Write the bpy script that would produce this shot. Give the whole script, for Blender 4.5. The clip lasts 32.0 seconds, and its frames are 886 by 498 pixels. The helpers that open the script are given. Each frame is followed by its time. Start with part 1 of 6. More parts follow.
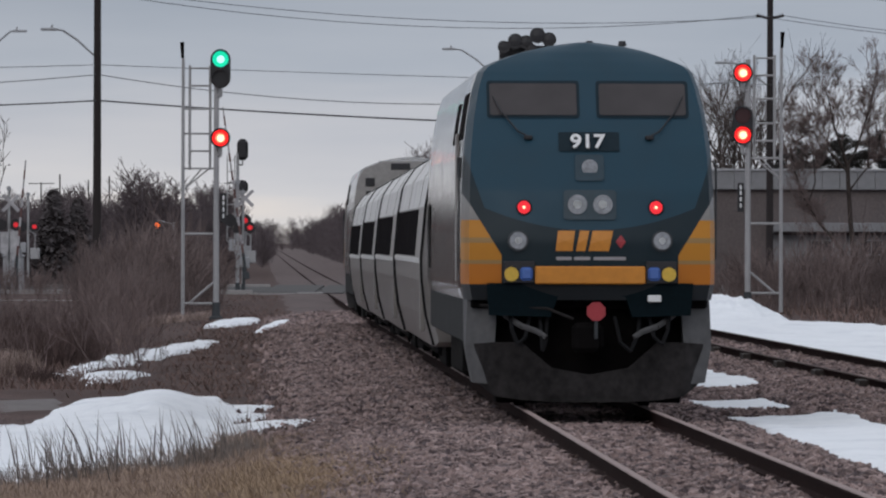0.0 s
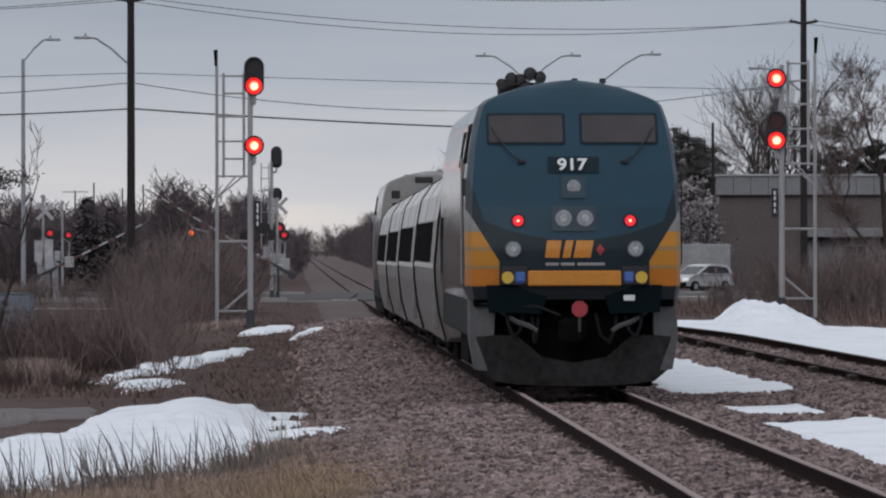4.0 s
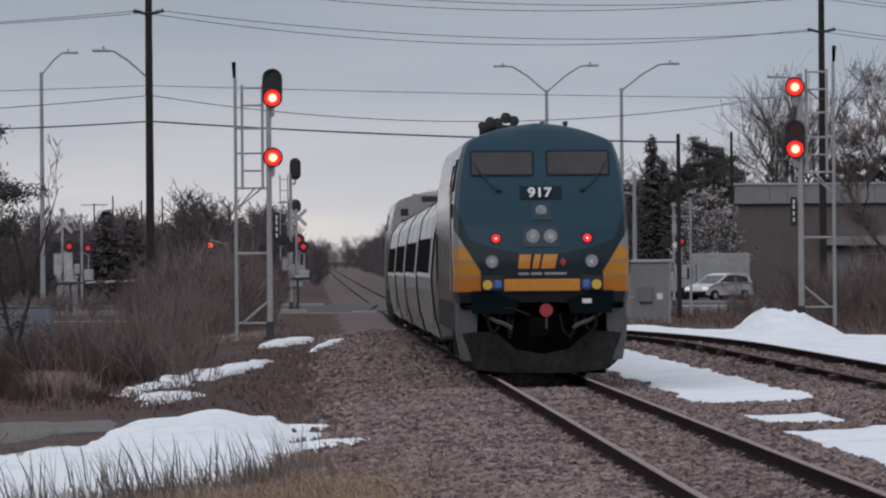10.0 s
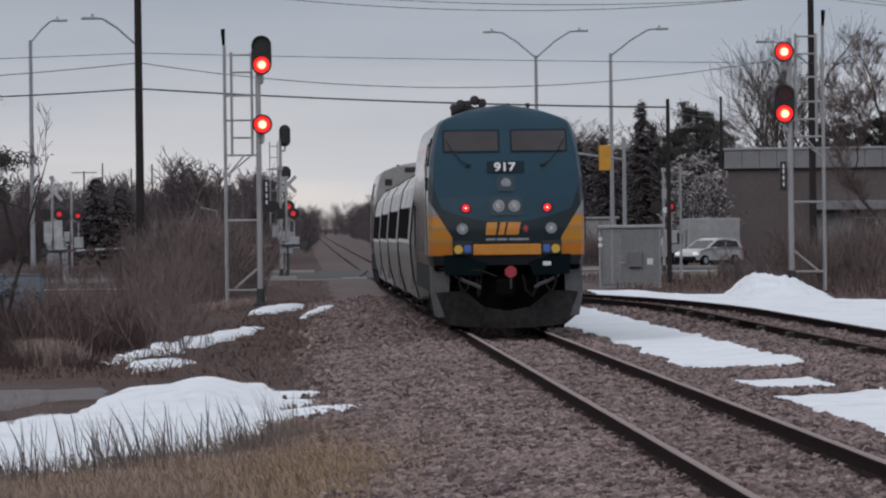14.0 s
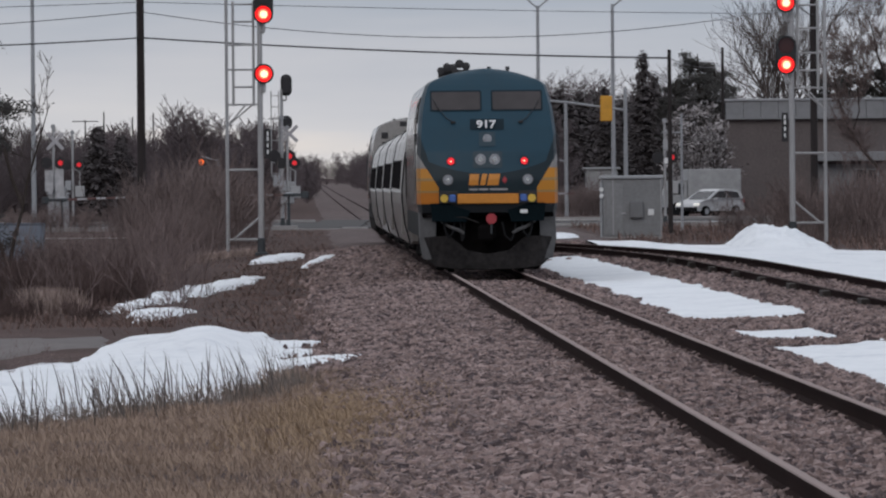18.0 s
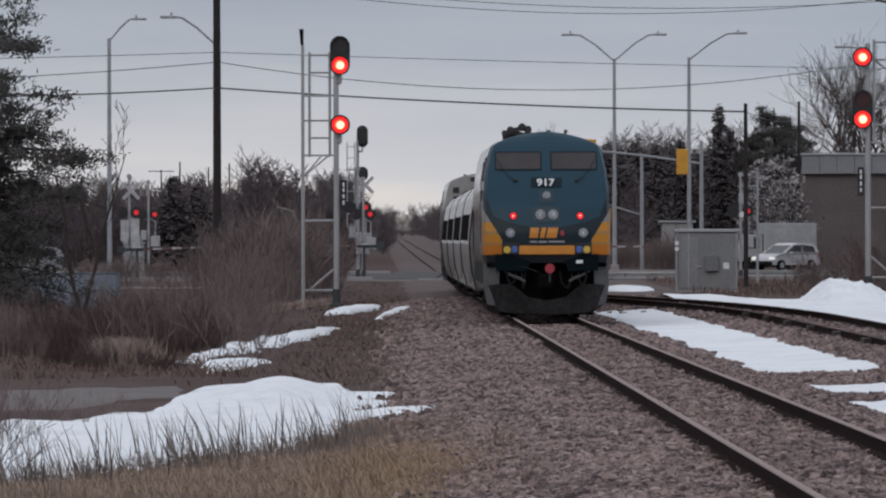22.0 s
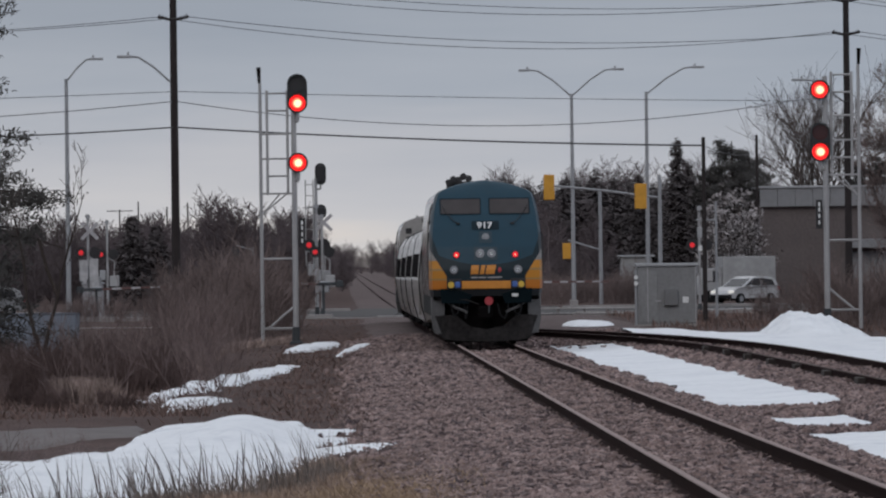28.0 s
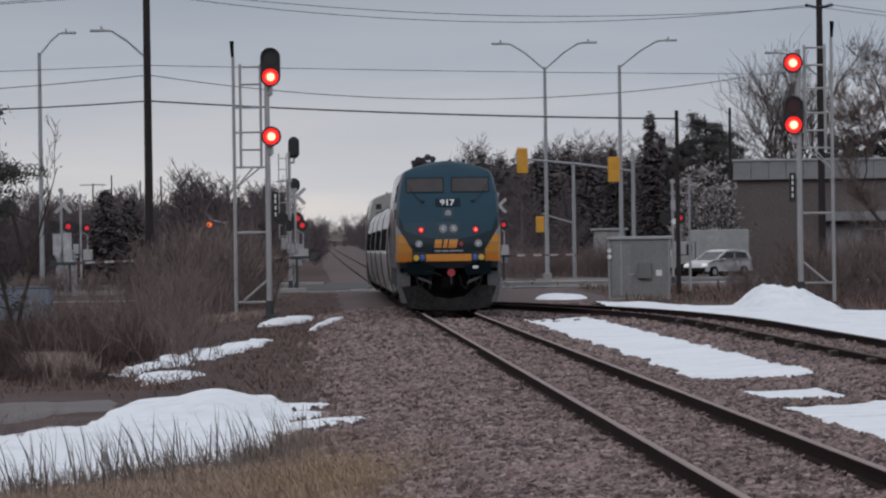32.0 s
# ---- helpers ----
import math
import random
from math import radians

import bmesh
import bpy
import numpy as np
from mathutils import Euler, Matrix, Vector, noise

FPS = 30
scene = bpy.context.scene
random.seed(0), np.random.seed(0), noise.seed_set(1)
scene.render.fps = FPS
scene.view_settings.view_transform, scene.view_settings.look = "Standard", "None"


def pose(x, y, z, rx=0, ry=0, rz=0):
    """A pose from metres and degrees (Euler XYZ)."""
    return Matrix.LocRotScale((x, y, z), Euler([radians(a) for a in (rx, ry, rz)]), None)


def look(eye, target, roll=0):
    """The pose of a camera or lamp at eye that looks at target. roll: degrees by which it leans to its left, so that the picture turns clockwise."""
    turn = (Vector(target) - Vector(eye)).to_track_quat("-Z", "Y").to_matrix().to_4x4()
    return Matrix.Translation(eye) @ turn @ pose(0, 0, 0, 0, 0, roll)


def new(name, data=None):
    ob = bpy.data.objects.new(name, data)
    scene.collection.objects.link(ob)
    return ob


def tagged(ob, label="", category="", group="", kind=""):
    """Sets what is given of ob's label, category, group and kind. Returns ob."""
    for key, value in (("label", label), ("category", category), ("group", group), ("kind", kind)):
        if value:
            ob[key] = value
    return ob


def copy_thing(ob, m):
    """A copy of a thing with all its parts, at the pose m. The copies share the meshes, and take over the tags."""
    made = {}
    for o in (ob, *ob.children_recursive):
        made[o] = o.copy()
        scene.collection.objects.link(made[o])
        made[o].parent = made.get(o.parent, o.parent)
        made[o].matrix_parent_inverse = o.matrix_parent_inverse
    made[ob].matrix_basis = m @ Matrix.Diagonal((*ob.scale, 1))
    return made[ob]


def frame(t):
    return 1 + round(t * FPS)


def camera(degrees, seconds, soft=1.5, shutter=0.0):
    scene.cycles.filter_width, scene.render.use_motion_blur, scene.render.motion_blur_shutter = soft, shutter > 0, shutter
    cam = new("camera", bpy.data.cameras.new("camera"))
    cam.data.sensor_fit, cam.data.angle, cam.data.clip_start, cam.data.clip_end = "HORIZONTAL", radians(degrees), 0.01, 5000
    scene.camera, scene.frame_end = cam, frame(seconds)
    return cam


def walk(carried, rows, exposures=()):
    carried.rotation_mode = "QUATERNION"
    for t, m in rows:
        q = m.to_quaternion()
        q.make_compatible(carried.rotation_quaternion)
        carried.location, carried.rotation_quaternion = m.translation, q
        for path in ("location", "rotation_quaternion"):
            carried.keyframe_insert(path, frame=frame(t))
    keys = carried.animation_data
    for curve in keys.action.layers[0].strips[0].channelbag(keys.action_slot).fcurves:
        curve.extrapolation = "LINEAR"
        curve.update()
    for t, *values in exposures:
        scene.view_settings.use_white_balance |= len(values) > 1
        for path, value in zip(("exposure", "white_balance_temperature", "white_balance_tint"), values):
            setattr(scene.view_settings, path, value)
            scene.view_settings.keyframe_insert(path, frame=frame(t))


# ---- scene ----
# ---- camera ----
cam = camera(6.156, 32.0, soft=2.2)
EYE = 1.75


def view(yaw, pitch, roll):
    """A hand-held view from one standpoint: degrees to the left, up, and of lean."""
    return pose(0, 0, EYE, 90 + pitch, 0, yaw) @ pose(0, 0, 0, 0, 0, roll)


walk(cam, [
    (0, view(-0.3667, -0.0710, 0.137)),
    (0.5, view(-0.3194, -0.0730, 0.193)),
    (1, view(-0.2650, -0.0644, 0.160)),
    (1.5, view(-0.2086, -0.0237, 0.119)),
    (2, view(-0.1071, 0.0373, 0.088)),
    (2.5, view(-0.0372, 0.0532, 0.018)),
    (4.5, view(-0.1759, -0.0381, -0.146)),
    (5, view(-0.3756, -0.0285, -0.002)),
    (5.5, view(-0.4183, 0.0181, 0.036)),
    (6, view(-0.3754, 0.0217, -0.107)),
    (6.5, view(-0.2664, -0.0149, -0.021)),
    (7, view(-0.1486, -0.0278, -0.115)),
    (7.5, view(-0.0741, -0.0240, -0.220)),
    (8, view(-0.0259, -0.0251, -0.128)),
    (8.5, view(0.0028, -0.0238, -0.236)),
    (9, view(0.0140, -0.0273, -0.417)),
    (9.5, view(0.0137, 0.0006, -0.345)),
    (10, view(0.0048, 0.0515, -0.457)),
    (10.5, view(-0.0341, 0.0614, -0.372)),
    (11, view(-0.0541, 0.0541, -0.457)),
    (11.5, view(-0.0540, -0.0164, -0.488)),
    (12, view(-0.0567, -0.0890, -0.403)),
    (12.5, view(-0.0542, -0.1425, -0.580)),
    (13, view(-0.0581, -0.1675, -0.728)),
    (13.5, view(-0.0598, -0.1786, -0.705)),
    (14, view(-0.0621, -0.1847, -0.714)),
    (14.5, view(-0.0649, -0.2311, -0.768)),
    (16.5, view(-0.0579, -0.3060, -0.470)),
    (17, view(-0.0552, -0.3688, -0.412)),
    (17.5, view(-0.0475, -0.4373, -0.520)),
    (18, view(-0.0514, -0.5324, -0.531)),
    (18.5, view(-0.0423, -0.5086, -0.587)),
    (19, view(0.1131, -0.3841, -0.348)),
    (19.5, view(0.6192, -0.3889, -0.130)),
    (20, view(0.7114, -0.4106, 0.044)),
    (20.5, view(0.8085, -0.4224, 0.043)),
    (21, view(0.7951, -0.4238, -0.054)),
    (21.5, view(0.6465, -0.3031, -0.021)),
    (22, view(0.4695, -0.1681, -0.137)),
    (22.5, view(0.1946, -0.0731, -0.319)),
    (23, view(-0.1309, -0.0822, -0.601)),
    (23.5, view(-0.2647, 0.1998, -0.600)),
    (24, view(-0.3002, 0.3867, -0.712)),
    (24.5, view(-0.1157, 0.4233, -0.621)),
    (25, view(0.1263, 0.4306, -0.648)),
    (25.5, view(0.2164, 0.4288, -0.706)),
    (26, view(0.2435, 0.3998, -0.668)),
    (26.5, view(0.2439, 0.2923, -0.454)),
    (28.5, view(0.1772, 0.0720, -0.790)),
    (29, view(0.1871, 0.0790, -0.786)),
    (29.5, view(0.1910, 0.0869, -0.958)),
    (30, view(0.1670, 0.0848, -0.924)),
    (30.5, view(0.0994, 0.0380, -0.680)),
    (31, view(0.0599, -0.0145, -0.748)),
    (31.5, view(0.0246, -0.0627, -0.766)),
    (32, view(0.0000, -0.1022, -0.800)),
], exposures=[(0.0, 0.0), (23.0, 0.0), (24.0, -0.2), (25.0, -0.32), (26.5, -0.32), (28.6, -0.08), (32.0, -0.04)])

# ---- world and sun: a closed, grey winter evening sky, paler at the horizon ----
world = bpy.data.worlds.new("overcast_sky")
scene.world = world
world.use_nodes = True
wn = world.node_tree.nodes
wl = world.node_tree.links
sky = wn.new("ShaderNodeTexSky")
sky.sky_type = "NISHITA"
sky.sun_disc = False
sky.sun_elevation, sky.sun_rotation = radians(24), radians(-18)
sky.dust_density = 4.0
bg = wn["Background"]
wc = wn.new("ShaderNodeTexCoord")
wsep = wn.new("ShaderNodeSeparateXYZ")
wl.new(wc.outputs["Generated"], wsep.inputs[0])
wmap = wn.new("ShaderNodeMapping")
wmap.inputs["Scale"].default_value = (14.0, 14.0, 110.0)
wl.new(wc.outputs["Generated"], wmap.inputs[0])
wnoise = wn.new("ShaderNodeTexNoise")
wnoise.inputs["Scale"].default_value = 1.0
wnoise.inputs["Detail"].default_value = 5.0
wl.new(wmap.outputs[0], wnoise.inputs["Vector"])
wadd = wn.new("ShaderNodeMath")
wadd.operation = "MULTIPLY_ADD"
wl.new(wnoise.outputs["Fac"], wadd.inputs[0])
wadd.inputs[1].default_value = 0.026
wl.new(wsep.outputs["Z"], wadd.inputs[2])
wramp = wn.new("ShaderNodeValToRGB")
el = wramp.color_ramp.elements
el[0].position, el[0].color = 0.0115, (0.75, 0.71, 0.69, 1)
el[1].position, el[1].color = 1.0, (0.72, 0.76, 0.84, 1)
for at, colour in ((0.0160, (0.61, 0.622, 0.662)), (0.0255, (0.51, 0.54, 0.605)), (0.0355, (0.372, 0.432, 0.522)), (0.048, (0.284, 0.351, 0.448)), (0.09, (0.30, 0.35, 0.44)), (0.4, (0.62, 0.66, 0.74))):
    e = el.new(at)
    e.color = (*colour, 1)
wl.new(wadd.outputs[0], wramp.inputs[0])
wmix = wn.new("ShaderNodeMix")
wmix.data_type = "RGBA"
wmix.inputs[0].default_value = 0.94
wscale = wn.new("ShaderNodeVectorMath")
wscale.operation = "SCALE"
wscale.inputs["Scale"].default_value = 0.08
wl.new(sky.outputs[0], wscale.inputs[0])
wl.new(wscale.outputs[0], wmix.inputs[6])
wl.new(wramp.outputs[0], wmix.inputs[7])
wl.new(wmix.outputs[2], bg.inputs[0])
bg.inputs[1].default_value = 1.0
sun = new("sun", bpy.data.lights.new("sun", "SUN"))
sun.data.energy, sun.data.angle, sun.data.color = 0.5, radians(25), (1.0, 0.95, 0.9)
sun.matrix_world = look((-30, -60, 60), (0, 60, 0))

# ---- materials ----
def nodes_of(name):
    m = bpy.data.materials.new(name)
    m.use_nodes = True
    return m, m.node_tree.nodes, m.node_tree.links, m.node_tree.nodes["Principled BSDF"]


def surface(name, colour, rough=0.8, metal=0.0, vary=0.25, fine=20.0, coarse=1.2, bump=0.15, tint=None, island=0.0, each=0.0, spec=0.5):
    """A surface with grain and blotches, at real size; tint is the colour of its stains."""
    m, n, l, b = nodes_of(name)
    co = n.new("ShaderNodeTexCoord")
    f = n.new("ShaderNodeTexNoise")
    f.inputs["Scale"].default_value, f.inputs["Detail"].default_value = fine, 4
    c = n.new("ShaderNodeTexNoise")
    c.inputs["Scale"].default_value, c.inputs["Detail"].default_value = coarse, 3
    for t in (f, c):
        l.new(co.outputs["Object"], t.inputs["Vector"])
    add = n.new("ShaderNodeMath")
    l.new(f.outputs["Fac"], add.inputs[0])
    l.new(c.outputs["Fac"], add.inputs[1])
    fac = add.outputs[0]
    for node, key, amount in (("ShaderNodeNewGeometry", "Random Per Island", island), ("ShaderNodeObjectInfo", "Random", each)):
        if amount:
            r = n.new(node)
            k = n.new("ShaderNodeMath")
            k.operation = "MULTIPLY_ADD"
            l.new(r.outputs[key], k.inputs[0])
            k.inputs[1].default_value = amount
            l.new(fac, k.inputs[2])
            k2 = n.new("ShaderNodeMath")
            k2.operation = "SUBTRACT"
            l.new(k.outputs[0], k2.inputs[0])
            k2.inputs[1].default_value = amount / 2
            fac = k2.outputs[0]
    ramp = n.new("ShaderNodeValToRGB")
    e = ramp.color_ramp.elements
    dark = tuple(v * (1 - vary) for v in colour) if tint is None else tint
    e[0].position, e[0].color = 0.3, (*dark, 1)
    e[1].position, e[1].color = 0.7, (*(min(1, v * (1 + vary)) for v in colour), 1)
    mid = e.new(0.5)
    mid.color = (*colour, 1)
    half = n.new("ShaderNodeMath")
    half.operation = "MULTIPLY"
    half.inputs[1].default_value = 0.5
    l.new(fac, half.inputs[0])
    l.new(half.outputs[0], ramp.inputs[0])
    l.new(ramp.outputs[0], b.inputs["Base Color"])
    b.inputs["Roughness"].default_value, b.inputs["Metallic"].default_value = rough, metal
    b.inputs["Specular IOR Level"].default_value = spec
    if bump:
        bp = n.new("ShaderNodeBump")
        bp.inputs["Strength"].default_value, bp.inputs["Distance"].default_value = bump, 0.3 / fine
        l.new(f.outputs["Fac"], bp.inputs["Height"])
        l.new(bp.outputs[0], b.inputs["Normal"])
    return m


def glow(name, colour, strength):
    m, n, l, b = nodes_of(name)
    b.inputs["Base Color"].default_value = (*(v * 0.5 for v in colour), 1)
    b.inputs["Emission Color"].default_value, b.inputs["Emission Strength"].default_value = (*colour, 1), strength
    b.inputs["Roughness"].default_value = 0.3
    return m


M_DIRT = surface("bare_winter_soil", (0.078, 0.051, 0.046), 0.95, vary=0.55, fine=7, coarse=0.5, bump=1.0, tint=(0.046, 0.032, 0.029), spec=0.2)
M_BALLAST = surface("ballast_bed", (0.125, 0.096, 0.093), 0.95, vary=0.45, fine=11, coarse=0.5, bump=1.0, tint=(0.065, 0.051, 0.05), spec=0.2)
M_STONE = surface("crushed_stone", (0.25, 0.188, 0.177), 0.9, vary=0.5, fine=30, coarse=0.6, bump=0.2, tint=(0.095, 0.073, 0.076), island=0.95, spec=0.2)
M_SNOW = surface("old_snow", (0.84, 0.86, 0.89), 0.7, vary=0.07, fine=7, coarse=0.8, bump=0.35, tint=(0.66, 0.69, 0.74), spec=0.3)
M_MELT = surface("half_frozen_meltwater", (0.125, 0.108, 0.105), 0.7, vary=0.25, fine=5, coarse=0.9, bump=0.1, spec=0.3)
M_ASPHALT = surface("asphalt", (0.052, 0.048, 0.048), 0.9, vary=0.2, fine=14, coarse=0.3, bump=0.2)
M_CONCRETE = surface("concrete", (0.27, 0.255, 0.25), 0.9, vary=0.2, fine=12, coarse=0.9, bump=0.2)
M_RAIL = surface("rusted_rail", (0.021, 0.0105, 0.0098), 0.9, 0.0, vary=0.3, fine=25, coarse=1.0, bump=0.2, spec=0.05)
M_RAILTOP = surface("worn_rail_head", (0.27, 0.196, 0.18), 0.7, 0.0, vary=0.15, fine=30, coarse=0.6, bump=0.05)
M_RAILDULL = surface("dull_rusty_rail_head", (0.07, 0.045, 0.042), 0.8, 0.0, vary=0.2, fine=30, coarse=0.6, bump=0.05, spec=0.2)
M_TIE = surface("creosoted_wood", (0.035, 0.027, 0.024), 0.9, vary=0.3, fine=18, coarse=2, bump=0.4)
M_GALV = surface("galvanised_steel", (0.34, 0.345, 0.36), 0.5, 0.35, vary=0.15, fine=15, coarse=2, bump=0.05)
M_SILVER = surface("aluminium_paint", (0.36, 0.355, 0.36), 0.5, 0.2, vary=0.15, fine=20, coarse=1.5, bump=0.05)
M_BLACK = surface("black_enamel", (0.012, 0.011, 0.014), 0.5, vary=0.2, fine=20, coarse=3, bump=0.05)
M_POLE = surface("tarred_pole", (0.024, 0.018, 0.018), 0.9, vary=0.3, fine=12, coarse=1.0, bump=0.4)
M_WIRE = surface("weathered_cable", (0.07, 0.07, 0.075), 0.7, vary=0.1, bump=0)
M_YELLOW = surface("traffic_yellow", (0.62, 0.30, 0.03), 0.6, vary=0.15, fine=10, coarse=2, bump=0.05)
M_WHITE = surface("white_paint", (0.72, 0.72, 0.72), 0.6, vary=0.1, fine=10, coarse=2, bump=0.05)
M_DULLWHITE = surface("dull_white_paint", (0.30, 0.29, 0.30), 0.7, vary=0.15, fine=10, coarse=2, bump=0.05)
M_RED_LIT = glow("lit_red_lens", (1.0, 0.012, 0.012), 1.3)
# lamp glare painted as glowing discs: pale middle, coloured halo
M_RED_CORE = glow("red_lamp_glare", (1.0, 0.55, 0.32), 2.4)
M_RED_HALO = glow("red_lamp_halo", (1.0, 0.16, 0.09), 1.5)
M_GREEN_LIT = glow("lit_green_lens", (0.0, 0.62, 0.36), 1.1)
M_GREEN_CORE = glow("green_lamp_glare", (0.45, 1.0, 0.82), 1.3)
M_AMBER_LIT = glow("lit_amber_lens", (1.0, 0.16, 0.03), 0.9)
M_DULL_RED = glow("flashing_red_lens", (1.0, 0.03, 0.045), 0.36)
M_LENS_OFF = surface("dark_lens", (0.05, 0.012, 0.012), 0.2, vary=0.1, bump=0)

# ---- mesh helpers ----
def part(name, bm, material, parent=None, label="", smooth=False):
    me = bpy.data.meshes.new(name)
    bm.to_mesh(me)
    bm.free()
    me.materials.append(material)
    if smooth:
        me.shade_smooth()
        me.set_sharp_from_angle(angle=radians(22))
    ob = new(name, me)
    if parent is not None:
        ob.parent = parent
    return tagged(ob, label)


def sheet(name, verts, faces, material, parent=None, label="", smooth=False):
    me = bpy.data.meshes.new(name)
    me.from_pydata([tuple(v) for v in verts], [], [tuple(f) for f in faces])
    me.materials.append(material)
    if smooth:
        me.shade_smooth()
    ob = new(name, me)
    if parent is not None:
        ob.parent = parent
    return tagged(ob, label)


def holder(name, m, label="", category="", group="", kind=""):
    ob = new(name)
    ob.empty_display_size = 0.2
    ob.matrix_basis = m
    return tagged(ob, label, category, group, kind)


def box(bm, x0, x1, y0, y1, z0, z1, bevel=0.0):
    """A box, its edges broken by a small chamfer where bevel is given."""
    vs = [bm.verts.new((x, y, z)) for x in (x0, x1) for y in (y0, y1) for z in (z0, z1)]
    fs = [bm.faces.new([vs[i] for i in f]) for f in ((0, 1, 3, 2), (4, 6, 7, 5), (0, 4, 5, 1), (2, 3, 7, 6), (0, 2, 6, 4), (1, 5, 7, 3))]
    if bevel:
        bmesh.ops.bevel(bm, geom=list({e for f in fs for e in f.edges}), offset=bevel, segments=1, affect="EDGES")
    return bm


def tube(bm, a, b, r0, r1=None, n=8, caps=True):
    """A tapered round bar from a to b."""
    a, b = Vector(a), Vector(b)
    r1 = r0 if r1 is None else r1
    d = (b - a).normalized()
    u = d.orthogonal().normalized()
    w = d.cross(u)
    rings = [[bm.verts.new(p + (u * math.cos(2 * math.pi * i / n) + w * math.sin(2 * math.pi * i / n)) * r) for i in range(n)] for p, r in ((a, r0), (b, r1))]
    for i in range(n):
        j = (i + 1) % n
        bm.faces.new((rings[0][i], rings[0][j], rings[1][j], rings[1][i]))
    if caps:
        bm.faces.new(rings[0][::-1])
        bm.faces.new(rings[1])
    return bm


def bar(bm, points, r, n=6):
    for a, b in zip(points, points[1:]):
        tube(bm, a, b, r, r, n)
    return bm


def loft(bm, rings, close=True, caps=True):
    """Skin over rings of equally many points."""
    vs = [[bm.verts.new(p) for p in ring] for ring in rings]
    n = len(vs[0])
    for p, q in zip(vs, vs[1:]):
        for i in range(n if close else n - 1):
            j = (i + 1) % n
            bm.faces.new((p[i], p[j], q[j], q[i]))
    if caps and close:
        bm.faces.new(vs[0][::-1])
        bm.faces.new(vs[-1])
    return bm


def plate(bm, outline, y0, y1):
    """An upright plate facing the y axis, from an outline in x and z."""
    return loft(bm, [[(x, y0, z) for x, z in outline], [(x, y1, z) for x, z in outline]])


def disc(bm, x, y, z, r, depth, n=16, r1=None):
    """A round plate or drum facing -y, its face at y."""
    return tube(bm, (x, y + depth, z), (x, y, z), r if r1 is None else r1, r, n)


B = bmesh.new


# ---- lie of the land ----
STATION = 1.62  # the plan along the track is drawn in stations of this many metres


def mid(y):
    """The centre line of the main track."""
    return 3.90 - 0.015864 * y


def rail_z(y):
    """The height of the main track's rail heads."""
    return float(np.interp(y, (-160, 97, 405, 729, 1100, 2430, 6500), (0.19, -0.27, -0.82, -0.97, -1.03, -1.08, -1.2)))


LEAN = math.degrees(math.atan(0.015864))


def second(y):
    """How far the second track's centre line lies from the main track's: it curves in to join it before the crossing."""
    return 5.8 - max(0.0, y - 190) ** 2 / 1884


def second_z(y):
    """The height of the second track's rail heads."""
    return float(np.interp(y, (-160, 60, 120, 190, 230, 262, 300), (-0.1, -0.24, -0.27, -0.33, -0.42, -0.51, -0.62)))


def wave(x, y, s, seed=0.0):
    return noise.noise((x * s, y * s, seed))


def ground_z(x, y):
    o = x - mid(y)
    base = rail_z(y)
    z = float(np.interp(o, (-60, -12, -6, -4.2, -3.2, -2.0, 1.6, 2.4, 3.0, 4.4, 7.0, 8.2, 12, 60), (-0.55, -0.5, -0.5, -0.46, -0.40, -0.24, -0.24, -0.28, -0.26, -0.15, -0.15, -0.32, -0.35, 0.1)))
    z *= float(np.interp(y, (324, 382, 454, 535), (1.0, 0.12, 0.12, 0.4)))
    z -= float(np.interp(y, (365, 386, 450, 462), (0.0, 0.05, 0.05, 0.0)))
    z -= 0.45 * math.exp(-((x + 6.7) / 0.7) ** 2 - ((y - 234) / 18) ** 2)
    rough = 0.15 if 382 < y < 454 else 1.0 if o < -4 or o > 8 else 0.25
    z += rough * (0.09 * wave(x, y, 0.23) + 0.03 * wave(x, y, 1.1, 4.0))
    return base + z


def land():
    ys = np.concatenate([np.arange(-80, 48, 8), np.arange(48, 180, 1.1), np.arange(180, 480, 4), np.arange(480, 1100, 20), np.geomspace(1100, 4900, 22)])
    os_ = np.concatenate([-np.geomspace(2600, 24, 14), np.arange(-22, -3, 0.5), np.arange(-3, 9, 0.4), np.arange(9, 24, 0.7), np.geomspace(25, 2600, 14)])
    verts, n = [], len(os_)
    for y in ys:
        for o in os_:
            x = mid(y) + o
            verts.append((x, y, ground_z(x, y)))
    faces = [(i * n + j, i * n + j + 1, i * n + n + j + 1, i * n + n + j) for i in range(len(ys) - 1) for j in range(n - 1)]
    tagged(sheet("ground", verts, faces, M_DIRT, smooth=True), "bare brown winter soil with dead grass beside the tracks", "ground", kind="structure")


def strip(name, o0, o1, y0, y1, lift, material, label, category):
    """A bed laid over the land between two offsets from the main track."""
    ys = np.concatenate([np.arange(y0, 190, 1.2), np.arange(190, 520, 8), np.geomspace(520, y1, 24)])
    verts, faces = [], []
    os_ = np.linspace(o0, o1, 22)
    for y in ys:
        for k, o in enumerate(os_):
            oo = o + (0.25 * wave(y, k, 0.35, 3.0) if k in (0, 21) else 0)
            x = mid(y) + oo
            edge = -0.03 if k in (0, 21) else lift
            verts.append((x, y, ground_z(x, y) + edge))
    faces = [(i * 22 + j, i * 22 + j + 1, i * 22 + 23 + j, i * 22 + 22 + j) for i in range(len(ys) - 1) for j in range(21)]
    return tagged(sheet(name, verts, faces, material, smooth=True), label, category, kind="structure")


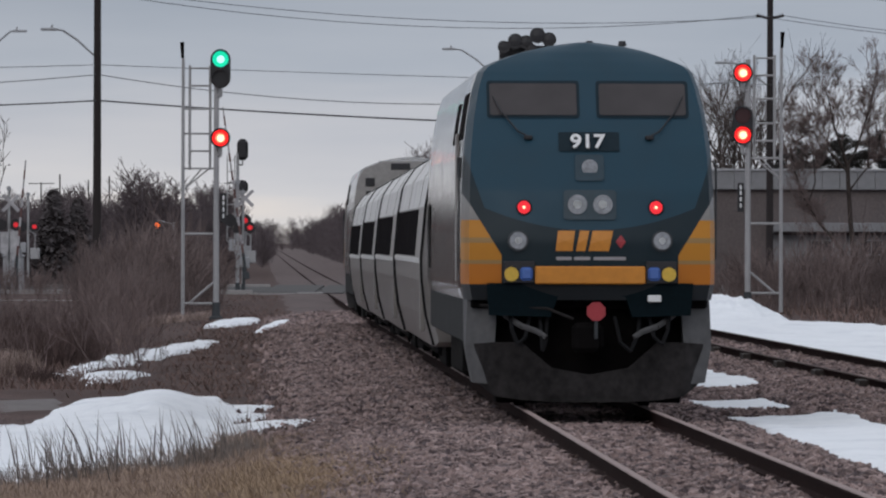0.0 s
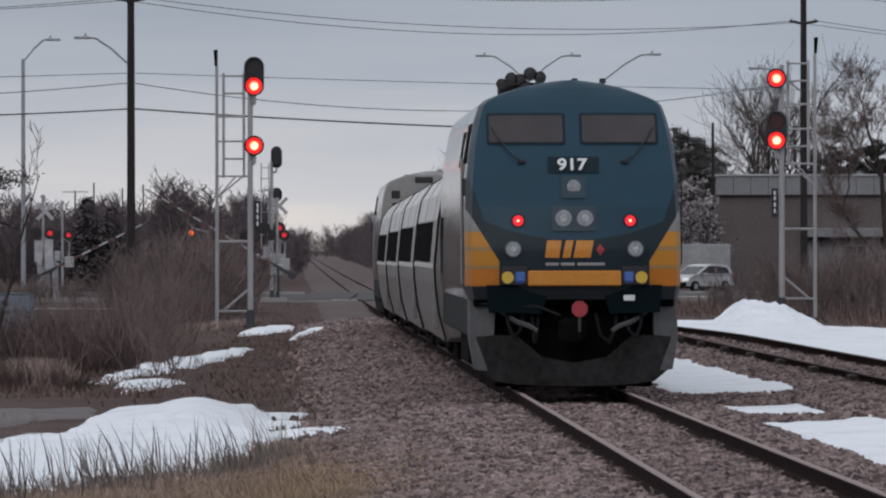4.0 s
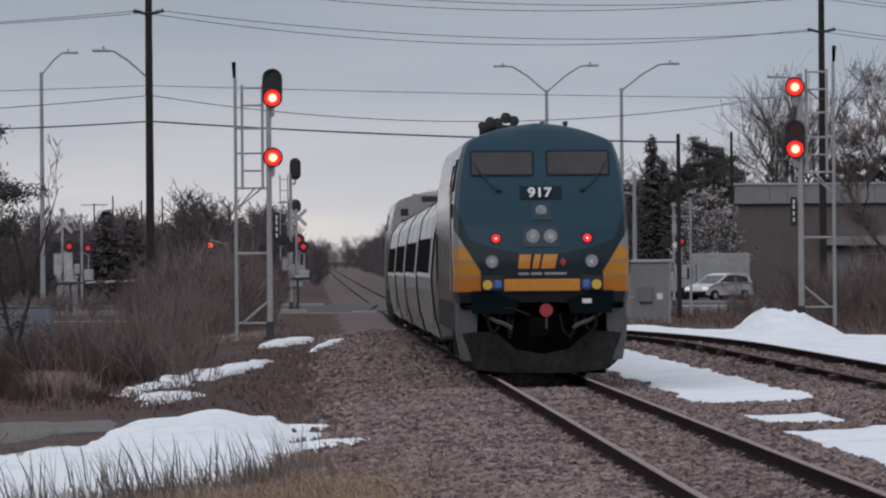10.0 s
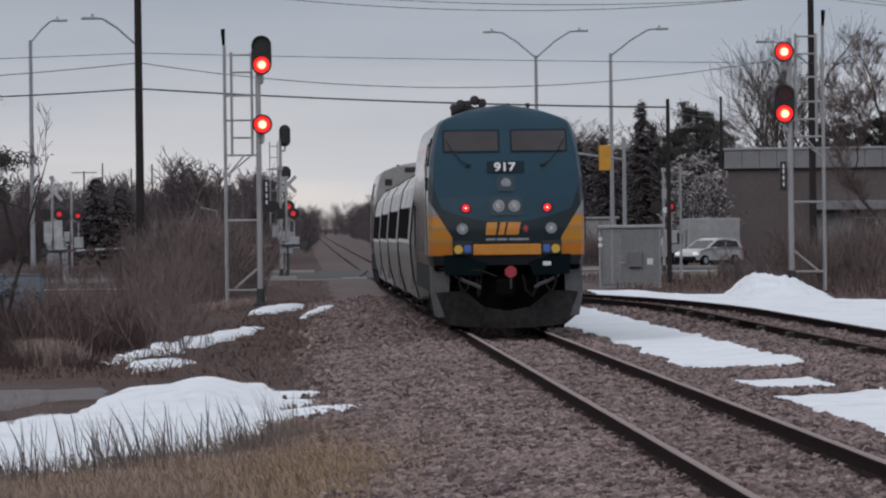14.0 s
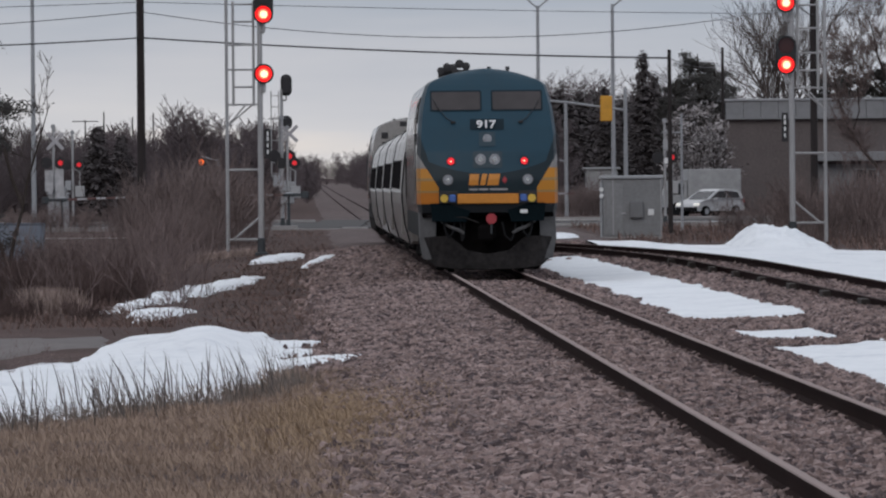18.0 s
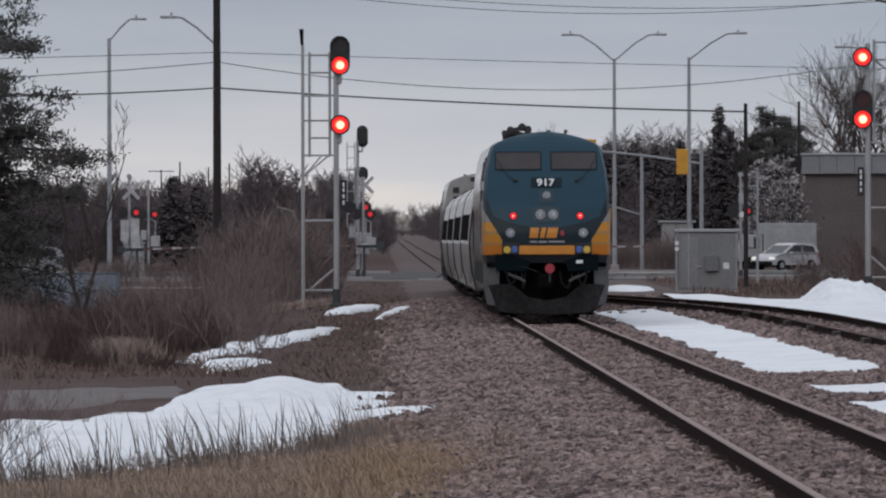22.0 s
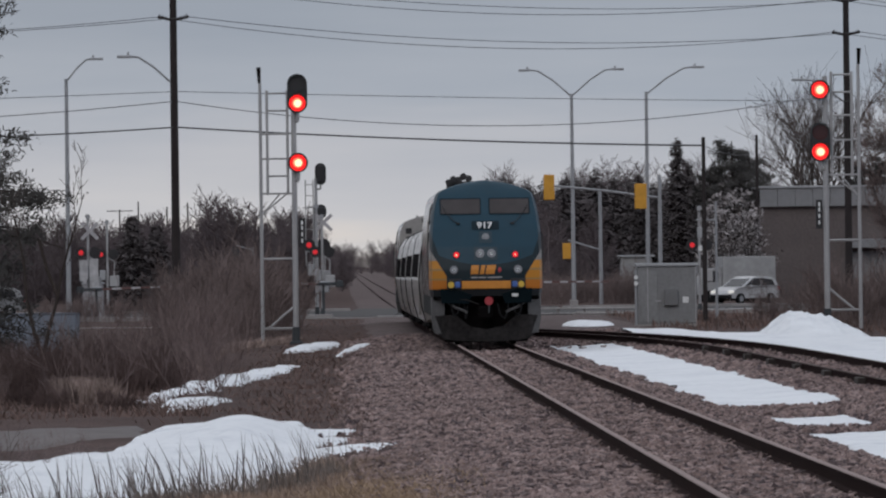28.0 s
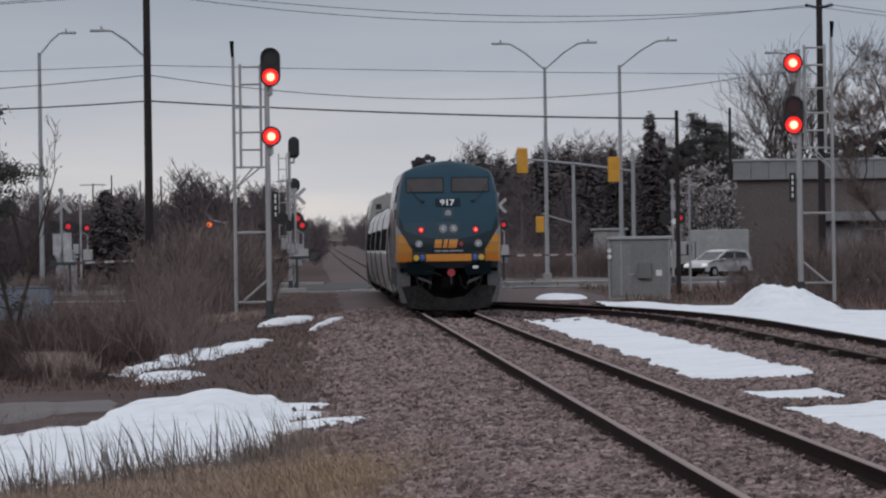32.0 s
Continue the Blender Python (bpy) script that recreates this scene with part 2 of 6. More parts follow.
def rail_bar(parent, line, ys, worn=True, worn_to=300):
    """One rail in its true section along line(y), with a running surface on top as far as worn_to."""
    section = [(-0.07, -0.17), (0.07, -0.17), (0.07, -0.155), (0.012, -0.135), (0.012, -0.045), (0.036, -0.035), (0.036, -0.006), (0.028, 0), (-0.028, 0), (-0.036, -0.006), (-0.036, -0.035), (-0.012, -0.045), (-0.012, -0.135), (-0.07, -0.155)]
    rings = [(line(y), y) for y in ys]
    rail = part("rail", loft(B(), [[(x + a, y, z + c) for a, c in section] for (x, z), y in rings]), M_RAIL, parent)
    bm = loft(B(), [[(x + a, y, z + c) for a, c in ((-0.037, -0.007), (0.037, -0.007), (0.029, 0.003), (-0.029, 0.003))] for (x, z), y in rings if y <= worn_to])
    part("running_surface", bm, M_RAILTOP if worn else M_RAILDULL, rail, "worn brownish steel" if worn else "dull rusty steel")


def tracks():
    strip("ballast", -3.15, 8.4, 30, 2400, 0.02, M_BALLAST, "reddish grey crushed stone ballast under both tracks", "ballast")
    main = holder("main_track", Matrix(), "straight main track with rusty rails on grey ballast", "railway track", kind="structure")
    for o in (-0.753, 0.753):
        rail_bar(main, lambda y, o=o: (mid(y) + o, rail_z(y)), (-60, 40, 65, 97, 130, 160, 210, 260, 300, 320, 405, 520, 729, 1100, 1600, 2400))
    side = holder("second_track", Matrix(), "second track with dark rails curving in beside the snow bank", "railway track", kind="structure")
    for o in (-0.753, 0.753):
        rail_bar(side, lambda y, o=o: (mid(y) + second(y) + o, second_z(y)), [-60, 40, 70, 100, 130, 160] + list(range(180, 283, 6)), False)
    first = None
    for k in range(9):
        y = 121 + k * 9.7
        if first is None:
            ob = first = part("rail_joint", box(B(), -0.16, 0.05, -0.5, 0.5, -0.17, -0.03, 0.015), M_TIE, side, "dark joint bar")
        else:
            ob = tagged(new("rail_joint", first.data), "dark joint bar")
            ob.parent = side
        ob.matrix_basis = pose(mid(y) + second(y) - 0.753, y, second_z(y), 0, 0, LEAN)


def snow(name, mask, x0, x1, y0, y1, dx, dy, height, label, kind="structure", material=None):
    """Snow lying over the land where mask(x, station) is above nought, thickening inwards."""
    xs, ys = np.arange(x0, x1 + dx, dx), np.arange(y0, y1 + dy, dy)
    verts, keep = [], {}
    depth = np.array([[mask(x, y) for x in xs] for y in ys])
    faces = []
    for i in range(len(ys) - 1):
        for j in range(len(xs) - 1):
            if depth[i:i + 2, j:j + 2].max() > 0:
                f = []
                for a, b in ((i, j), (i, j + 1), (i + 1, j + 1), (i + 1, j)):
                    if (a, b) not in keep:
                        keep[a, b] = len(verts)
                        d = depth[a, b]
                        z = ground_z(xs[b], ys[a] * STATION) + (-0.03 if d <= 0 else 0.03 + height * min(1.0, d) ** 0.6 * (1 + 0.22 * wave(xs[b], ys[a], 0.9, 2.0)))
                        verts.append((xs[b], ys[a] * STATION, z))
                    f.append(keep[a, b])
                faces.append(f)
    return tagged(sheet(name, verts, faces, material or M_SNOW, smooth=True), label, "meltwater" if material else "snow", kind=kind)


def blob(cx, cy, rx, ry, turn=0.0, ragged=0.35, scale=0.7, seed=0.0):
    c, s = math.cos(radians(turn)), math.sin(radians(turn))

    def mask(x, y):
        u, v = ((x - cx) * c + (y - cy) * s) / rx, (-(x - cx) * s + (y - cy) * c) / ry
        return 1 - u * u - v * v + ragged * (wave(x, y * 0.35, scale * 2, seed) + 0.5 * wave(x, y * 0.35, scale * 6, seed))
    return mask


LYING = []  # where snow lies between the tracks


def snowfields():
    def many(points, soften, ragged, scale, seed):
        """A patch bounded by straight sides, given anticlockwise, with a ragged edge."""
        sides = list(zip(points, points[1:] + points[:1]))

        def mask(x, y):
            d = 9.0
            for (ax, ay), (bx, by) in sides:
                ex, ey = bx - ax, (by - ay) * 0.2
                d = min(d, (ex * (y - ay) * 0.2 - ey * (x - ax)) / math.hypot(ex, ey))
            return d / soften + ragged * (wave(x, y * 0.3, scale * 2, seed) + 0.6 * wave(x, y * 0.3, scale * 7, seed))
        return mask
    front = many([(-9, 45), (-4.45, 49.3), (-2.15, 59.2), (-1.5, 66.5), (-3.0, 69.0), (-5.3, 66.0), (-9, 50)], 0.9, 0.28, 0.9, 1.0)
    behind = many([(-4.95, 76.8), (-4.1, 75.5), (-3.5, 79), (-3.75, 82), (-4.3, 81.0), (-4.85, 78.2)], 0.4, 0.3, 0.9, 5.5)
    def mound(x, y):
        """One smooth dome that runs out to the side, over a thin sheet."""
        dome = math.exp(-((x + 3.3) / (1.15 if x < -3.3 else 0.85)) ** 2 - ((y - 70.5) / 7.0) ** 2)
        sheet_ = front(x, y)
        depth = 0.37 * max(0.0, dome - 0.12) + 0.17 * min(1.0, max(0.0, 1.3 * sheet_))
        edge = dome - 0.14 + 0.06 * wave(x, y * 0.3, 2.4, 1.5)
        return (depth / 0.44) ** 1.667 if edge > 0 or sheet_ > 0 else -1
    snow("snow_mound", mound, -9, -1.0, 44, 84, 0.09, 0.3, 0.44, "bright old snow mound with grey stalks before it")
    snow("snow_patch", behind, -6.0, -2.6, 72, 88, 0.06, 0.25, 0.035, "thin sheet of old snow behind the mound")
    snow("meltwater", many([(-8.8, 67), (-6.6, 70.5), (-5.0, 76.5), (-5.2, 79), (-6.5, 79.5), (-8.8, 77)], 0.5, 0.2, 0.9, 6.5), -9.3, -4.4, 64, 81, 0.1, 0.3, 0.0, "grey half-frozen meltwater in the ditch", "structure", M_MELT)
    tips = [blob(-1.5, 66.2, 0.85, 1.5, 0, 0.4, 1.2, 2.0), blob(-2.3, 74.3, 0.7, 1.1, 0, 0.5, 1.2, 3.0), blob(-2.0, 70.0, 0.55, 0.7, 0, 0.5, 1.2, 3.5)]
    snow("snow_patch", lambda x, y: max(m(x, y) for m in tips), -6.0, -0.6, 64, 80, 0.06, 0.2, 0.05, "thin tongues of melting snow on brown soil")
    lane = [blob(-5.45, 115, 0.48, 15, -2.9, 1.3, 0.8, 4.0), blob(-5.15, 95, 0.42, 4.0, -2, 0.9, 0.8, 5.0)]
    snow("snow_patch", lambda x, y: max(m(x, y) for m in lane), -7, -3.4, 76, 132, 0.08, 0.5, 0.10, "ragged strip of old snow beside the ditch")
    far = [blob(-5.1, 166, 0.65, 9, -2, 0.6, 0.8, 6.0), blob(-3.5, 155, 0.32, 9, -1.5, 0.5, 0.8, 7.0)]
    snow("snow_patch", lambda x, y: max(m(x, y) for m in far), -6.4, -2.6, 140, 180, 0.08, 0.6, 0.12, "small patches of snow at the foot of the signal")

    def between(o0, o1, y0, y1, seed, ragged=0.35, fade=12.0):
        def mask(x, y):
            o = x - mid(y * STATION)
            d = min((o - o0 - 0.12 * max(0, y - 90) / 10 * 0.1) / 0.25, (o1 - o) / 0.3, (y - y0) / 2.2, (y1 - y) / fade)
            return d + ragged * 1.6 * (wave(x, y * 0.25, 1.6, seed) + 0.7 * wave(x, y * 0.3, 5.0, seed))
        return mask
    LYING.extend([between(1.95, 3.9, 78.0, 146, 8.0, 0.55), between(2.0, 3.3, 67.8, 72.4, 9.0, 0.12, 2.2), between(1.95, 3.6, 34.0, 65.4, 10.0, 0.25, 6.0)])
    snow("snow_patch", LYING[0], 1.5, 6.4, 74, 148, 0.07, 0.4, 0.06, "long patch of old snow between the two tracks")
    snow("snow_patch", LYING[1], 3.5, 6.4, 66, 74, 0.06, 0.15, 0.05, "small strip of old snow between the tracks")
    snow("snow_patch", LYING[2], 4.0, 7.0, 34, 68, 0.06, 0.25, 0.06, "patch of old snow between the tracks")

    def bank(x, y):
        o = x - mid(y * STATION)
        return min((o - 1.25 - second(min(y * STATION, 262))) / 0.4, (14.5 - o) / 1.5, (171 - y) / 3, (156 + max(0.0, 12.4 - o) * 22 - y) / 6) + 0.5 * wave(x, y * 0.3, 0.8, 11.0) + 0.35 * wave(x, y * 0.3, 2.4, 11.5)
    snow("snow_bank", bank, 5.0, 19, 50, 190, 0.25, 0.8, 0.16, "long bank of old snow behind the second track")
    def heap(x, y):
        d = math.hypot((x - 10.5) / (1.2 if x < 10.5 else 2.2), (y - 163.5) / 6.5)
        lumps = 0.16 * wave(x, y * 0.3, 1.5, 12.0) + 0.14 * wave(x, y * 0.3, 4.0, 13.0) + 0.06 * wave(x, y * 0.3, 9.0, 14.0)
        return max(0.0, 1.05 - d ** 1.15 + lumps * (1.3 - d)) ** 1.2 or -1
    snow("snow_heap", heap, 8, 14.5, 155, 173, 0.06, 0.25, 0.86, "ploughed heap of snow at the foot of the signal")
    snow("snow_patch", blob(4.5, 195.5, 1.0, 4.5, 0, 0.25, 0.8, 14.0), 3, 6, 189, 202, 0.1, 0.4, 0.2, "small patch of snow beyond the second track")


# ---- the train ----
def paint(name):
    """Teal nose, dark chin, yellow cheeks with grey stripes and grey flanks that lighten upward, laid out in the
    engine's own space.
    """
    m, n, l, b = nodes_of(name)
    co = n.new("ShaderNodeTexCoord")
    sep = n.new("ShaderNodeSeparateXYZ")
    l.new(co.outputs["Object"], sep.inputs[0])

    def op(kind, a, c=0.0, clamp=False):
        k = n.new("ShaderNodeMath")
        k.operation, k.use_clamp = kind, clamp
        for i, v in enumerate((a, c)):
            if isinstance(v, (int, float)):
                k.inputs[i].default_value = v
            else:
                l.new(v, k.inputs[i])
        return k.outputs[0]

    def over(a, c):
        """One where a is above c, with a sharp but smooth edge."""
        return op("MULTIPLY", op("SUBTRACT", a, c), 120.0, True)

    def mix(fac, a, c):
        k = n.new("ShaderNodeMix")
        k.data_type = "RGBA"
        l.new(fac, k.inputs[0])
        for i, v in ((6, a), (7, c)):
            if isinstance(v, tuple):
                k.inputs[i].default_value = (*v, 1)
            else:
                l.new(v, k.inputs[i])
        return k.outputs[2]
    x, y, z = sep.outputs
    ax = op("ABSOLUTE", x)
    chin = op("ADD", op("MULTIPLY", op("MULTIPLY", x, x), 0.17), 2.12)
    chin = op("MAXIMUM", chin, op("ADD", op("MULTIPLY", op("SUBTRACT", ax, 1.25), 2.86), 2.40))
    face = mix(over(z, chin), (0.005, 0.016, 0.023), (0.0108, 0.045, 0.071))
    stripe = op("MULTIPLY", over(z, 1.97), over(2.04, z))
    stripe = op("MAXIMUM", stripe, op("MULTIPLY", over(z, 1.72), over(1.775, z)))
    cheek = mix(over(z, 1.75), (0.46, 0.15, 0.014), (0.48, 0.20, 0.022))
    cheek = mix(stripe, cheek, (0.31, 0.185, 0.07))
    # sky sheen painted into the flank: its grey lightens with height
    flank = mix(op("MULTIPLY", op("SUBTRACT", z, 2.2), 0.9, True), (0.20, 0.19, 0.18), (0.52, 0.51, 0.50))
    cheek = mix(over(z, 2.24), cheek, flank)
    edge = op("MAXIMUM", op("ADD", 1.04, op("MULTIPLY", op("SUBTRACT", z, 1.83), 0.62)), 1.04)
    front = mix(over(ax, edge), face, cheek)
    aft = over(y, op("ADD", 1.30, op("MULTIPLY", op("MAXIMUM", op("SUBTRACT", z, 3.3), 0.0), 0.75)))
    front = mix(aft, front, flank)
    col = mix(over(1.49, z), front, (0.010, 0.013, 0.016))
    dirt = n.new("ShaderNodeTexNoise")
    dirt.inputs["Scale"].default_value, dirt.inputs["Detail"].default_value = 2.2, 6
    l.new(co.outputs["Object"], dirt.inputs["Vector"])
    grime = op("MULTIPLY", op("SUBTRACT", dirt.outputs["Fac"], 0.42), 0.9, True)
    col = mix(op("MULTIPLY", grime, 0.3), col, (0.06, 0.055, 0.05))
    l.new(col, b.inputs["Base Color"])
    b.inputs["Specular IOR Level"].default_value = 0.28
    l.new(op("MULTIPLY", aft, 0.75), b.inputs["Metallic"])
    l.new(op("SUBTRACT", op("ADD", op("MULTIPLY", dirt.outputs["Fac"], 0.3), 0.36), op("MULTIPLY", aft, 0.40)), b.inputs["Roughness"])
    return m


M_ENGINE = paint("engine_livery")
M_GLASS = surface("tinted_windscreen", (0.052, 0.045, 0.046), 0.4, vary=0.2, fine=3, coarse=0.8, bump=0.0, spec=0.25)
M_BOARD = surface("dark_teal_board", (0.0058, 0.017, 0.025), 0.6, vary=0.2, bump=0.05, spec=0.2)
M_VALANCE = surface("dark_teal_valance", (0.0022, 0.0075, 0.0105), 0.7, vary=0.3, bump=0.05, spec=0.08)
M_HOUSING = surface("shaded_teal_enamel", (0.0095, 0.032, 0.048), 0.5, vary=0.2, bump=0.05)
M_RUBBER = surface("black_rubber", (0.008, 0.008, 0.009), 0.8, vary=0.2, bump=0.1, spec=0.2)
M_ORANGE = surface("orange_enamel", (0.54, 0.205, 0.02), 0.5, vary=0.15, fine=12, coarse=2.0, bump=0.05)
M_CHROME = surface("lamp_reflector", (0.62, 0.62, 0.6), 0.22, 0.8, vary=0.2, fine=14, coarse=5, bump=0.1)
M_LAMPGLASS = surface("ribbed_lamp_glass", (0.33, 0.34, 0.36), 0.25, 0.3, vary=0.35, fine=40, coarse=14, bump=0.3)
M_REDPLATE = surface("red_plate", (0.33, 0.03, 0.04), 0.6, vary=0.15, fine=12, coarse=4, bump=0.05)
M_BLUE = surface("blue_enamel", (0.06, 0.13, 0.38), 0.5, vary=0.15, bump=0.05)
M_GOLD = surface("yellow_enamel", (0.62, 0.40, 0.05), 0.5, vary=0.15, bump=0.05)
# albedo set near black, so the shade under the train is in the colour
M_FRAME = surface("near_black_steel", (0.0045, 0.0038, 0.0038), 0.9, 0.0, vary=0.4, fine=12, coarse=2.5, bump=0.4, spec=0.08)
M_PLOUGH = surface("dusty_steel_plough", (0.021, 0.0188, 0.0188), 0.9, 0.0, vary=0.75, fine=9, coarse=1.8, bump=0.3, spec=0.15)
M_SKIRT = surface("dusty_dark_skirt", (0.016, 0.018, 0.019), 0.85, vary=0.5, fine=7, coarse=1.5, bump=0.2, tint=(0.010, 0.011, 0.012), spec=0.2)
M_STEP = surface("grey_step_panel", (0.045, 0.05, 0.055), 0.8, vary=0.25, fine=9, coarse=1.8, bump=0.15)
M_MARKER = glow("red_marker_lamp", (1.0, 0.03, 0.045), 0.7)
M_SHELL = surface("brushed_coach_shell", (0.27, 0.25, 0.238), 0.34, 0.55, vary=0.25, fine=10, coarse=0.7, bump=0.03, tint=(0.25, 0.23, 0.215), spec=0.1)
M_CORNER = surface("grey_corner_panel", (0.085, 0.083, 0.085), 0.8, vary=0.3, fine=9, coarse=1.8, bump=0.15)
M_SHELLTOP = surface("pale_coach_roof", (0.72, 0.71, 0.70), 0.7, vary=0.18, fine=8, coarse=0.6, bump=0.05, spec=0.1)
M_PANE = surface("dark_coach_glass", (0.022, 0.02, 0.021), 0.9, vary=0.3, fine=4, coarse=0.7, bump=0.0, spec=0.0)
M_BELT = surface("white_belt_stripe", (0.62, 0.61, 0.6), 0.5, vary=0.1, bump=0.0)
M_GREYEND = surface("grey_engine_end", (0.29, 0.275, 0.265), 0.6, vary=0.2, fine=8, coarse=1.0, bump=0.05)

HALF = ((1.30, 1.46), (1.5, 1.50), (1.8, 1.50), (2.2, 1.50), (2.6, 1.49), (3.0, 1.475), (3.3, 1.445), (3.5, 1.42), (3.83, 1.355), (4.02, 1.29), (4.09, 1.22), (4.15, 1.09), (4.22, 0.90), (4.28, 0.71), (4.34, 0.44), (4.38, 0.12))


def half_width(z):
    return float(np.interp(z, *zip(*HALF)))


def nose_y(u, z):
    """How far back the nose lies at height z, u from the middle (0) to the edge (1)."""
    back = float(np.interp(z, (1.3, 1.5, 2.0, 2.6, 3.1, 3.45, 3.87, 4.02, 4.14, 4.26, 4.35, 4.40), (0.06, 0.02, 0.0, 0.14, 0.42, 0.68, 1.06, 1.19, 1.31, 1.45, 1.6, 1.7)))
    return back + 0.13 * u * u + max(0.0, abs(u) - 0.95) * 9.0


def nose_at(x, z, proud=0.0):
    return (x, nose_y(x / half_width(z), z) - proud, z)


def on_nose(outline, proud, thick):
    """A skin that follows the nose over a convex outline in x and z, with a rim."""
    cx, cz = sum(p[0] for p in outline) / len(outline), sum(p[1] for p in outline) / len(outline)
    pts = []
    for (ax, az), (bx, bz) in zip(outline, outline[1:] + outline[:1]):
        k = max(1, int(math.hypot(bx - ax, bz - az) / 0.08))
        pts += [(ax + (bx - ax) * i / k, az + (bz - az) * i / k) for i in range(k)]
    rings = [[(x, nose_at(x, z)[1] + thick, z) for x, z in pts]]
    for f in (1.0, 0.8, 0.6, 0.4, 0.2, 0.02):
        rings.append([nose_at(cx + (x - cx) * f, cz + (z - cz) * f, proud) for x, z in pts])
    return loft(B(), rings)


def rounded(x0, x1, z0, z1, r, n=4):
    pts = []
    for cx, cz, a in ((x1 - r, z1 - r, 0), (x0 + r, z1 - r, 90), (x0 + r, z0 + r, 180), (x1 - r, z0 + r, 270)):
        pts += [(cx + r * math.cos(radians(a + 90 * k / n)), cz + r * math.sin(radians(a + 90 * k / n))) for k in range(n + 1)]
    return pts


def words(name, text, size, material, parent, m, label=""):
    """Raised lettering in the built-in font."""
    cu = bpy.data.curves.new(name, "FONT")
    cu.body, cu.size, cu.align_x, cu.align_y, cu.extrude, cu.bevel_depth = text, size, "CENTER", "CENTER", 0.004, 0.007
    tmp = bpy.data.objects.new(name, cu)
    scene.collection.objects.link(tmp)
    me = bpy.data.meshes.new_from_object(tmp.evaluated_get(bpy.context.evaluated_depsgraph_get()))
    bpy.data.objects.remove(tmp)
    me.materials.clear()
    me.materials.append(material)
    ob = new(name, me)
    ob.parent = parent
    ob.matrix_basis = m
    return tagged(ob, label)


def bogie(parent, y, wheel_r=0.5):
    f = B()
    for s in (-1, 1):
        box(f, s * 1.12 - 0.07, s * 1.12 + 0.07, y - 2.3, y + 2.3, 0.2, 0.85, 0.03)
    box(f, -1.1, 1.1, y - 0.3, y + 0.3, 0.5, 0.95, 0.03)
    frame_ob = part("bogie_frame", f, M_FRAME, parent)
    for dy in (-1.35, 1.35):
        w = B()
        for s in (-1, 1):
            tube(w, (s * 0.69, y + dy, wheel_r), (s * 0.82, y + dy, wheel_r), wheel_r, wheel_r, 20)
        tube(w, (-0.7, y + dy, wheel_r), (0.7, y + dy, wheel_r), 0.09, 0.09, 8)
        part("wheelset", w, M_FRAME, frame_ob)


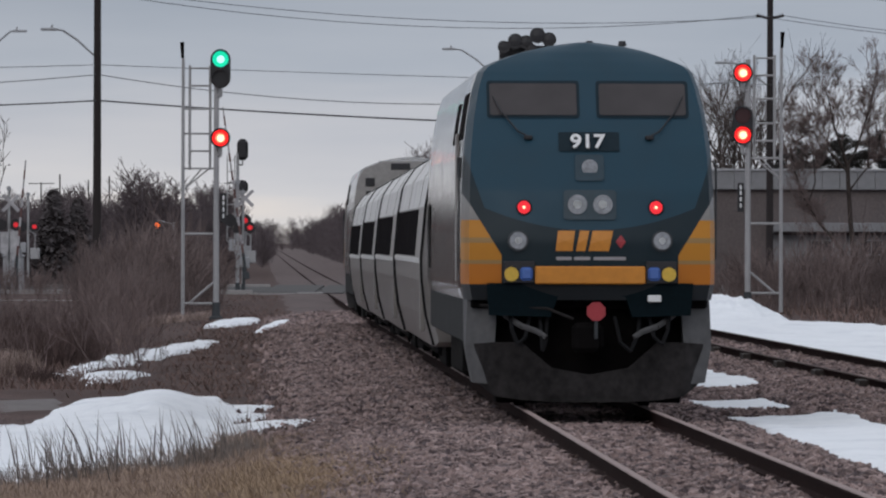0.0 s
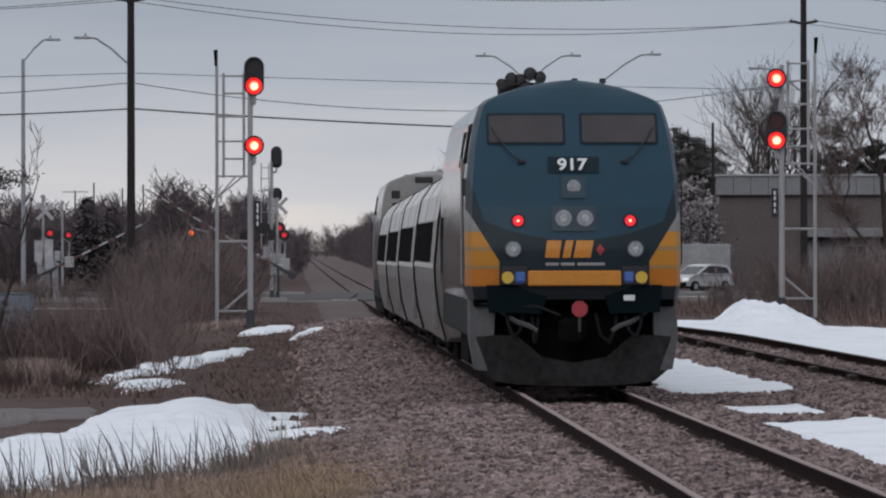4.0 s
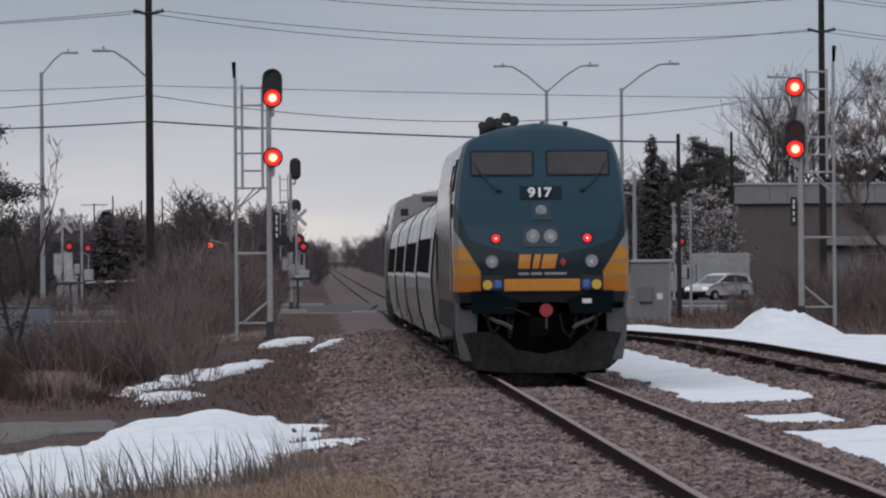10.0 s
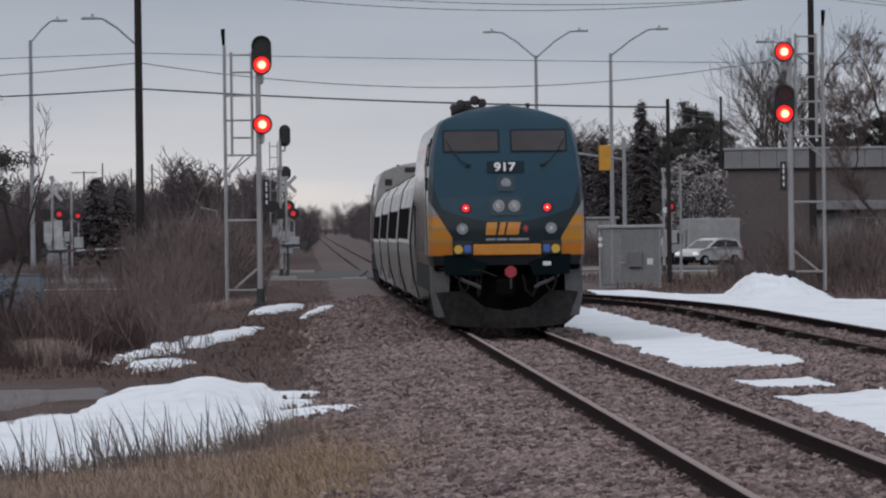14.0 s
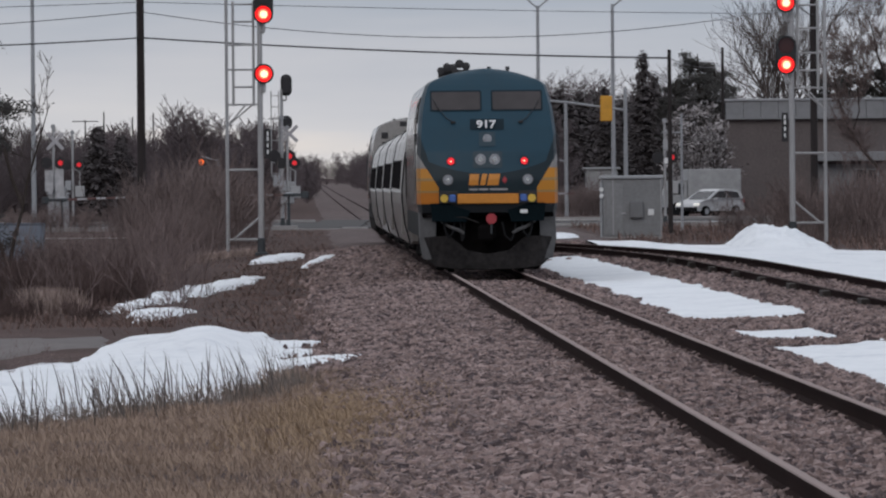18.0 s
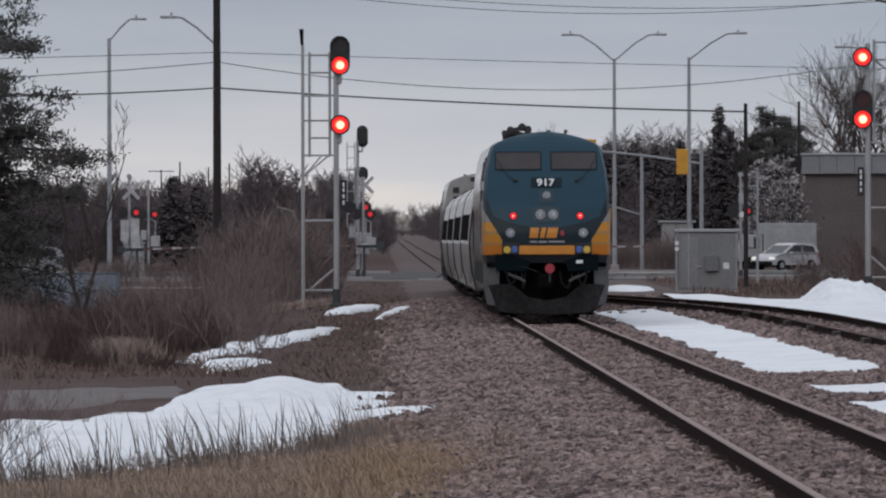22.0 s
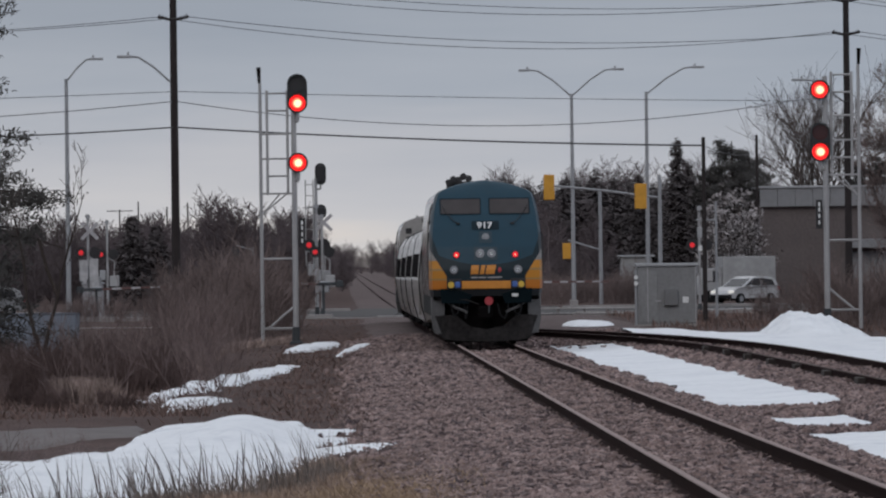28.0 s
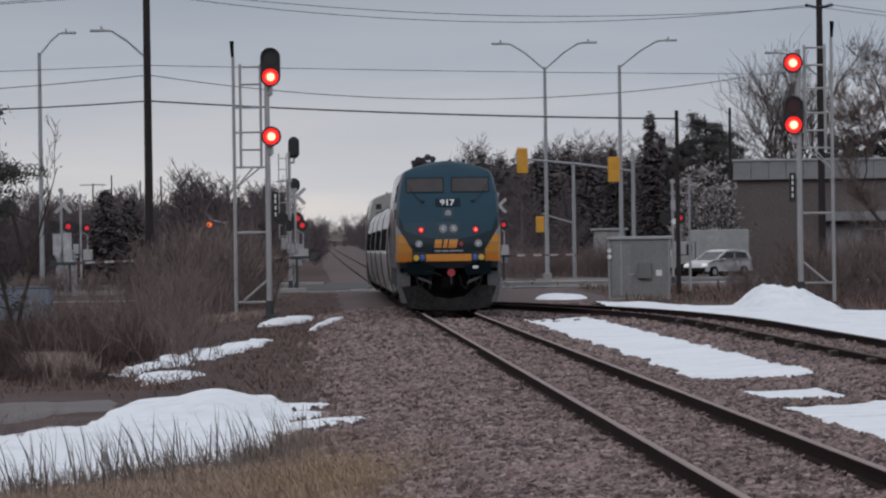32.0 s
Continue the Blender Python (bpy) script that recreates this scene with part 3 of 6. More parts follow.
def engine(name, label):
    """A full-width diesel passenger engine; its origin is at rail level under the nose, the body behind it along +y."""
    top = holder(name, Matrix(), label, "locomotive")
    length = 20.8
    us = np.concatenate([(-1, -0.975), np.linspace(-0.95, 0.95, 29), (0.975, 1)])
    zs = np.concatenate([np.linspace(1.3, 4.0, 46), np.linspace(4.02, 4.38, 16)])
    bm = B()
    rows = []
    for z in zs:
        h = half_width(z)
        ring = [bm.verts.new((h, length, z)), bm.verts.new((h, 3.4, z))]
        ring = [bm.verts.new((-h, length, z)), bm.verts.new((-h, 3.4, z))] + [bm.verts.new((u * h, nose_y(u, z), z)) for u in us] + ring[::-1]
        rows.append(ring)
    for p, q in zip(rows, rows[1:]):
        for i in range(len(p) - 1):
            bm.faces.new((p[i], p[i + 1], q[i + 1], q[i]))
    bm.faces.new(rows[-1])
    bm.faces.new(rows[0][::-1])
    for p, q in zip(rows, rows[1:]):
        bm.faces.new((p[-1], p[0], q[0], q[-1]))
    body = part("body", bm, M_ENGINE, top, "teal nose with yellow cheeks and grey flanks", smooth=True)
    # windscreens: rubber surround, tinted pane
    for s in (-1, 1):
        a, c = sorted((s * 0.10, s * 1.20))
        wn_ = part("windscreen", on_nose(rounded(a, c, 3.46, 3.91, 0.04), 0.012, 0.06), M_BOARD, top)
        part("pane", on_nose(rounded(a + 0.035, c - 0.035, 3.495, 3.875, 0.03), 0.022, 0.03), M_GLASS, wn_, "tinted glass reflecting dull sky")
        w = B()
        bar(w, [nose_at(s * 0.72, 3.24, 0.04), nose_at(s * 0.84, 3.3, 0.06), nose_at(s * 1.02, 3.52, 0.06), nose_at(s * 1.13, 3.72, 0.05)], 0.010)
        box(w, s * 0.72 - 0.05, s * 0.72 + 0.05, nose_y(0.5, 3.22) - 0.06, nose_y(0.5, 3.22) + 0.03, 3.2, 3.25, 0.008)
        part("wiper", w, M_BLACK, top)
        # headlights low on the cheeks, and red markers above them
        h = part("headlight", disc(B(), s * 0.85, nose_y(0.57, 2.0) - 0.035, 2.0, 0.125, 0.12, 20), M_STEP, top)
        part("lens", disc(B(), s * 0.85, nose_y(0.57, 2.0) - 0.05, 2.0, 0.10, 0.03, 20, 0.11), M_LAMPGLASS, h, "clear glass over a reflector")
        part("reflector", disc(B(), s * 0.85, nose_y(0.57, 2.0) - 0.056, 2.0, 0.04, 0.02, 14, 0.05), M_CHROME, top, "bright middle of the lamp")
        h = part("marker_lamp", disc(B(), s * 0.78, nose_y(0.52, 2.395) - 0.03, 2.395, 0.095, 0.1, 16), M_BOARD, top)
        part("lens", disc(B(), s * 0.78, nose_y(0.52, 2.395) - 0.05, 2.395, 0.072, 0.04, 16, 0.082), M_MARKER, h, "glowing red lens")
        # small glowing disc painted as the marker's glare
        part("glare_disc", disc(B(), s * 0.78, nose_y(0.52, 2.395) - 0.056, 2.395, 0.018, 0.02, 8), M_RED_CORE, top)
        # cable sockets beside the bumper band
        sock = part("socket_recess", box(B(), *sorted((s * 0.655, s * 1.02)), -0.015, 0.1, 1.50, 1.76, 0.01), M_BLACK, top)
        part("socket_cover", disc(B(), s * 0.93, -0.05, 1.605, 0.085, 0.05, 14), M_GOLD, sock, "round yellow cover")
        part("socket_cover", box(B(), *sorted((s * 0.68, s * 0.83)), -0.05, 0.0, 1.53, 1.69, 0.03), M_BLUE, sock, "blue cover")
        # step panels at the corners, with the grab irons
        st = B()
        loft(st, [[(s * 1.43, 0.55, 1.42), (s * 1.08, 0.3, 1.42), (s * 1.10, 1.3, 1.42), (s * 1.47, 1.3, 1.42)], [(s * 1.46, 0.5, 0.75), (s * 1.12, 0.26, 0.75), (s * 1.12, 1.3, 0.75), (s * 1.46, 1.3, 0.75)], [(s * 1.38, 0.45, 0.32), (s * 1.12, 0.22, 0.30), (s * 1.12, 1.2, 0.3), (s * 1.38, 1.2, 0.32)]])
        part("corner_step", st, M_CORNER, top, "dusty grey step panel")
        part("grab_iron", bar(B(), [(s * 1.50, 0.9, 1.75), (s * 1.53, 0.9, 1.8), (s * 1.53, 0.9, 2.9), (s * 1.50, 0.9, 2.95)], 0.012), M_STEP, top)
        for y0, y1, z0, z1 in ((1.75, 4.3, 3.22, 3.78), (5.2, 7.0, 3.2, 3.7)):
            ring = [(s * (half_width(z) + 0.012), y, z) for y, z in ((y0, z0), (y1, z0), (y1, z1), (y0 + 0.25, z1))]
            part("side_window", loft(B(), [[(x - s * 0.06, y, z) for x, y, z in ring], ring]), M_PANE, top, "dark cab window")
        part("mirror", box(B(), *sorted((s * 1.47, s * 1.53)), 1.85, 1.9, 2.75, 3.0, 0.01), M_BLACK, top)
        part("cab_door", box(B(), *sorted((s * 1.47, s * 1.503)), 3.3, 4.0, 1.5, 3.3, 0.01), M_SHELL, top, "grey side door")
        part("louvre", box(B(), *sorted((s * 1.47, s * 1.51)), 18.6, 19.5, 1.6, 2.5, 0.01), M_FRAME, top, "dark louvred grille")
        part("side_skirt", box(B(), *sorted((s * 1.30, s * 1.46)), 1.4, 20.4, 0.78, 1.31, 0.02), M_SKIRT, top, "dark lower flank")
    # lamps in the middle of the nose
    hb = part("lamp_housing", on_nose(rounded(-0.31, 0.31, 2.25, 2.60, 0.04), 0.02, 0.08), M_HOUSING, top, "darker teal lamp housing")
    for s in (-1, 1):
        part("headlight", disc(B(), s * 0.15, nose_y(0.1, 2.43) - 0.06, 2.43, 0.115, 0.08, 20), M_LAMPGLASS, hb, "clear unlit lamp")
        part("reflector", disc(B(), s * 0.15, nose_y(0.1, 2.43) - 0.067, 2.43, 0.05, 0.02, 14, 0.065), M_CHROME, top, "bright middle of the lamp")
    hb = part("lamp_housing", on_nose(rounded(-0.17, 0.17, 2.71, 3.02, 0.04), 0.02, 0.08), M_HOUSING, top, "darker teal lamp housing")
    part("headlight", disc(B(), 0, nose_y(0, 2.87) - 0.055, 2.87, 0.095, 0.08, 20), M_LAMPGLASS, hb, "clear unlit lamp")
    nb = part("number_board", on_nose(rounded(-0.36, 0.36, 3.06, 3.29, 0.02), 0.014, 0.05), M_BOARD, top)
    slope = math.degrees(math.atan2(nose_y(0, 3.28) - nose_y(0, 3.06), 0.22))
    words("number", "917", 0.275, M_WHITE, nb, pose(-0.02, nose_y(0, 3.17) - 0.065, 3.17, 90 - slope, 0, 0), "white road number")
    # emblem: three slanted orange strokes and a red lozenge, with a pale line of small writing as a bar
    z0, z1 = 1.88, 2.12
    for x0, x1, k in ((-0.41, -0.21, 0.03), (-0.17, -0.06, 0.05), (-0.02, 0.22, 0.05)):
        part("emblem_stroke", on_nose([(x0, z0), (x1, z0), (x1 + k, z1), (x0 + k, z1)], 0.012, 0.03), M_ORANGE, top)
    part("emblem_lozenge", on_nose([(0.30, 1.99), (0.36, 1.91), (0.42, 1.99), (0.36, 2.07)], 0.012, 0.03), M_REDPLATE, top)
    for x0, x1 in ((-0.40, -0.22), (-0.19, 0.0), (0.04, 0.42)):
        part("lettering_bar", on_nose([(x0, 1.772), (x1, 1.772), (x1, 1.812), (x0, 1.812)], 0.012, 0.03), M_DULLWHITE, top, "line of small pale writing")
    part("bumper_band", box(B(), -0.65, 0.65, -0.06, 0.1, 1.49, 1.70, 0.015), M_ORANGE, top, "orange band across the nose")
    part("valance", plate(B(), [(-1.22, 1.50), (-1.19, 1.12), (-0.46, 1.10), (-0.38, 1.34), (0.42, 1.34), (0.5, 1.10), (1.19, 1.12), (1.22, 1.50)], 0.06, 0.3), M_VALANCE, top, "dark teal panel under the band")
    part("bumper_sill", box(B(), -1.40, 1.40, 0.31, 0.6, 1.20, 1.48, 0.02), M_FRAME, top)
    # under the nose: near-black block for the shaded recess, coupler, red end plate, plough
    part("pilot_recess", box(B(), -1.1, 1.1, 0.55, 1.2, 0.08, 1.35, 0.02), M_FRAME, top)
    c = B()
    box(c, -0.16, 0.16, -0.05, 0.6, 0.72, 1.02, 0.04)
    box(c, -0.22, 0.10, -0.25, 0.0, 0.68, 1.04, 0.06)
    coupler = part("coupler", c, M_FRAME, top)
    p = B()
    oct_ = [(0.06 + 0.118 * math.cos(radians(a + 22.5)), 1.17 + 0.118 * math.sin(radians(a + 22.5))) for a in range(0, 360, 45)]
    plate(p, oct_, -0.30, -0.275)
    part("end_plate", p, M_REDPLATE, coupler, "red octagonal plate above the coupler")
    part("plate_stem", tube(B(), (0.06, -0.26, 0.85), (0.06, -0.26, 1.1), 0.02, 0.02, 6), M_STEP, coupler)
    for s in (-1, 1):
        h = B()
        bar(h, [(s * 1.0, 0.3, 1.12), (s * 0.8, 0.12, 0.99), (s * 0.62, 0.08, 0.93), (s * 0.52, 0.05, 0.86)], 0.036)
        part("brake_hose", h, M_CORNER, top, "dusty pale hose")
        v = B()
        loft(v, [[(0, -0.12, 0.10), (0, -0.02, 0.42), (0, 0.10, 0.42), (0, 0.0, 0.10)], [(s * 0.45, -0.05, 0.10), (s * 0.45, 0.03, 0.50), (s * 0.45, 0.15, 0.5), (s * 0.45, 0.07, 0.1)], [(s * 0.8, 0.08, 0.12), (s * 0.8, 0.12, 0.80), (s * 0.8, 0.24, 0.80), (s * 0.8, 0.2, 0.12)], [(s * 1.12, 0.2, 0.16), (s * 1.14, 0.22, 0.80), (s * 1.14, 0.34, 0.80), (s * 1.12, 0.32, 0.16)], [(s * 1.30, 0.45, 0.30), (s * 1.36, 0.42, 0.78), (s * 1.36, 0.54, 0.78), (s * 1.30, 0.57, 0.30)]])
        part("plough_blade", v, M_PLOUGH, top, "dusty dark grey steel plough")
    part("class_lamp", box(B(), 0.68, 0.84, 0.0, 0.08, 1.28, 1.36, 0.01), M_WHITE, top)
    # roof: horns, aerials
    hr = B()
    horns = part("horn_bracket", box(hr, -0.98, -0.25, 3.4, 3.5, 4.20, 4.38, 0.01), M_BLACK, top)
    for x, z, r in ((-0.93, 4.36, 0.078), (-0.79, 4.43, 0.095), (-0.66, 4.42, 0.085), (-0.52, 4.50, 0.098), (-0.38, 4.45, 0.09), (-0.6, 4.33, 0.075)):
        hb_ = B()
        tube(hb_, (x, 3.2, z), (x, 3.45, z), r, r * 0.5, 14)
        tube(hb_, (x, 3.45, z), (x, 3.9, z), r * 0.5, 0.03, 10)
        bmesh.ops.create_uvsphere(hb_, u_segments=12, v_segments=6, radius=r * 0.97, matrix=pose(x, 3.22, z) @ Matrix.Diagonal((1, 0.35, 1, 1)))
        part("horn", hb_, M_BLACK, horns, "black horn bell")
    for x in (0.12, 0.52):
        a_ = B()
        tube(a_, (x, 3.4, 4.2), (x, 3.4, 4.44), 0.035, 0.03, 8)
        tube(a_, (x, 3.4, 4.38), (x, 3.4, 4.44), 0.055, 0.04, 8)
        part("roof_aerial", a_, M_BLACK, top)
    part("fuel_tank", box(B(), -1.3, 1.3, 8.2, 13.6, 0.25, 1.0, 0.08), M_FRAME, top)
    bogie(top, 4.0)
    bogie(top, 17.0)
    # low unseen boxes added to keep daylight out under the engine
    for y in (3.0, 5.2, 15.9, 18.1):
        part("traction_motor", box(B(), -0.64, 0.64, y - 0.5, y + 0.5, 0.12, 0.8, 0.06), M_FRAME, top)
    end = [(-1.46, 1.32), (1.46, 1.32), (1.44, 3.3), (1.36, 3.8), (1.2, 4.08), (0.7, 4.27), (-0.7, 4.27), (-1.2, 4.08), (-1.36, 3.8), (-1.44, 3.3)]
    rear = part("end_panel", plate(B(), end, length - 0.01, length + 0.03), M_GREYEND, top, "flat grey rear end")
    part("end_window", box(B(), 0.92, 1.16, length + 0.02, length + 0.05, 3.62, 3.84, 0.01), M_BLACK, rear)
    part("end_grille", box(B(), 0.0, 0.5, length + 0.02, length + 0.05, 4.05, 4.22, 0.01), M_BLACK, rear)
    part("end_vent", box(B(), 0.9, 1.14, length + 0.02, length + 0.05, 3.05, 3.5, 0.01), M_BLACK, rear)
    for s in (-1, 1):
        # hanging hoses and cables, steps at the corners
        for x0, dip, dx in ((0.95, 0.42, 0.24), (0.6, 0.5, 0.2 + 0.1 * s)):
            part("brake_hose", bar(B(), [(s * x0, 0.25, 1.2), (s * (x0 - 0.03), 0.06, 1.2 - dip * 0.6), (s * (x0 - dx * 0.4), 0.02, 1.2 - dip), (s * (x0 - dx * 0.8), 0.06, 1.2 - dip * 0.8), (s * (x0 - dx), 0.2, 1.1)], 0.024), M_RUBBER, top)
    part("cut_lever", bar(B(), [(-1.3, 0.12, 1.24), (-0.5, 0.06, 1.2), (-0.2, -0.02, 1.08)], 0.018), M_PLOUGH, top)
    return top


def coach():
    """A low, smooth-sided coach; its origin is at rail level under its near end."""
    top = holder("passenger_coach", Matrix(), "low grey passenger coach with dark window band", "railway coach")
    n = 23.0
    prof = [(1.38, 0.50), (1.50, 0.95), (1.56, 1.45), (1.57, 1.75), (1.50, 2.52), (1.42, 2.95), (1.22, 3.25), (0.85, 3.48), (0.4, 3.60), (0, 3.63)]
    ring = [(x, z) for x, z in prof] + [(-x, z) for x, z in prof[-2::-1]]
    ys = (0.0, 0.12, n - 0.12, n)
    sc = (0.95, 1.0, 1.0, 0.95)
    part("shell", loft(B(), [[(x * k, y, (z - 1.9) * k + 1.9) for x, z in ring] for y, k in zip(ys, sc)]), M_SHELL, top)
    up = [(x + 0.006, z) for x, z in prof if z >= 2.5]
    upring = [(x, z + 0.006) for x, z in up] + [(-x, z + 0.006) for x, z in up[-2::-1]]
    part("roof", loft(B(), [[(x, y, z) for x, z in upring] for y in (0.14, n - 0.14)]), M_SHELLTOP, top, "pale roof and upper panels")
    for s in (-1, 1):
        for y0, y1 in ((5.2, 10.8), (11.0, 16.6), (16.8, 22.2)):
            o = [(s * 1.572, y0, 1.80), (s * 1.572, y1, 1.80), (s * 1.515, y1, 2.50), (s * 1.515, y0, 2.50)]
            i = [(x - s * 0.05, y, z) for x, y, z in o]
            part("window", loft(B(), [i, o]), M_PANE, top, "long dark tinted window")
        part("belt_stripe", box(B(), *sorted((s * 1.55, s * 1.585)), 0.3, n - 0.3, 1.70, 1.775, 0.005), M_BELT, top, "white stripe under the windows")
        part("door", box(B(), *sorted((s * 1.50, s * 1.578)), 0.6, 1.4, 0.72, 1.68, 0.01), M_SHELL, top, "grey door panel")
    # black bands painting the dark gaps between coaches
    for y in (0.0, n - 0.5):
        gap_ring = [(x + 0.02, z) for x, z in prof]
        gap_ring = [(x, z + 0.02) for x, z in gap_ring] + [(-x, z + 0.02) for x, z in gap_ring[-2::-1]]
        part("end_gap_band", loft(B(), [[(x, yy, z) for x, z in gap_ring] for yy in (y + 0.1, y + 0.45)]), M_RUBBER, top, "black band standing in for the dark gap between coaches")
    for y in (5.0, 13.8):
        part("roof_seam", loft(B(), [[(x, yy, z) for x, z in [(a_ + 0.012, c_ + 0.012) for a_, c_ in prof if c_ >= 2.5] + [(-a_ - 0.012, c_ + 0.012) for a_, c_ in prof[-2::-1] if c_ >= 2.5]] for yy in (y, y + 0.12)]), M_SHELL, top, "grey roof seam")
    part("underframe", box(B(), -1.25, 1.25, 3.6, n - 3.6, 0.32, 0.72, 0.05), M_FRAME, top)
    part("gangway", box(B(), -0.55, 0.55, -0.35, n + 0.35, 0.9, 3.0, 0.05), M_RUBBER, top)
    bogie(top, 3.0, 0.42)
    bogie(top, n - 3.0, 0.42)
    return top


def train():
    """Rear engine, four coaches and the leading engine, as (thing, distance behind the nose lamp, turned)."""
    rear = engine("locomotive", "teal, yellow and grey diesel locomotive trailing the train")
    cars = [(rear, -0.05, False)]
    y = 21.5
    first = coach()
    for k in range(4):
        c = first if k == 0 else copy_thing(first, Matrix())
        tagged(c, group="coaches of the train")
        cars.append((c, y, False))
        y += 23.7
    lead = copy_thing(rear, Matrix())
    tagged(lead, "grey diesel locomotive leading the train, seen from its rear end", "locomotive")
    cars.append((lead, y + 20.8, True))
    return cars


# ---- signals and crossing lights ----
M_WEIGHT = surface("scuffed_white_plate", (0.40, 0.39, 0.40), 0.7, vary=0.35, fine=5, coarse=1.5, bump=0.05)
M_BOARDWHITE = surface("weathered_white_board", (0.40, 0.385, 0.40), 0.7, vary=0.2, fine=10, coarse=2, bump=0.05)

def signal_mast(name, m, head_x, heads, mirror, label):
    """A tall railway signal on a steel mast with a side ladder. heads: (height, lens list), a lens being dz and its glow; mirror: -1 puts the ladder to the left."""
    top = holder(name, m, label, "railway signal", "signals along the tracks")
    part("foundation", box(B(), -0.22, 0.22, -0.22, 0.22, -0.4, 0.12, 0.03), M_STEP, top)
    part("mast", tube(B(), (0, 0, 0.2), (0, 0, 8.6), 0.105, 0.09, 12), M_SILVER, top, "silver steel mast")
    part("base_flange", tube(B(), (0, 0, 0.1), (0, 0, 0.6), 0.15, 0.13, 12), M_STEP, top)
    s = mirror
    post = part("ladder_post", tube(B(), (s * 1.15, 0.1, -0.1), (s * 1.15, 0.1, 9.0), 0.065, 0.055, 8), M_SILVER, top)
    part("post_cap", tube(B(), (s * 1.17, 0.1, 9.0), (s * 1.19, 0.1, 9.55), 0.05, 0.075, 8), M_FRAME, post)
    lad = B()
    for x in (0.22, 0.92):
        tube(lad, (s * x, 0.1, 5.15), (s * x, 0.1, 8.75), 0.05, 0.05, 6)
    part("ladder_rail", lad, M_SILVER, top)
    for z in (5.2, 5.8, 6.4, 7.25, 8.05, 8.65):
        part("rung", tube(B(), (s * (0.05 if z == 5.2 else 0.22), 0.1, z), (s * (1.15 if z in (5.2, 6.4, 7.25) else 0.92), 0.1, z), 0.035, 0.035, 6), M_SILVER, top)
    for z in (0.55, 2.95):
        part("stay", tube(B(), (0, 0.05, z), (s * 1.15, 0.1, z), 0.045, 0.045, 6), M_SILVER, top)
    part("stay", tube(B(), (0, 0.05, 1.35), (s * 0.95, 0.1, 0.55), 0.045, 0.045, 6), M_SILVER, top)
    for k in (0.25, 0.5):
        part("stay", tube(B(), (s * k, 0.1, 5.2), (s * 1.1, 0.1, 4.5), 0.03, 0.03, 6), M_SILVER, top)
    pl = part("mast_plate", box(B(), -s * 0.25 - 0.11, -s * 0.25 + 0.11, -0.16, -0.13, 3.35, 4.35, 0.01), M_BLACK, top, "narrow black plate with pale marks")
    for z in (3.5, 3.72, 3.94, 4.12):
        part("mark", box(B(), -s * 0.25 - 0.03, -s * 0.25 + 0.03, -0.18, -0.155, z, z + 0.14, 0.005), M_WHITE, pl)
    for z, lenses in heads:
        hw, tall = 0.345, len(lenses) > 1
        dz = 0.33 if tall else 0.0
        out = [(head_x + hw * math.cos(radians(a)), z + dz + hw * math.sin(radians(a))) for a in range(0, 181, 15)] + [(head_x + hw * math.cos(radians(a)), z - dz + hw * math.sin(radians(a))) for a in range(180, 361, 15)]
        head = part("signal_head", plate(B(), out, -0.32, -0.26), M_BLACK, top, "black backboard")
        part("lamp_case", box(B(), head_x - 0.2, head_x + 0.2, -0.27, 0.1, z - dz - 0.2, z + dz + 0.2, 0.03), M_BLACK, head)
        part("bracket", bar(B(), [(head_x, -0.1, z - dz - 0.2), (head_x, -0.1, z - dz - 0.6), (0, 0, z - dz - 0.62)], 0.07), M_SILVER, head)
        for lz, material, words_ in lenses:
            # lens oversized and glow discs laid on it, painting the lamp's bloom
            lens = part("lens", disc(B(), head_x, -0.345, z + lz, 0.275, 0.05, 20, 0.285), material, head, words_)
            core = {M_RED_LIT: M_RED_CORE, M_GREEN_LIT: M_GREEN_CORE}.get(material)
            if core:
                if core is M_RED_CORE:
                    part("halo_disc", disc(B(), head_x, -0.350, z + lz, 0.165, 0.02, 18, 0.215), M_RED_HALO, lens, "glowing disc painted as the lamp's halo")
                part("glare_disc", disc(B(), head_x + 0.01, -0.366, z + lz - 0.01, 0.105, 0.02, 9, 0.135), core, lens, "glowing disc painted as the lamp's glare")
            v = B()
            arc = [(head_x + 0.31 * math.cos(radians(a)), z + lz + 0.31 * math.sin(radians(a))) for a in range(-20, 201, 20)]
            arc += [(head_x + 0.295 * math.cos(radians(a)), z + lz + 0.295 * math.sin(radians(a))) for a in range(200, -21, -20)]
            plate(v, arc, -0.52, -0.31)
            part("visor", v, M_BLACK, head)
    return top


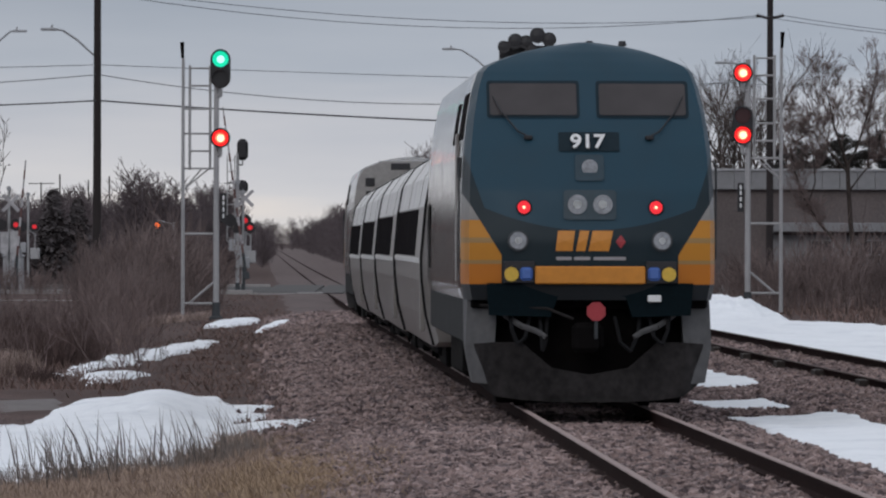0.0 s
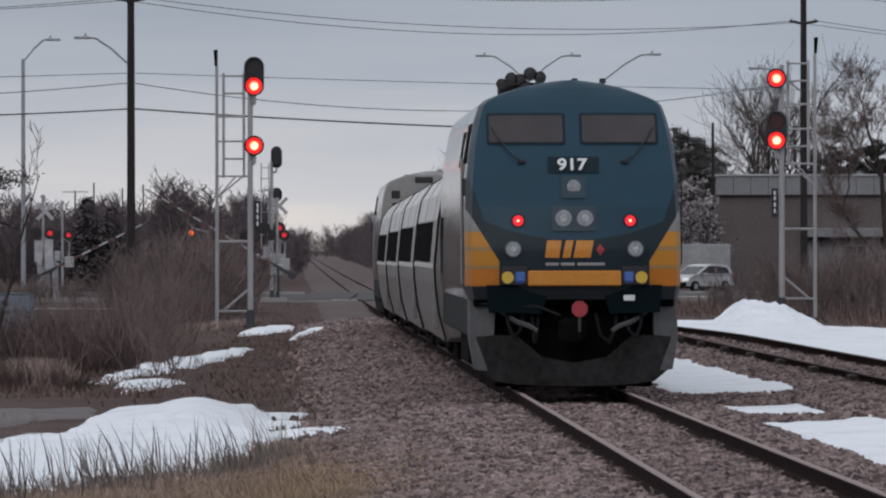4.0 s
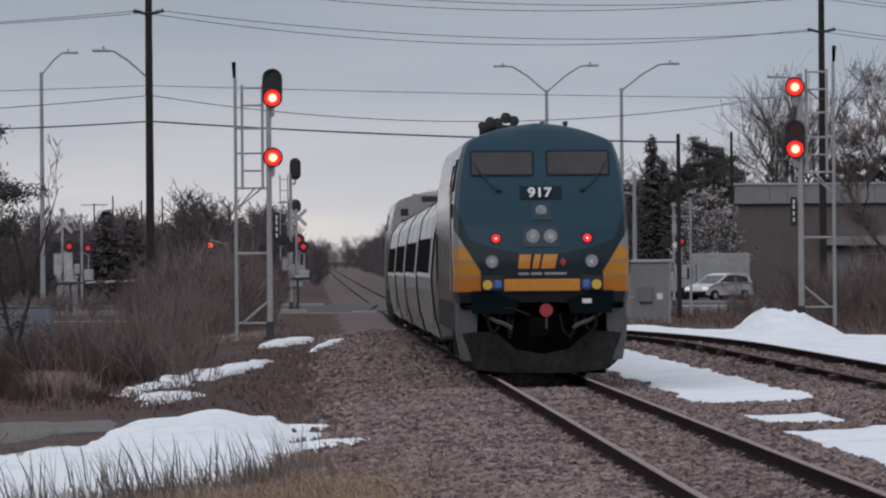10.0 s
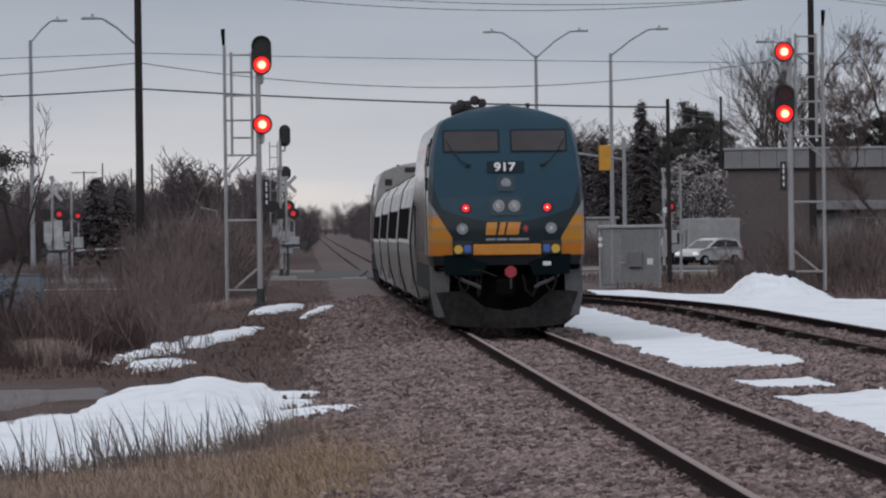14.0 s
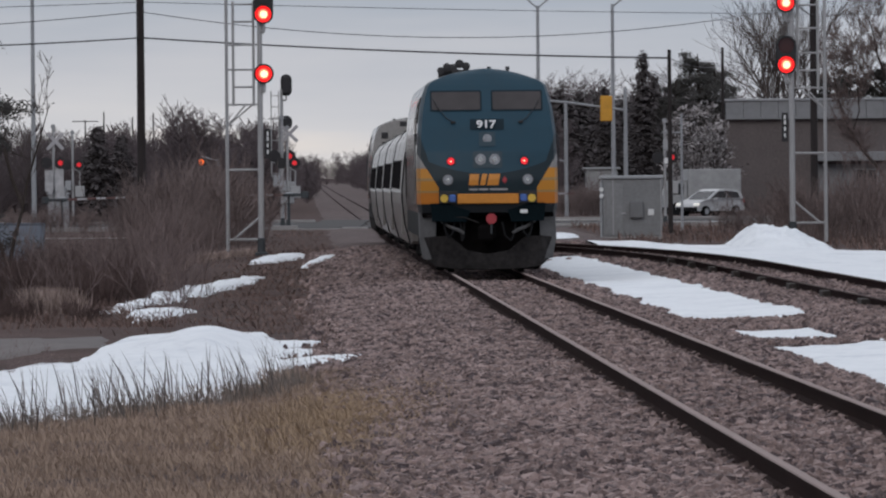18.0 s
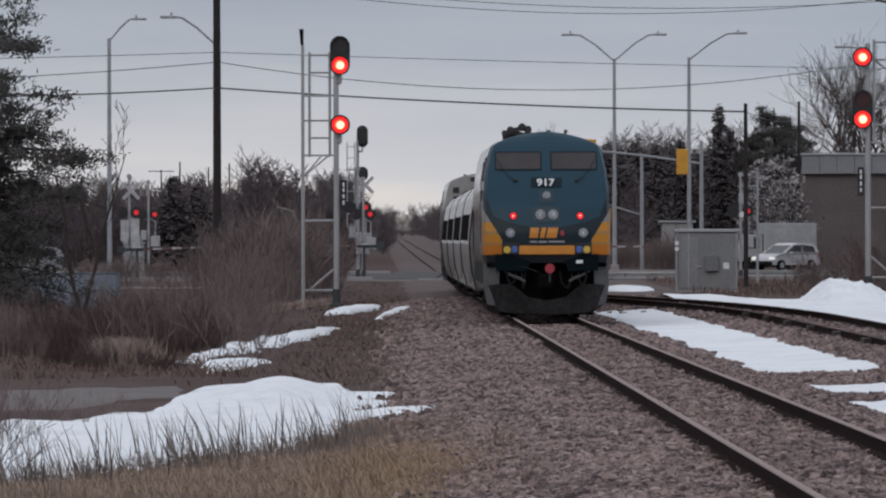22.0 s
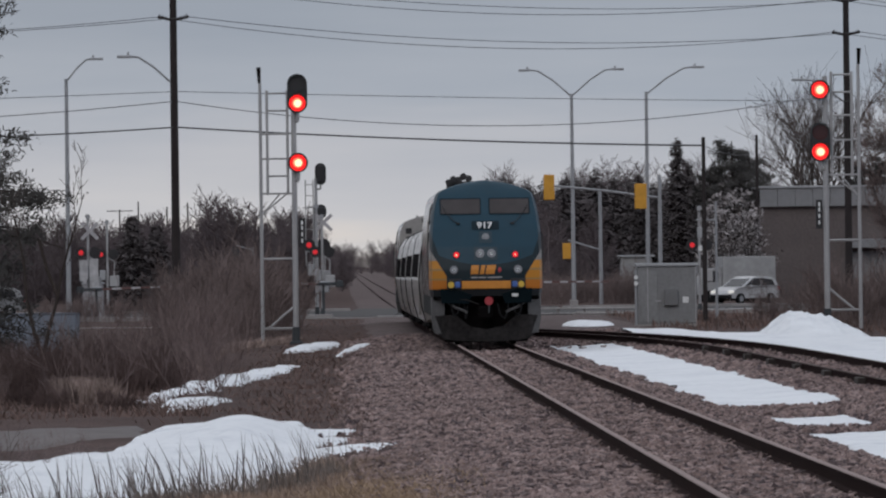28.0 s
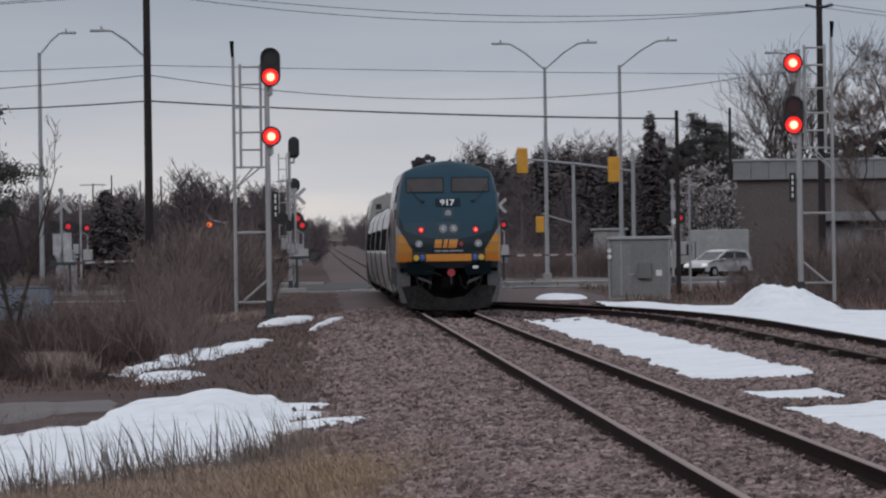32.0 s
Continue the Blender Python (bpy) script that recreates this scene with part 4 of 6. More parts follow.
def flasher(m, label, arm=0.34, boards=4.4):
    """A level crossing signal: mast, white cross boards and two red lamps side by side, each with an added blind in
    place of switching.
    """
    top = holder("crossing_signal", m, label, "crossing signal", "level crossing signals")
    part("mast", tube(B(), (0, 0, 0), (0, 0, 5.0), 0.07, 0.06, 10), M_SILVER, top)
    part("mast_base", tube(B(), (0, 0, 0), (0, 0, 0.5), 0.13, 0.09, 10), M_STEP, top)
    for t in (45, -45) if boards else ():
        b_ = box(B(), -0.55, 0.55, -0.115 - (0.02 if t > 0 else 0), -0.10 - (0.02 if t > 0 else 0), -0.085, 0.085, 0.005)
        o = part("cross_board", b_, M_BOARDWHITE, top, "dull white crossing board")
        o.matrix_basis = pose(0.1, 0, boards, 0, t, 0)
    part("lamp_arm", tube(B(), (-arm, 0, 3.3), (arm, 0, 3.3), 0.04, 0.04, 8), M_SILVER, top)
    for s in (-1, 1):
        bk = part("lamp_board", disc(B(), s * arm, -0.12, 3.3, 0.28, 0.03, 20), M_BLACK, top)
        part("lamp", disc(B(), s * arm, -0.15, 3.3, 0.125, 0.05, 16), M_DULL_RED, bk, "red flashing lamp")
    part("control_box", box(B(), 0.12, 0.62, -0.25, 0.25, 1.55, 2.15, 0.03), M_SILVER, top)
    part("junction_box", box(B(), -0.42, -0.1, -0.2, 0.1, 1.9, 2.45, 0.03), M_GALV, top)
    part("bell", tube(B(), (0.0, -0.2, 5.05), (0.0, 0.0, 5.05), 0.12, 0.09, 12), M_GALV, top)
    part("bracket", bar(B(), [(0.35, 0.05, 1.9), (0.38, 0.05, 2.9), (0.05, 0.0, 3.1)], 0.035), M_SILVER, top)
    # blinds added to switch the always-glowing lamps off
    blinds = [part("blind", disc(B(), 0, 0, 0, 0.145, 0.012, 16), M_BLACK, top, "added blind that hides the lamp while off") for k in range(2)]
    return top, blinds, arm


# ---- plants ----
M_TWIG = surface("brown_twigs", (0.178, 0.138, 0.132), 0.9, vary=0.35, fine=5, coarse=0.6, bump=0.0, island=0.6, each=0.3, spec=0.15)
M_REDTWIG = surface("reddish_brown_twigs", (0.092, 0.064, 0.060), 0.9, vary=0.35, fine=5, coarse=0.6, bump=0.0, island=0.6, each=0.3, spec=0.15)
M_GREYTWIG = surface("grey_twigs", (0.095, 0.078, 0.074), 0.9, vary=0.3, fine=5, coarse=0.6, bump=0.0, island=0.5, each=0.3, spec=0.15)
M_WISP = surface("pinkish_grey_twigs", (0.165, 0.125, 0.12), 0.9, vary=0.35, fine=5, coarse=0.6, bump=0.0, island=0.6, each=0.5, spec=0.15)
M_FARTWIG = surface("hazy_grey_twigs", (0.125, 0.102, 0.107), 0.9, vary=0.3, fine=2, coarse=0.2, bump=0.0, island=0.5, spec=0.1)
M_PALETWIG = surface("frosted_pale_twigs", (0.27, 0.25, 0.25), 0.9, vary=0.7, fine=2, coarse=0.7, bump=0.0, tint=(0.055, 0.045, 0.045), island=0.9, spec=0.15)
M_BARK = surface("dark_bark", (0.050, 0.040, 0.036), 0.95, vary=0.35, fine=9, coarse=1.5, bump=0.5, spec=0.15)
# needle colour lifted to purplish grey, painting in the haze
M_NEEDLE = surface("hazy_needles", (0.118, 0.104, 0.106), 0.95, vary=0.15, fine=4, coarse=0.7, bump=0.0, island=0.12, each=0.3, spec=0.03)
M_PINE = surface("pine_needles", (0.080, 0.076, 0.073), 0.9, vary=0.35, fine=4, coarse=0.7, bump=0.0, island=0.5, spec=0.08)
M_STRAW = surface("dry_grass", (0.335, 0.25, 0.198), 0.9, vary=0.25, fine=3, coarse=0.5, bump=0.0, tint=(0.20, 0.145, 0.118), island=0.45, spec=0.1)
M_GOLDGRASS = surface("golden_dry_grass", (0.34, 0.245, 0.165), 0.9, vary=0.3, fine=3, coarse=0.4, bump=0.0, tint=(0.20, 0.145, 0.11), island=0.7, spec=0.15)
M_LITTER = surface("flattened_brown_grass", (0.155, 0.107, 0.095), 0.9, vary=0.35, fine=3, coarse=0.4, bump=0.0, tint=(0.09, 0.066, 0.058), island=0.8, spec=0.15)
M_DEAD = surface("dead_brown_grass", (0.158, 0.108, 0.096), 0.9, vary=0.35, fine=3, coarse=0.3, bump=0.0, tint=(0.07, 0.055, 0.048), island=0.8, spec=0.15)
M_RIMGRASS = surface("pale_ditch_grass", (0.31, 0.24, 0.215), 0.9, vary=0.3, fine=3, coarse=0.3, bump=0.0, tint=(0.12, 0.09, 0.08), island=0.8, spec=0.15)
M_DARKREED = surface("dark_grey_stalks", (0.10, 0.085, 0.08), 0.9, vary=0.3, fine=3, coarse=0.4, bump=0.0, island=0.6, spec=0.15)
M_REED = surface("grey_stalks", (0.19, 0.16, 0.145), 0.9, vary=0.3, fine=3, coarse=0.4, bump=0.0, island=0.6, spec=0.15)


class Skin:
    """Gathers many thin tubes and leaves into one mesh."""

    def __init__(self, seed):
        self.v, self.f, self.r, self.least = [], [], random.Random(seed), 0.0

    def limb(self, pts, radii, n=3):
        base = len(self.v)
        for k, (p, r) in enumerate(zip(pts, radii)):
            d = (pts[min(k + 1, len(pts) - 1)] - pts[max(k - 1, 0)]).normalized()
            u = d.orthogonal().normalized()
            w = d.cross(u)
            for i in range(n):
                a = 2 * math.pi * i / n
                self.v.append(p + (u * math.cos(a) + w * math.sin(a)) * r)
        for k in range(len(pts) - 1):
            for i in range(n):
                j = (i + 1) % n
                a = base + k * n
                self.f.append((a + i, a + j, a + n + j, a + n + i))

    def blade(self, p, q, width, side):
        b = len(self.v)
        s = side * width
        m = (p + q) / 2 + Vector((0, 0, 0.12)) * (q - p).length
        self.v += [p - s, p + s, m + s * 0.8, m - s * 0.8, q]
        self.f += [(b, b + 1, b + 2, b + 3), (b + 3, b + 2, b + 4)]

    def grow(self, p, d, length, radius, depth, spread, kids, lift=0.15, wob=0.18):
        """A branch that bends, and its side branches."""
        r = self.r
        pts, n = [p], 4 if depth > 1 else 3
        for k in range(n - 1):
            d = (d + Vector((r.uniform(-wob, wob), r.uniform(-wob, wob), r.uniform(-wob, wob) + lift * 0.25))).normalized()
            pts.append(pts[-1] + d * length / (n - 1))
        self.limb(pts, [max(self.least, radius * (1 - 0.62 * k / (n - 1))) for k in range(n)], 5 if radius > 0.04 else 3)
        if depth <= 0:
            return
        for k in range(kids):
            t = r.uniform(0.3, 1.0)
            i = min(int(t * (n - 1)), n - 2)
            q = pts[i].lerp(pts[i + 1], t * (n - 1) - i)
            a = r.uniform(0, 2 * math.pi)
            side = d.orthogonal().normalized()
            side = (Matrix.Rotation(a, 3, d) @ side)
            e = (d * (1 - spread) + side * spread + Vector((0, 0, lift))).normalized()
            self.grow(q, e, length * r.uniform(0.45, 0.72), radius * r.uniform(0.36, 0.5), depth - 1, spread, kids, lift, wob)

    def make(self, name, material, parent=None, label=""):
        return sheet(name, self.v, self.f, material, parent, label)


def shrub(seed, height, radius, stems, material, label):
    """A leafless thicket of thin stems rising from one root stock."""
    top = holder("shrub", Matrix(), label, "shrub", "leafless shrubs")
    s = Skin(seed)
    s.least = 0.0025 * height
    r = s.r
    for k in range(stems):
        a, d = r.uniform(0, 6.283), radius * math.sqrt(r.random())
        p = Vector((d * math.cos(a), d * math.sin(a), -0.15))
        h = height * r.uniform(0.45, 1.0) * (1 - 0.35 * (d / radius) ** 2)
        out = Vector((math.cos(a), math.sin(a), 0)) * r.uniform(0.05, 0.45) * d / radius
        s.grow(p, (Vector((r.uniform(-0.2, 0.2), r.uniform(-0.2, 0.2), 1)) + out).normalized(), h * 0.75, 0.012 + 0.004 * height, 2, 0.42, 4, 0.25)
    s.make("crown", material, top)
    return top


def wisp(seed, height, label):
    """A loose leafless bush of a few long thin stems."""
    top = holder("shrub", Matrix(), label, "shrub", "leafless shrubs")
    s = Skin(seed)
    s.least = 0.0035
    r = s.r
    for k in range(13):
        p = Vector((r.gauss(0, 0.25), r.gauss(0, 0.25), -0.1))
        d = Vector((r.uniform(-0.5, 0.5), r.uniform(-0.4, 0.4), 1)).normalized()
        s.grow(p, d, height * r.uniform(0.4, 0.85), 0.009, 2, 0.4, 4, 0.2, 0.16)
    s.make("crown", M_WISP, top)
    return top


def frosted(seed, label):
    """A tall bush with pale, snow-dusted clumps between dark gaps."""
    top = holder("shrub", Matrix(), label, "shrub", "frosted shrubs")
    t, c = Skin(seed), Skin(seed + 1)
    r = c.r
    for k in range(26):
        a, z = r.uniform(0, 6.283), r.uniform(0.5, 5.6)
        d = 1.3 * math.sqrt(r.random())
        p = Vector((d * math.cos(a), d * math.sin(a), z))
        t.limb([Vector((d * 0.3 * math.cos(a), d * 0.3 * math.sin(a), -0.2)), p * 0.5, p], [0.05, 0.035, 0.015], 4)
        for q in range(60):
            o = p + Vector((r.gauss(0, 0.32), r.gauss(0, 0.32), r.gauss(0, 0.26)))
            e = o + Vector((r.uniform(-0.3, 0.3), r.uniform(-0.3, 0.3), r.uniform(-0.2, 0.25)))
            c.blade(o, e, 0.07, Vector((r.uniform(-1, 1), r.uniform(-1, 1), r.uniform(-1, 1))).normalized())
    t.make("trunk", M_BARK, top, "dark stems")
    c.make("crown", M_PALETWIG, top, "pale frosted clumps")
    return top


def bare_tree(seed, height, label, spread=0.5, kids=5, depth=4, thick=0.022, fork=False, material=None, wide=1.0):
    """A leafless broad-leaved tree: tapered trunk with limbs, and a crown of twigs."""
    top = holder("bare_tree", Matrix(), label, "tree", "leafless trees")
    t, c = Skin(seed), Skin(seed + 50)
    c.least = 0.008 if fork else 0.012
    r = t.r
    if fork:
        forks = [Vector((-0.28, 0.05, 1)), Vector((0.3, -0.05, 1)), Vector((0.1, 0.2, 1))]
        t.limb([Vector((0, 0, -0.2)), Vector((0, 0, height * 0.1)), Vector((0.02, 0, height * 0.2))], [height * thick, height * thick * 0.9, height * thick * 0.8], 7)
        for d in forks[:2]:
            c.grow(Vector((0.02, 0, height * 0.19)), d.normalized(), height * 0.62, height * thick * 0.7, 3, 0.45, 4, 0.3, 0.12)
    else:
        pts = [Vector((0, 0, -0.3))]
        for k in range(7):
            pts.append(pts[-1] + Vector((r.uniform(-0.04, 0.04) * height * 0.3, r.uniform(-0.04, 0.04) * height * 0.3, height * 0.13)))
        t.limb(pts, [height * thick * (1 - 0.11 * k) for k in range(8)], 8)
        for k in range(kids * 3):
            i = r.randint(2, 7)
            a = r.uniform(0, 6.283)
            up = r.uniform(0.5, 1.1)
            d = Vector((math.cos(a) * wide, math.sin(a) * wide, up)).normalized()
            c.grow(pts[i], d, height * wide * r.uniform(0.22, 0.42) * (1.15 - 0.06 * i), height * thick * (0.42 - 0.035 * i), depth - 1, spread, kids - 1, 0.22)
    t.make("trunk", M_BARK, top)
    c.make("crown", material or M_GREYTWIG, top, "bare grey-brown twigs")
    return top


def spruce(seed, height, radius, label):
    """A dark narrow conifer with drooping layered boughs and a ragged outline."""
    top = holder("spruce", Matrix(), label, "tree", "conifers")
    t, c = Skin(seed), Skin(seed + 9)
    t.limb([Vector((0, 0, -0.3)), Vector((0, 0, height * 0.5)), Vector((0, 0, height))], [height * 0.018, height * 0.011, 0.02], 7)
    r = c.r
    z = height * 0.05
    while z < height * 0.985:
        k = 1 - z / height
        reach = radius * (k ** 0.8) * r.uniform(0.75, 1.12) + 0.12
        for b in range(int(13 + 14 * k)):
            a = r.uniform(0, 6.283)
            d = Vector((math.cos(a), math.sin(a), 0))
            side = Vector((-d.y, d.x, 0))
            L = reach * r.uniform(0.45, 1.15)
            zz = z + r.uniform(-1, 1) * height * 0.03
            steps = max(2, int(L / 0.22))
            for q in range(steps):
                f = (q + 0.6) / steps
                p = Vector((r.gauss(0, 0.05), r.gauss(0, 0.05), zz + r.gauss(0, 0.08))) + d * L * f + Vector((0, 0, -0.25 * L * f * f + 0.1 * L * f))
                for s_ in (-1, 1):
                    e = p + (d * 0.5 + side * s_ * r.uniform(0.4, 0.9) + Vector((0, 0, r.uniform(-0.5, -0.05)))) * (0.42 * (1.15 - 0.5 * f))
                    c.blade(p, e, 0.10, (d * 0.6 - side * s_ * 0.4 + Vector((0, 0, r.uniform(-0.6, 0.6)))).normalized())
        z += height * 0.022 + 0.06
    t.make("trunk", M_BARK, top)
    c.make("crown", M_NEEDLE, top, "dark green needles")
    return top


def pine(seed, height, radius, label, needle=0.016, many=10):
    """A pine with uneven limbs that carry flat clumps of fine needles, and sky between them."""
    top = holder("pine", Matrix(), label, "tree", "conifers")
    t, c = Skin(seed), Skin(seed + 9)
    r = t.r
    t.limb([Vector((0, 0, -0.3)), Vector((0.1, 0, height * 0.5)), Vector((0, 0.05, height))], [height * 0.018, height * 0.013, 0.04], 8)
    for k in range(int(height * many)):
        z = height * (0.05 + 0.93 * r.random() ** 1.15)
        a = r.uniform(0, 6.283)
        h = z / height
        L = radius * (1.05 - 0.65 * h ** 1.8) * r.uniform(0.45, 1.12)
        d = Vector((math.cos(a), math.sin(a), 0))
        rise = 0.45 * (h - 0.42)

        def along(f):
            return Vector((0, 0, z)) + d * L * f + Vector((0, 0, L * (0.22 * f - (0.3 - rise) * f * f)))
        t.limb([along(f) for f in (0, 0.35, 0.7, 1)], [0.04, 0.028, 0.018, 0.008], 4)
        for q in range(7):
            f = r.uniform(0.4, 1.04)
            p0 = along(f) + Vector((r.gauss(0, 0.16), r.gauss(0, 0.16), r.gauss(0, 0.07)))
            size = r.uniform(0.10, 0.22)
            for j in range(int(30 * size / 0.16)):
                p = p0 + Vector((r.gauss(0, size), r.gauss(0, size), r.gauss(0, size * 0.55)))
                e = (d * 0.5 + Vector((r.gauss(0, 0.7), r.gauss(0, 0.7), r.gauss(0.25, 0.6)))).normalized()
                c.blade(p, p + e * r.uniform(0.10, 0.2), needle, e.orthogonal().normalized())
    t.make("trunk", M_BARK, top, "dark trunk and limbs")
    c.make("crown", M_PINE, top, "clumps of dark green needles")
    return top


def sapling(seed, label):
    """A young tree that forks low into two long dark arms."""
    top = holder("sapling", Matrix(), label, "tree", "leafless trees")
    t, c = Skin(seed), Skin(seed + 50)
    c.least = 0.007
    v = Vector
    t.limb([v((0.02, 0, -0.2)), v((0, 0, 0.4)), v((0.0, 0, 0.75))], [0.075, 0.066, 0.058], 7)
    for arm in ([v((0, 0, 0.72)), v((-0.2, 0, 1.3)), v((-0.36, 0, 2.0)), v((-0.42, 0.05, 2.9)), v((-0.62, 0.1, 3.9))], [v((0, 0, 0.72)), v((0.12, 0, 1.35)), v((0.34, 0, 2.1)), v((0.42, 0, 2.6)), v((0.72, 0, 3.6)), v((0.95, 0, 4.4))], [v((0.34, 0, 2.1)), v((0.1, 0.05, 2.7)), v((-0.08, 0.05, 3.4))]):
        t.limb(arm, [0.055 * (1 - 0.17 * k) for k in range(len(arm))], 6)
        for p, q in zip(arm[2:], arm[3:]):
            for k in range(2):
                c.grow(p.lerp(q, c.r.random()), (q - p).normalized() + v((c.r.uniform(-0.7, 0.7), 0.2, 0.1)), 0.9, 0.012, 2, 0.4, 3, 0.2, 0.15)
    t.make("trunk", M_BARK, top, "dark forked trunk")
    c.make("crown", M_GREYTWIG, top, "few thin twigs")
    return top


def fan_tree(seed, height, stems, label):
    """A leafless tree of several upright stems that open like a fan into fine twigs."""
    top = holder("bare_tree", Matrix(), label, "tree", "leafless trees")
    t, c = Skin(seed), Skin(seed + 50)
    c.least = 0.008
    r = c.r
    t.limb([Vector((0, 0, -0.3)), Vector((0, 0, height * 0.12)), Vector((0, 0, height * 0.22))], [height * 0.022, height * 0.019, height * 0.014], 8)
    for k in range(stems):
        a = 6.283 * k / stems + r.uniform(-0.4, 0.4)
        d = Vector((math.cos(a) * 0.24, math.sin(a) * 0.24, 1)).normalized()
        c.grow(Vector((0, 0, height * r.uniform(0.16, 0.24))), d, height * r.uniform(0.42, 0.62), height * 0.0105, 3, 0.5, 6, 0.2, 0.13)
    t.make("trunk", M_BARK, top)
    c.make("crown", M_GREYTWIG, top, "fine bare grey-brown twigs")
    return top


def forked_tree(seed, label):
    """A leafless tree with one upright stem that forks high up, and a long stem leaning away from its foot."""
    top = holder("bare_tree", Matrix(), label, "tree", "leafless trees")
    t, c = Skin(seed), Skin(seed + 50)
    c.least = 0.011
    r = c.r
    v = Vector
    limbs = [
        ([v((0, 0, -0.4)), v((-0.27, 0, 1.6)), v((-0.5, 0.1, 4.0)), v((-0.66, 0.1, 6.6)), v((-0.7, 0.1, 7.8))], 0.30, 0.2),
        ([v((-0.7, 0.1, 7.7)), v((-0.2, 0, 8.6)), v((0.3, 0.2, 10.0)), v((0.75, 0.2, 11.4)), v((1.0, 0.3, 12.9))], 0.17, 0.035),
        ([v((-0.7, 0.1, 7.6)), v((-1.1, -0.2, 8.9)), v((-1.6, -0.3, 10.2)), v((-1.85, -0.2, 11.6)), v((-2.2, 0, 12.8))], 0.16, 0.035),
        ([v((-0.68, 0.1, 7.2)), v((-1.5, 0.4, 8.2)), v((-2.6, 0.6, 9.3)), v((-3.5, 0.6, 10.8))], 0.12, 0.03),
        ([v((-0.6, 0.1, 6.0)), v((0.3, 0.3, 7.2)), v((1.2, 0.4, 8.2)), v((2.0, 0.5, 9.6))], 0.10, 0.03),
        ([v((-0.1, 0, 0.5)), v((-1.3, 0.2, 2.5)), v((-2.4, 0.3, 3.8)), v((-3.4, 0.3, 5.2)), v((-4.1, 0.2, 7.2)), v((-4.5, 0, 9.2))], 0.20, 0.04),
        ([v((-3.3, 0.3, 5.0)), v((-2.8, 0.2, 6.6)), v((-2.9, 0.1, 8.0)), v((-3.2, 0, 9.4))], 0.09, 0.03),
    ]
    for n, (pts, r0, r1) in enumerate(limbs):
        t.limb(pts, [0.66 * (r0 + (r1 - r0) * k / (len(pts) - 1)) for k in range(len(pts))], 7)
        if n == 0:
            continue
        for p, q in zip(pts[1:], pts[2:]):
            for k in range(7):
                d = ((q - p).normalized() + v((r.uniform(-0.9, 0.9), r.uniform(-0.5, 0.5), r.uniform(-0.1, 0.4)))).normalized()
                c.grow(p.lerp(q, r.random()), d, r.uniform(1.1, 2.0), 0.03, 3, 0.45, 4, 0.2, 0.17)
    t.make("trunk", M_BARK, top, "dark forked stems")
    c.make("crown", M_TWIG, top, "fine bare grey-brown twigs")
    return top


def woods(name, seed, spots, height, material, label, kind="bare", stout=1.0):
    """A far wood in one piece: many small trees, each with trunk and twigs or boughs."""
    s = Skin(seed)
    r = s.r
    for x, y in spots:
        h = height * r.uniform(0.6, 1.15)
        base = Vector((x, y, ground_z(x, y) - 0.2))
        if kind == "bare":
            s.limb([base, base + Vector((0, 0, h * 0.9))], [0.09, 0.03], 3)
            for k in range(60):
                z = h * r.uniform(0.0, 0.95)
                a = r.uniform(0, 6.283)
                L = h * 0.26 * (1.2 - z / h) + 0.5
                p = base + Vector((0, 0, z))
                e = p + Vector((math.cos(a) * L, math.sin(a) * L, L * r.uniform(0.4, 1.3)))
                s.limb([p, e], [0.03 * stout, 0.008 * stout], 3)
                for q in range(5):
                    m = p.lerp(e, r.uniform(0.3, 0.95))
                    s.limb([m, m + Vector((r.uniform(-0.6, 0.6), r.uniform(-0.6, 0.6), r.uniform(0.1, 0.9))) * L * 0.6], [0.02 * stout, 0.008 * stout], 3)
        else:
            z = h * 0.05
            while z < h:
                k = 1 - z / h
                for b in range(26):
                    a = r.uniform(0, 6.283)
                    d = Vector((math.cos(a), math.sin(a), 0))
                    L = (0.30 * h * k ** 0.8 + 0.15) * r.uniform(0.45, 1.15)
                    p = base + Vector((r.gauss(0, 0.15), r.gauss(0, 0.15), z + r.uniform(-1, 1) * h * 0.035))
                    s.blade(p + d * L * 0.3, p + d * L + Vector((0, 0, r.uniform(-0.4, 0.05) * L)), 0.09 * L + 0.06, Vector((-d.y, d.x, r.uniform(-0.7, 0.7))))
                z += h * 0.03
    ob = s.make(name, material)
    return tagged(ob, label, "woods", kind="stuff")


def scatter_blades(name, seed, count, area, height, lean, width, material, label, clump=0.0):
    """Dry blades standing on the land. area(r) gives x and y, or None."""
    s = Skin(seed)
    r = s.r
    for k in range(count):
        at = area(r)
        if at is None:
            continue
        x, y = at
        z = ground_z(x, y) - 0.02
        for q in range(1 + int(clump * r.random())):
            h = height * r.uniform(0.4, 1.0)
            a = r.uniform(0, 6.283)
            p = Vector((x + r.uniform(-0.06, 0.06), y + r.uniform(-0.06, 0.06), z))
            e = p + Vector((math.cos(a) * lean * h - 0.18 * h, math.sin(a) * lean * h, h))
            s.blade(p, e, width, Vector((1, 0, 0)))
    return tagged(s.make(name, material), label, "grass", kind="stuff")


def rest(thing, x, station, turn=0.0, scale=1.0, sink=0.0):
    """Stand a thing on the land."""
    y = station * STATION
    thing.matrix_basis = pose(x, y, ground_z(x, y) - sink, 0, 0, turn) @ Matrix.Diagonal((scale, scale, scale, 1))
    return thing


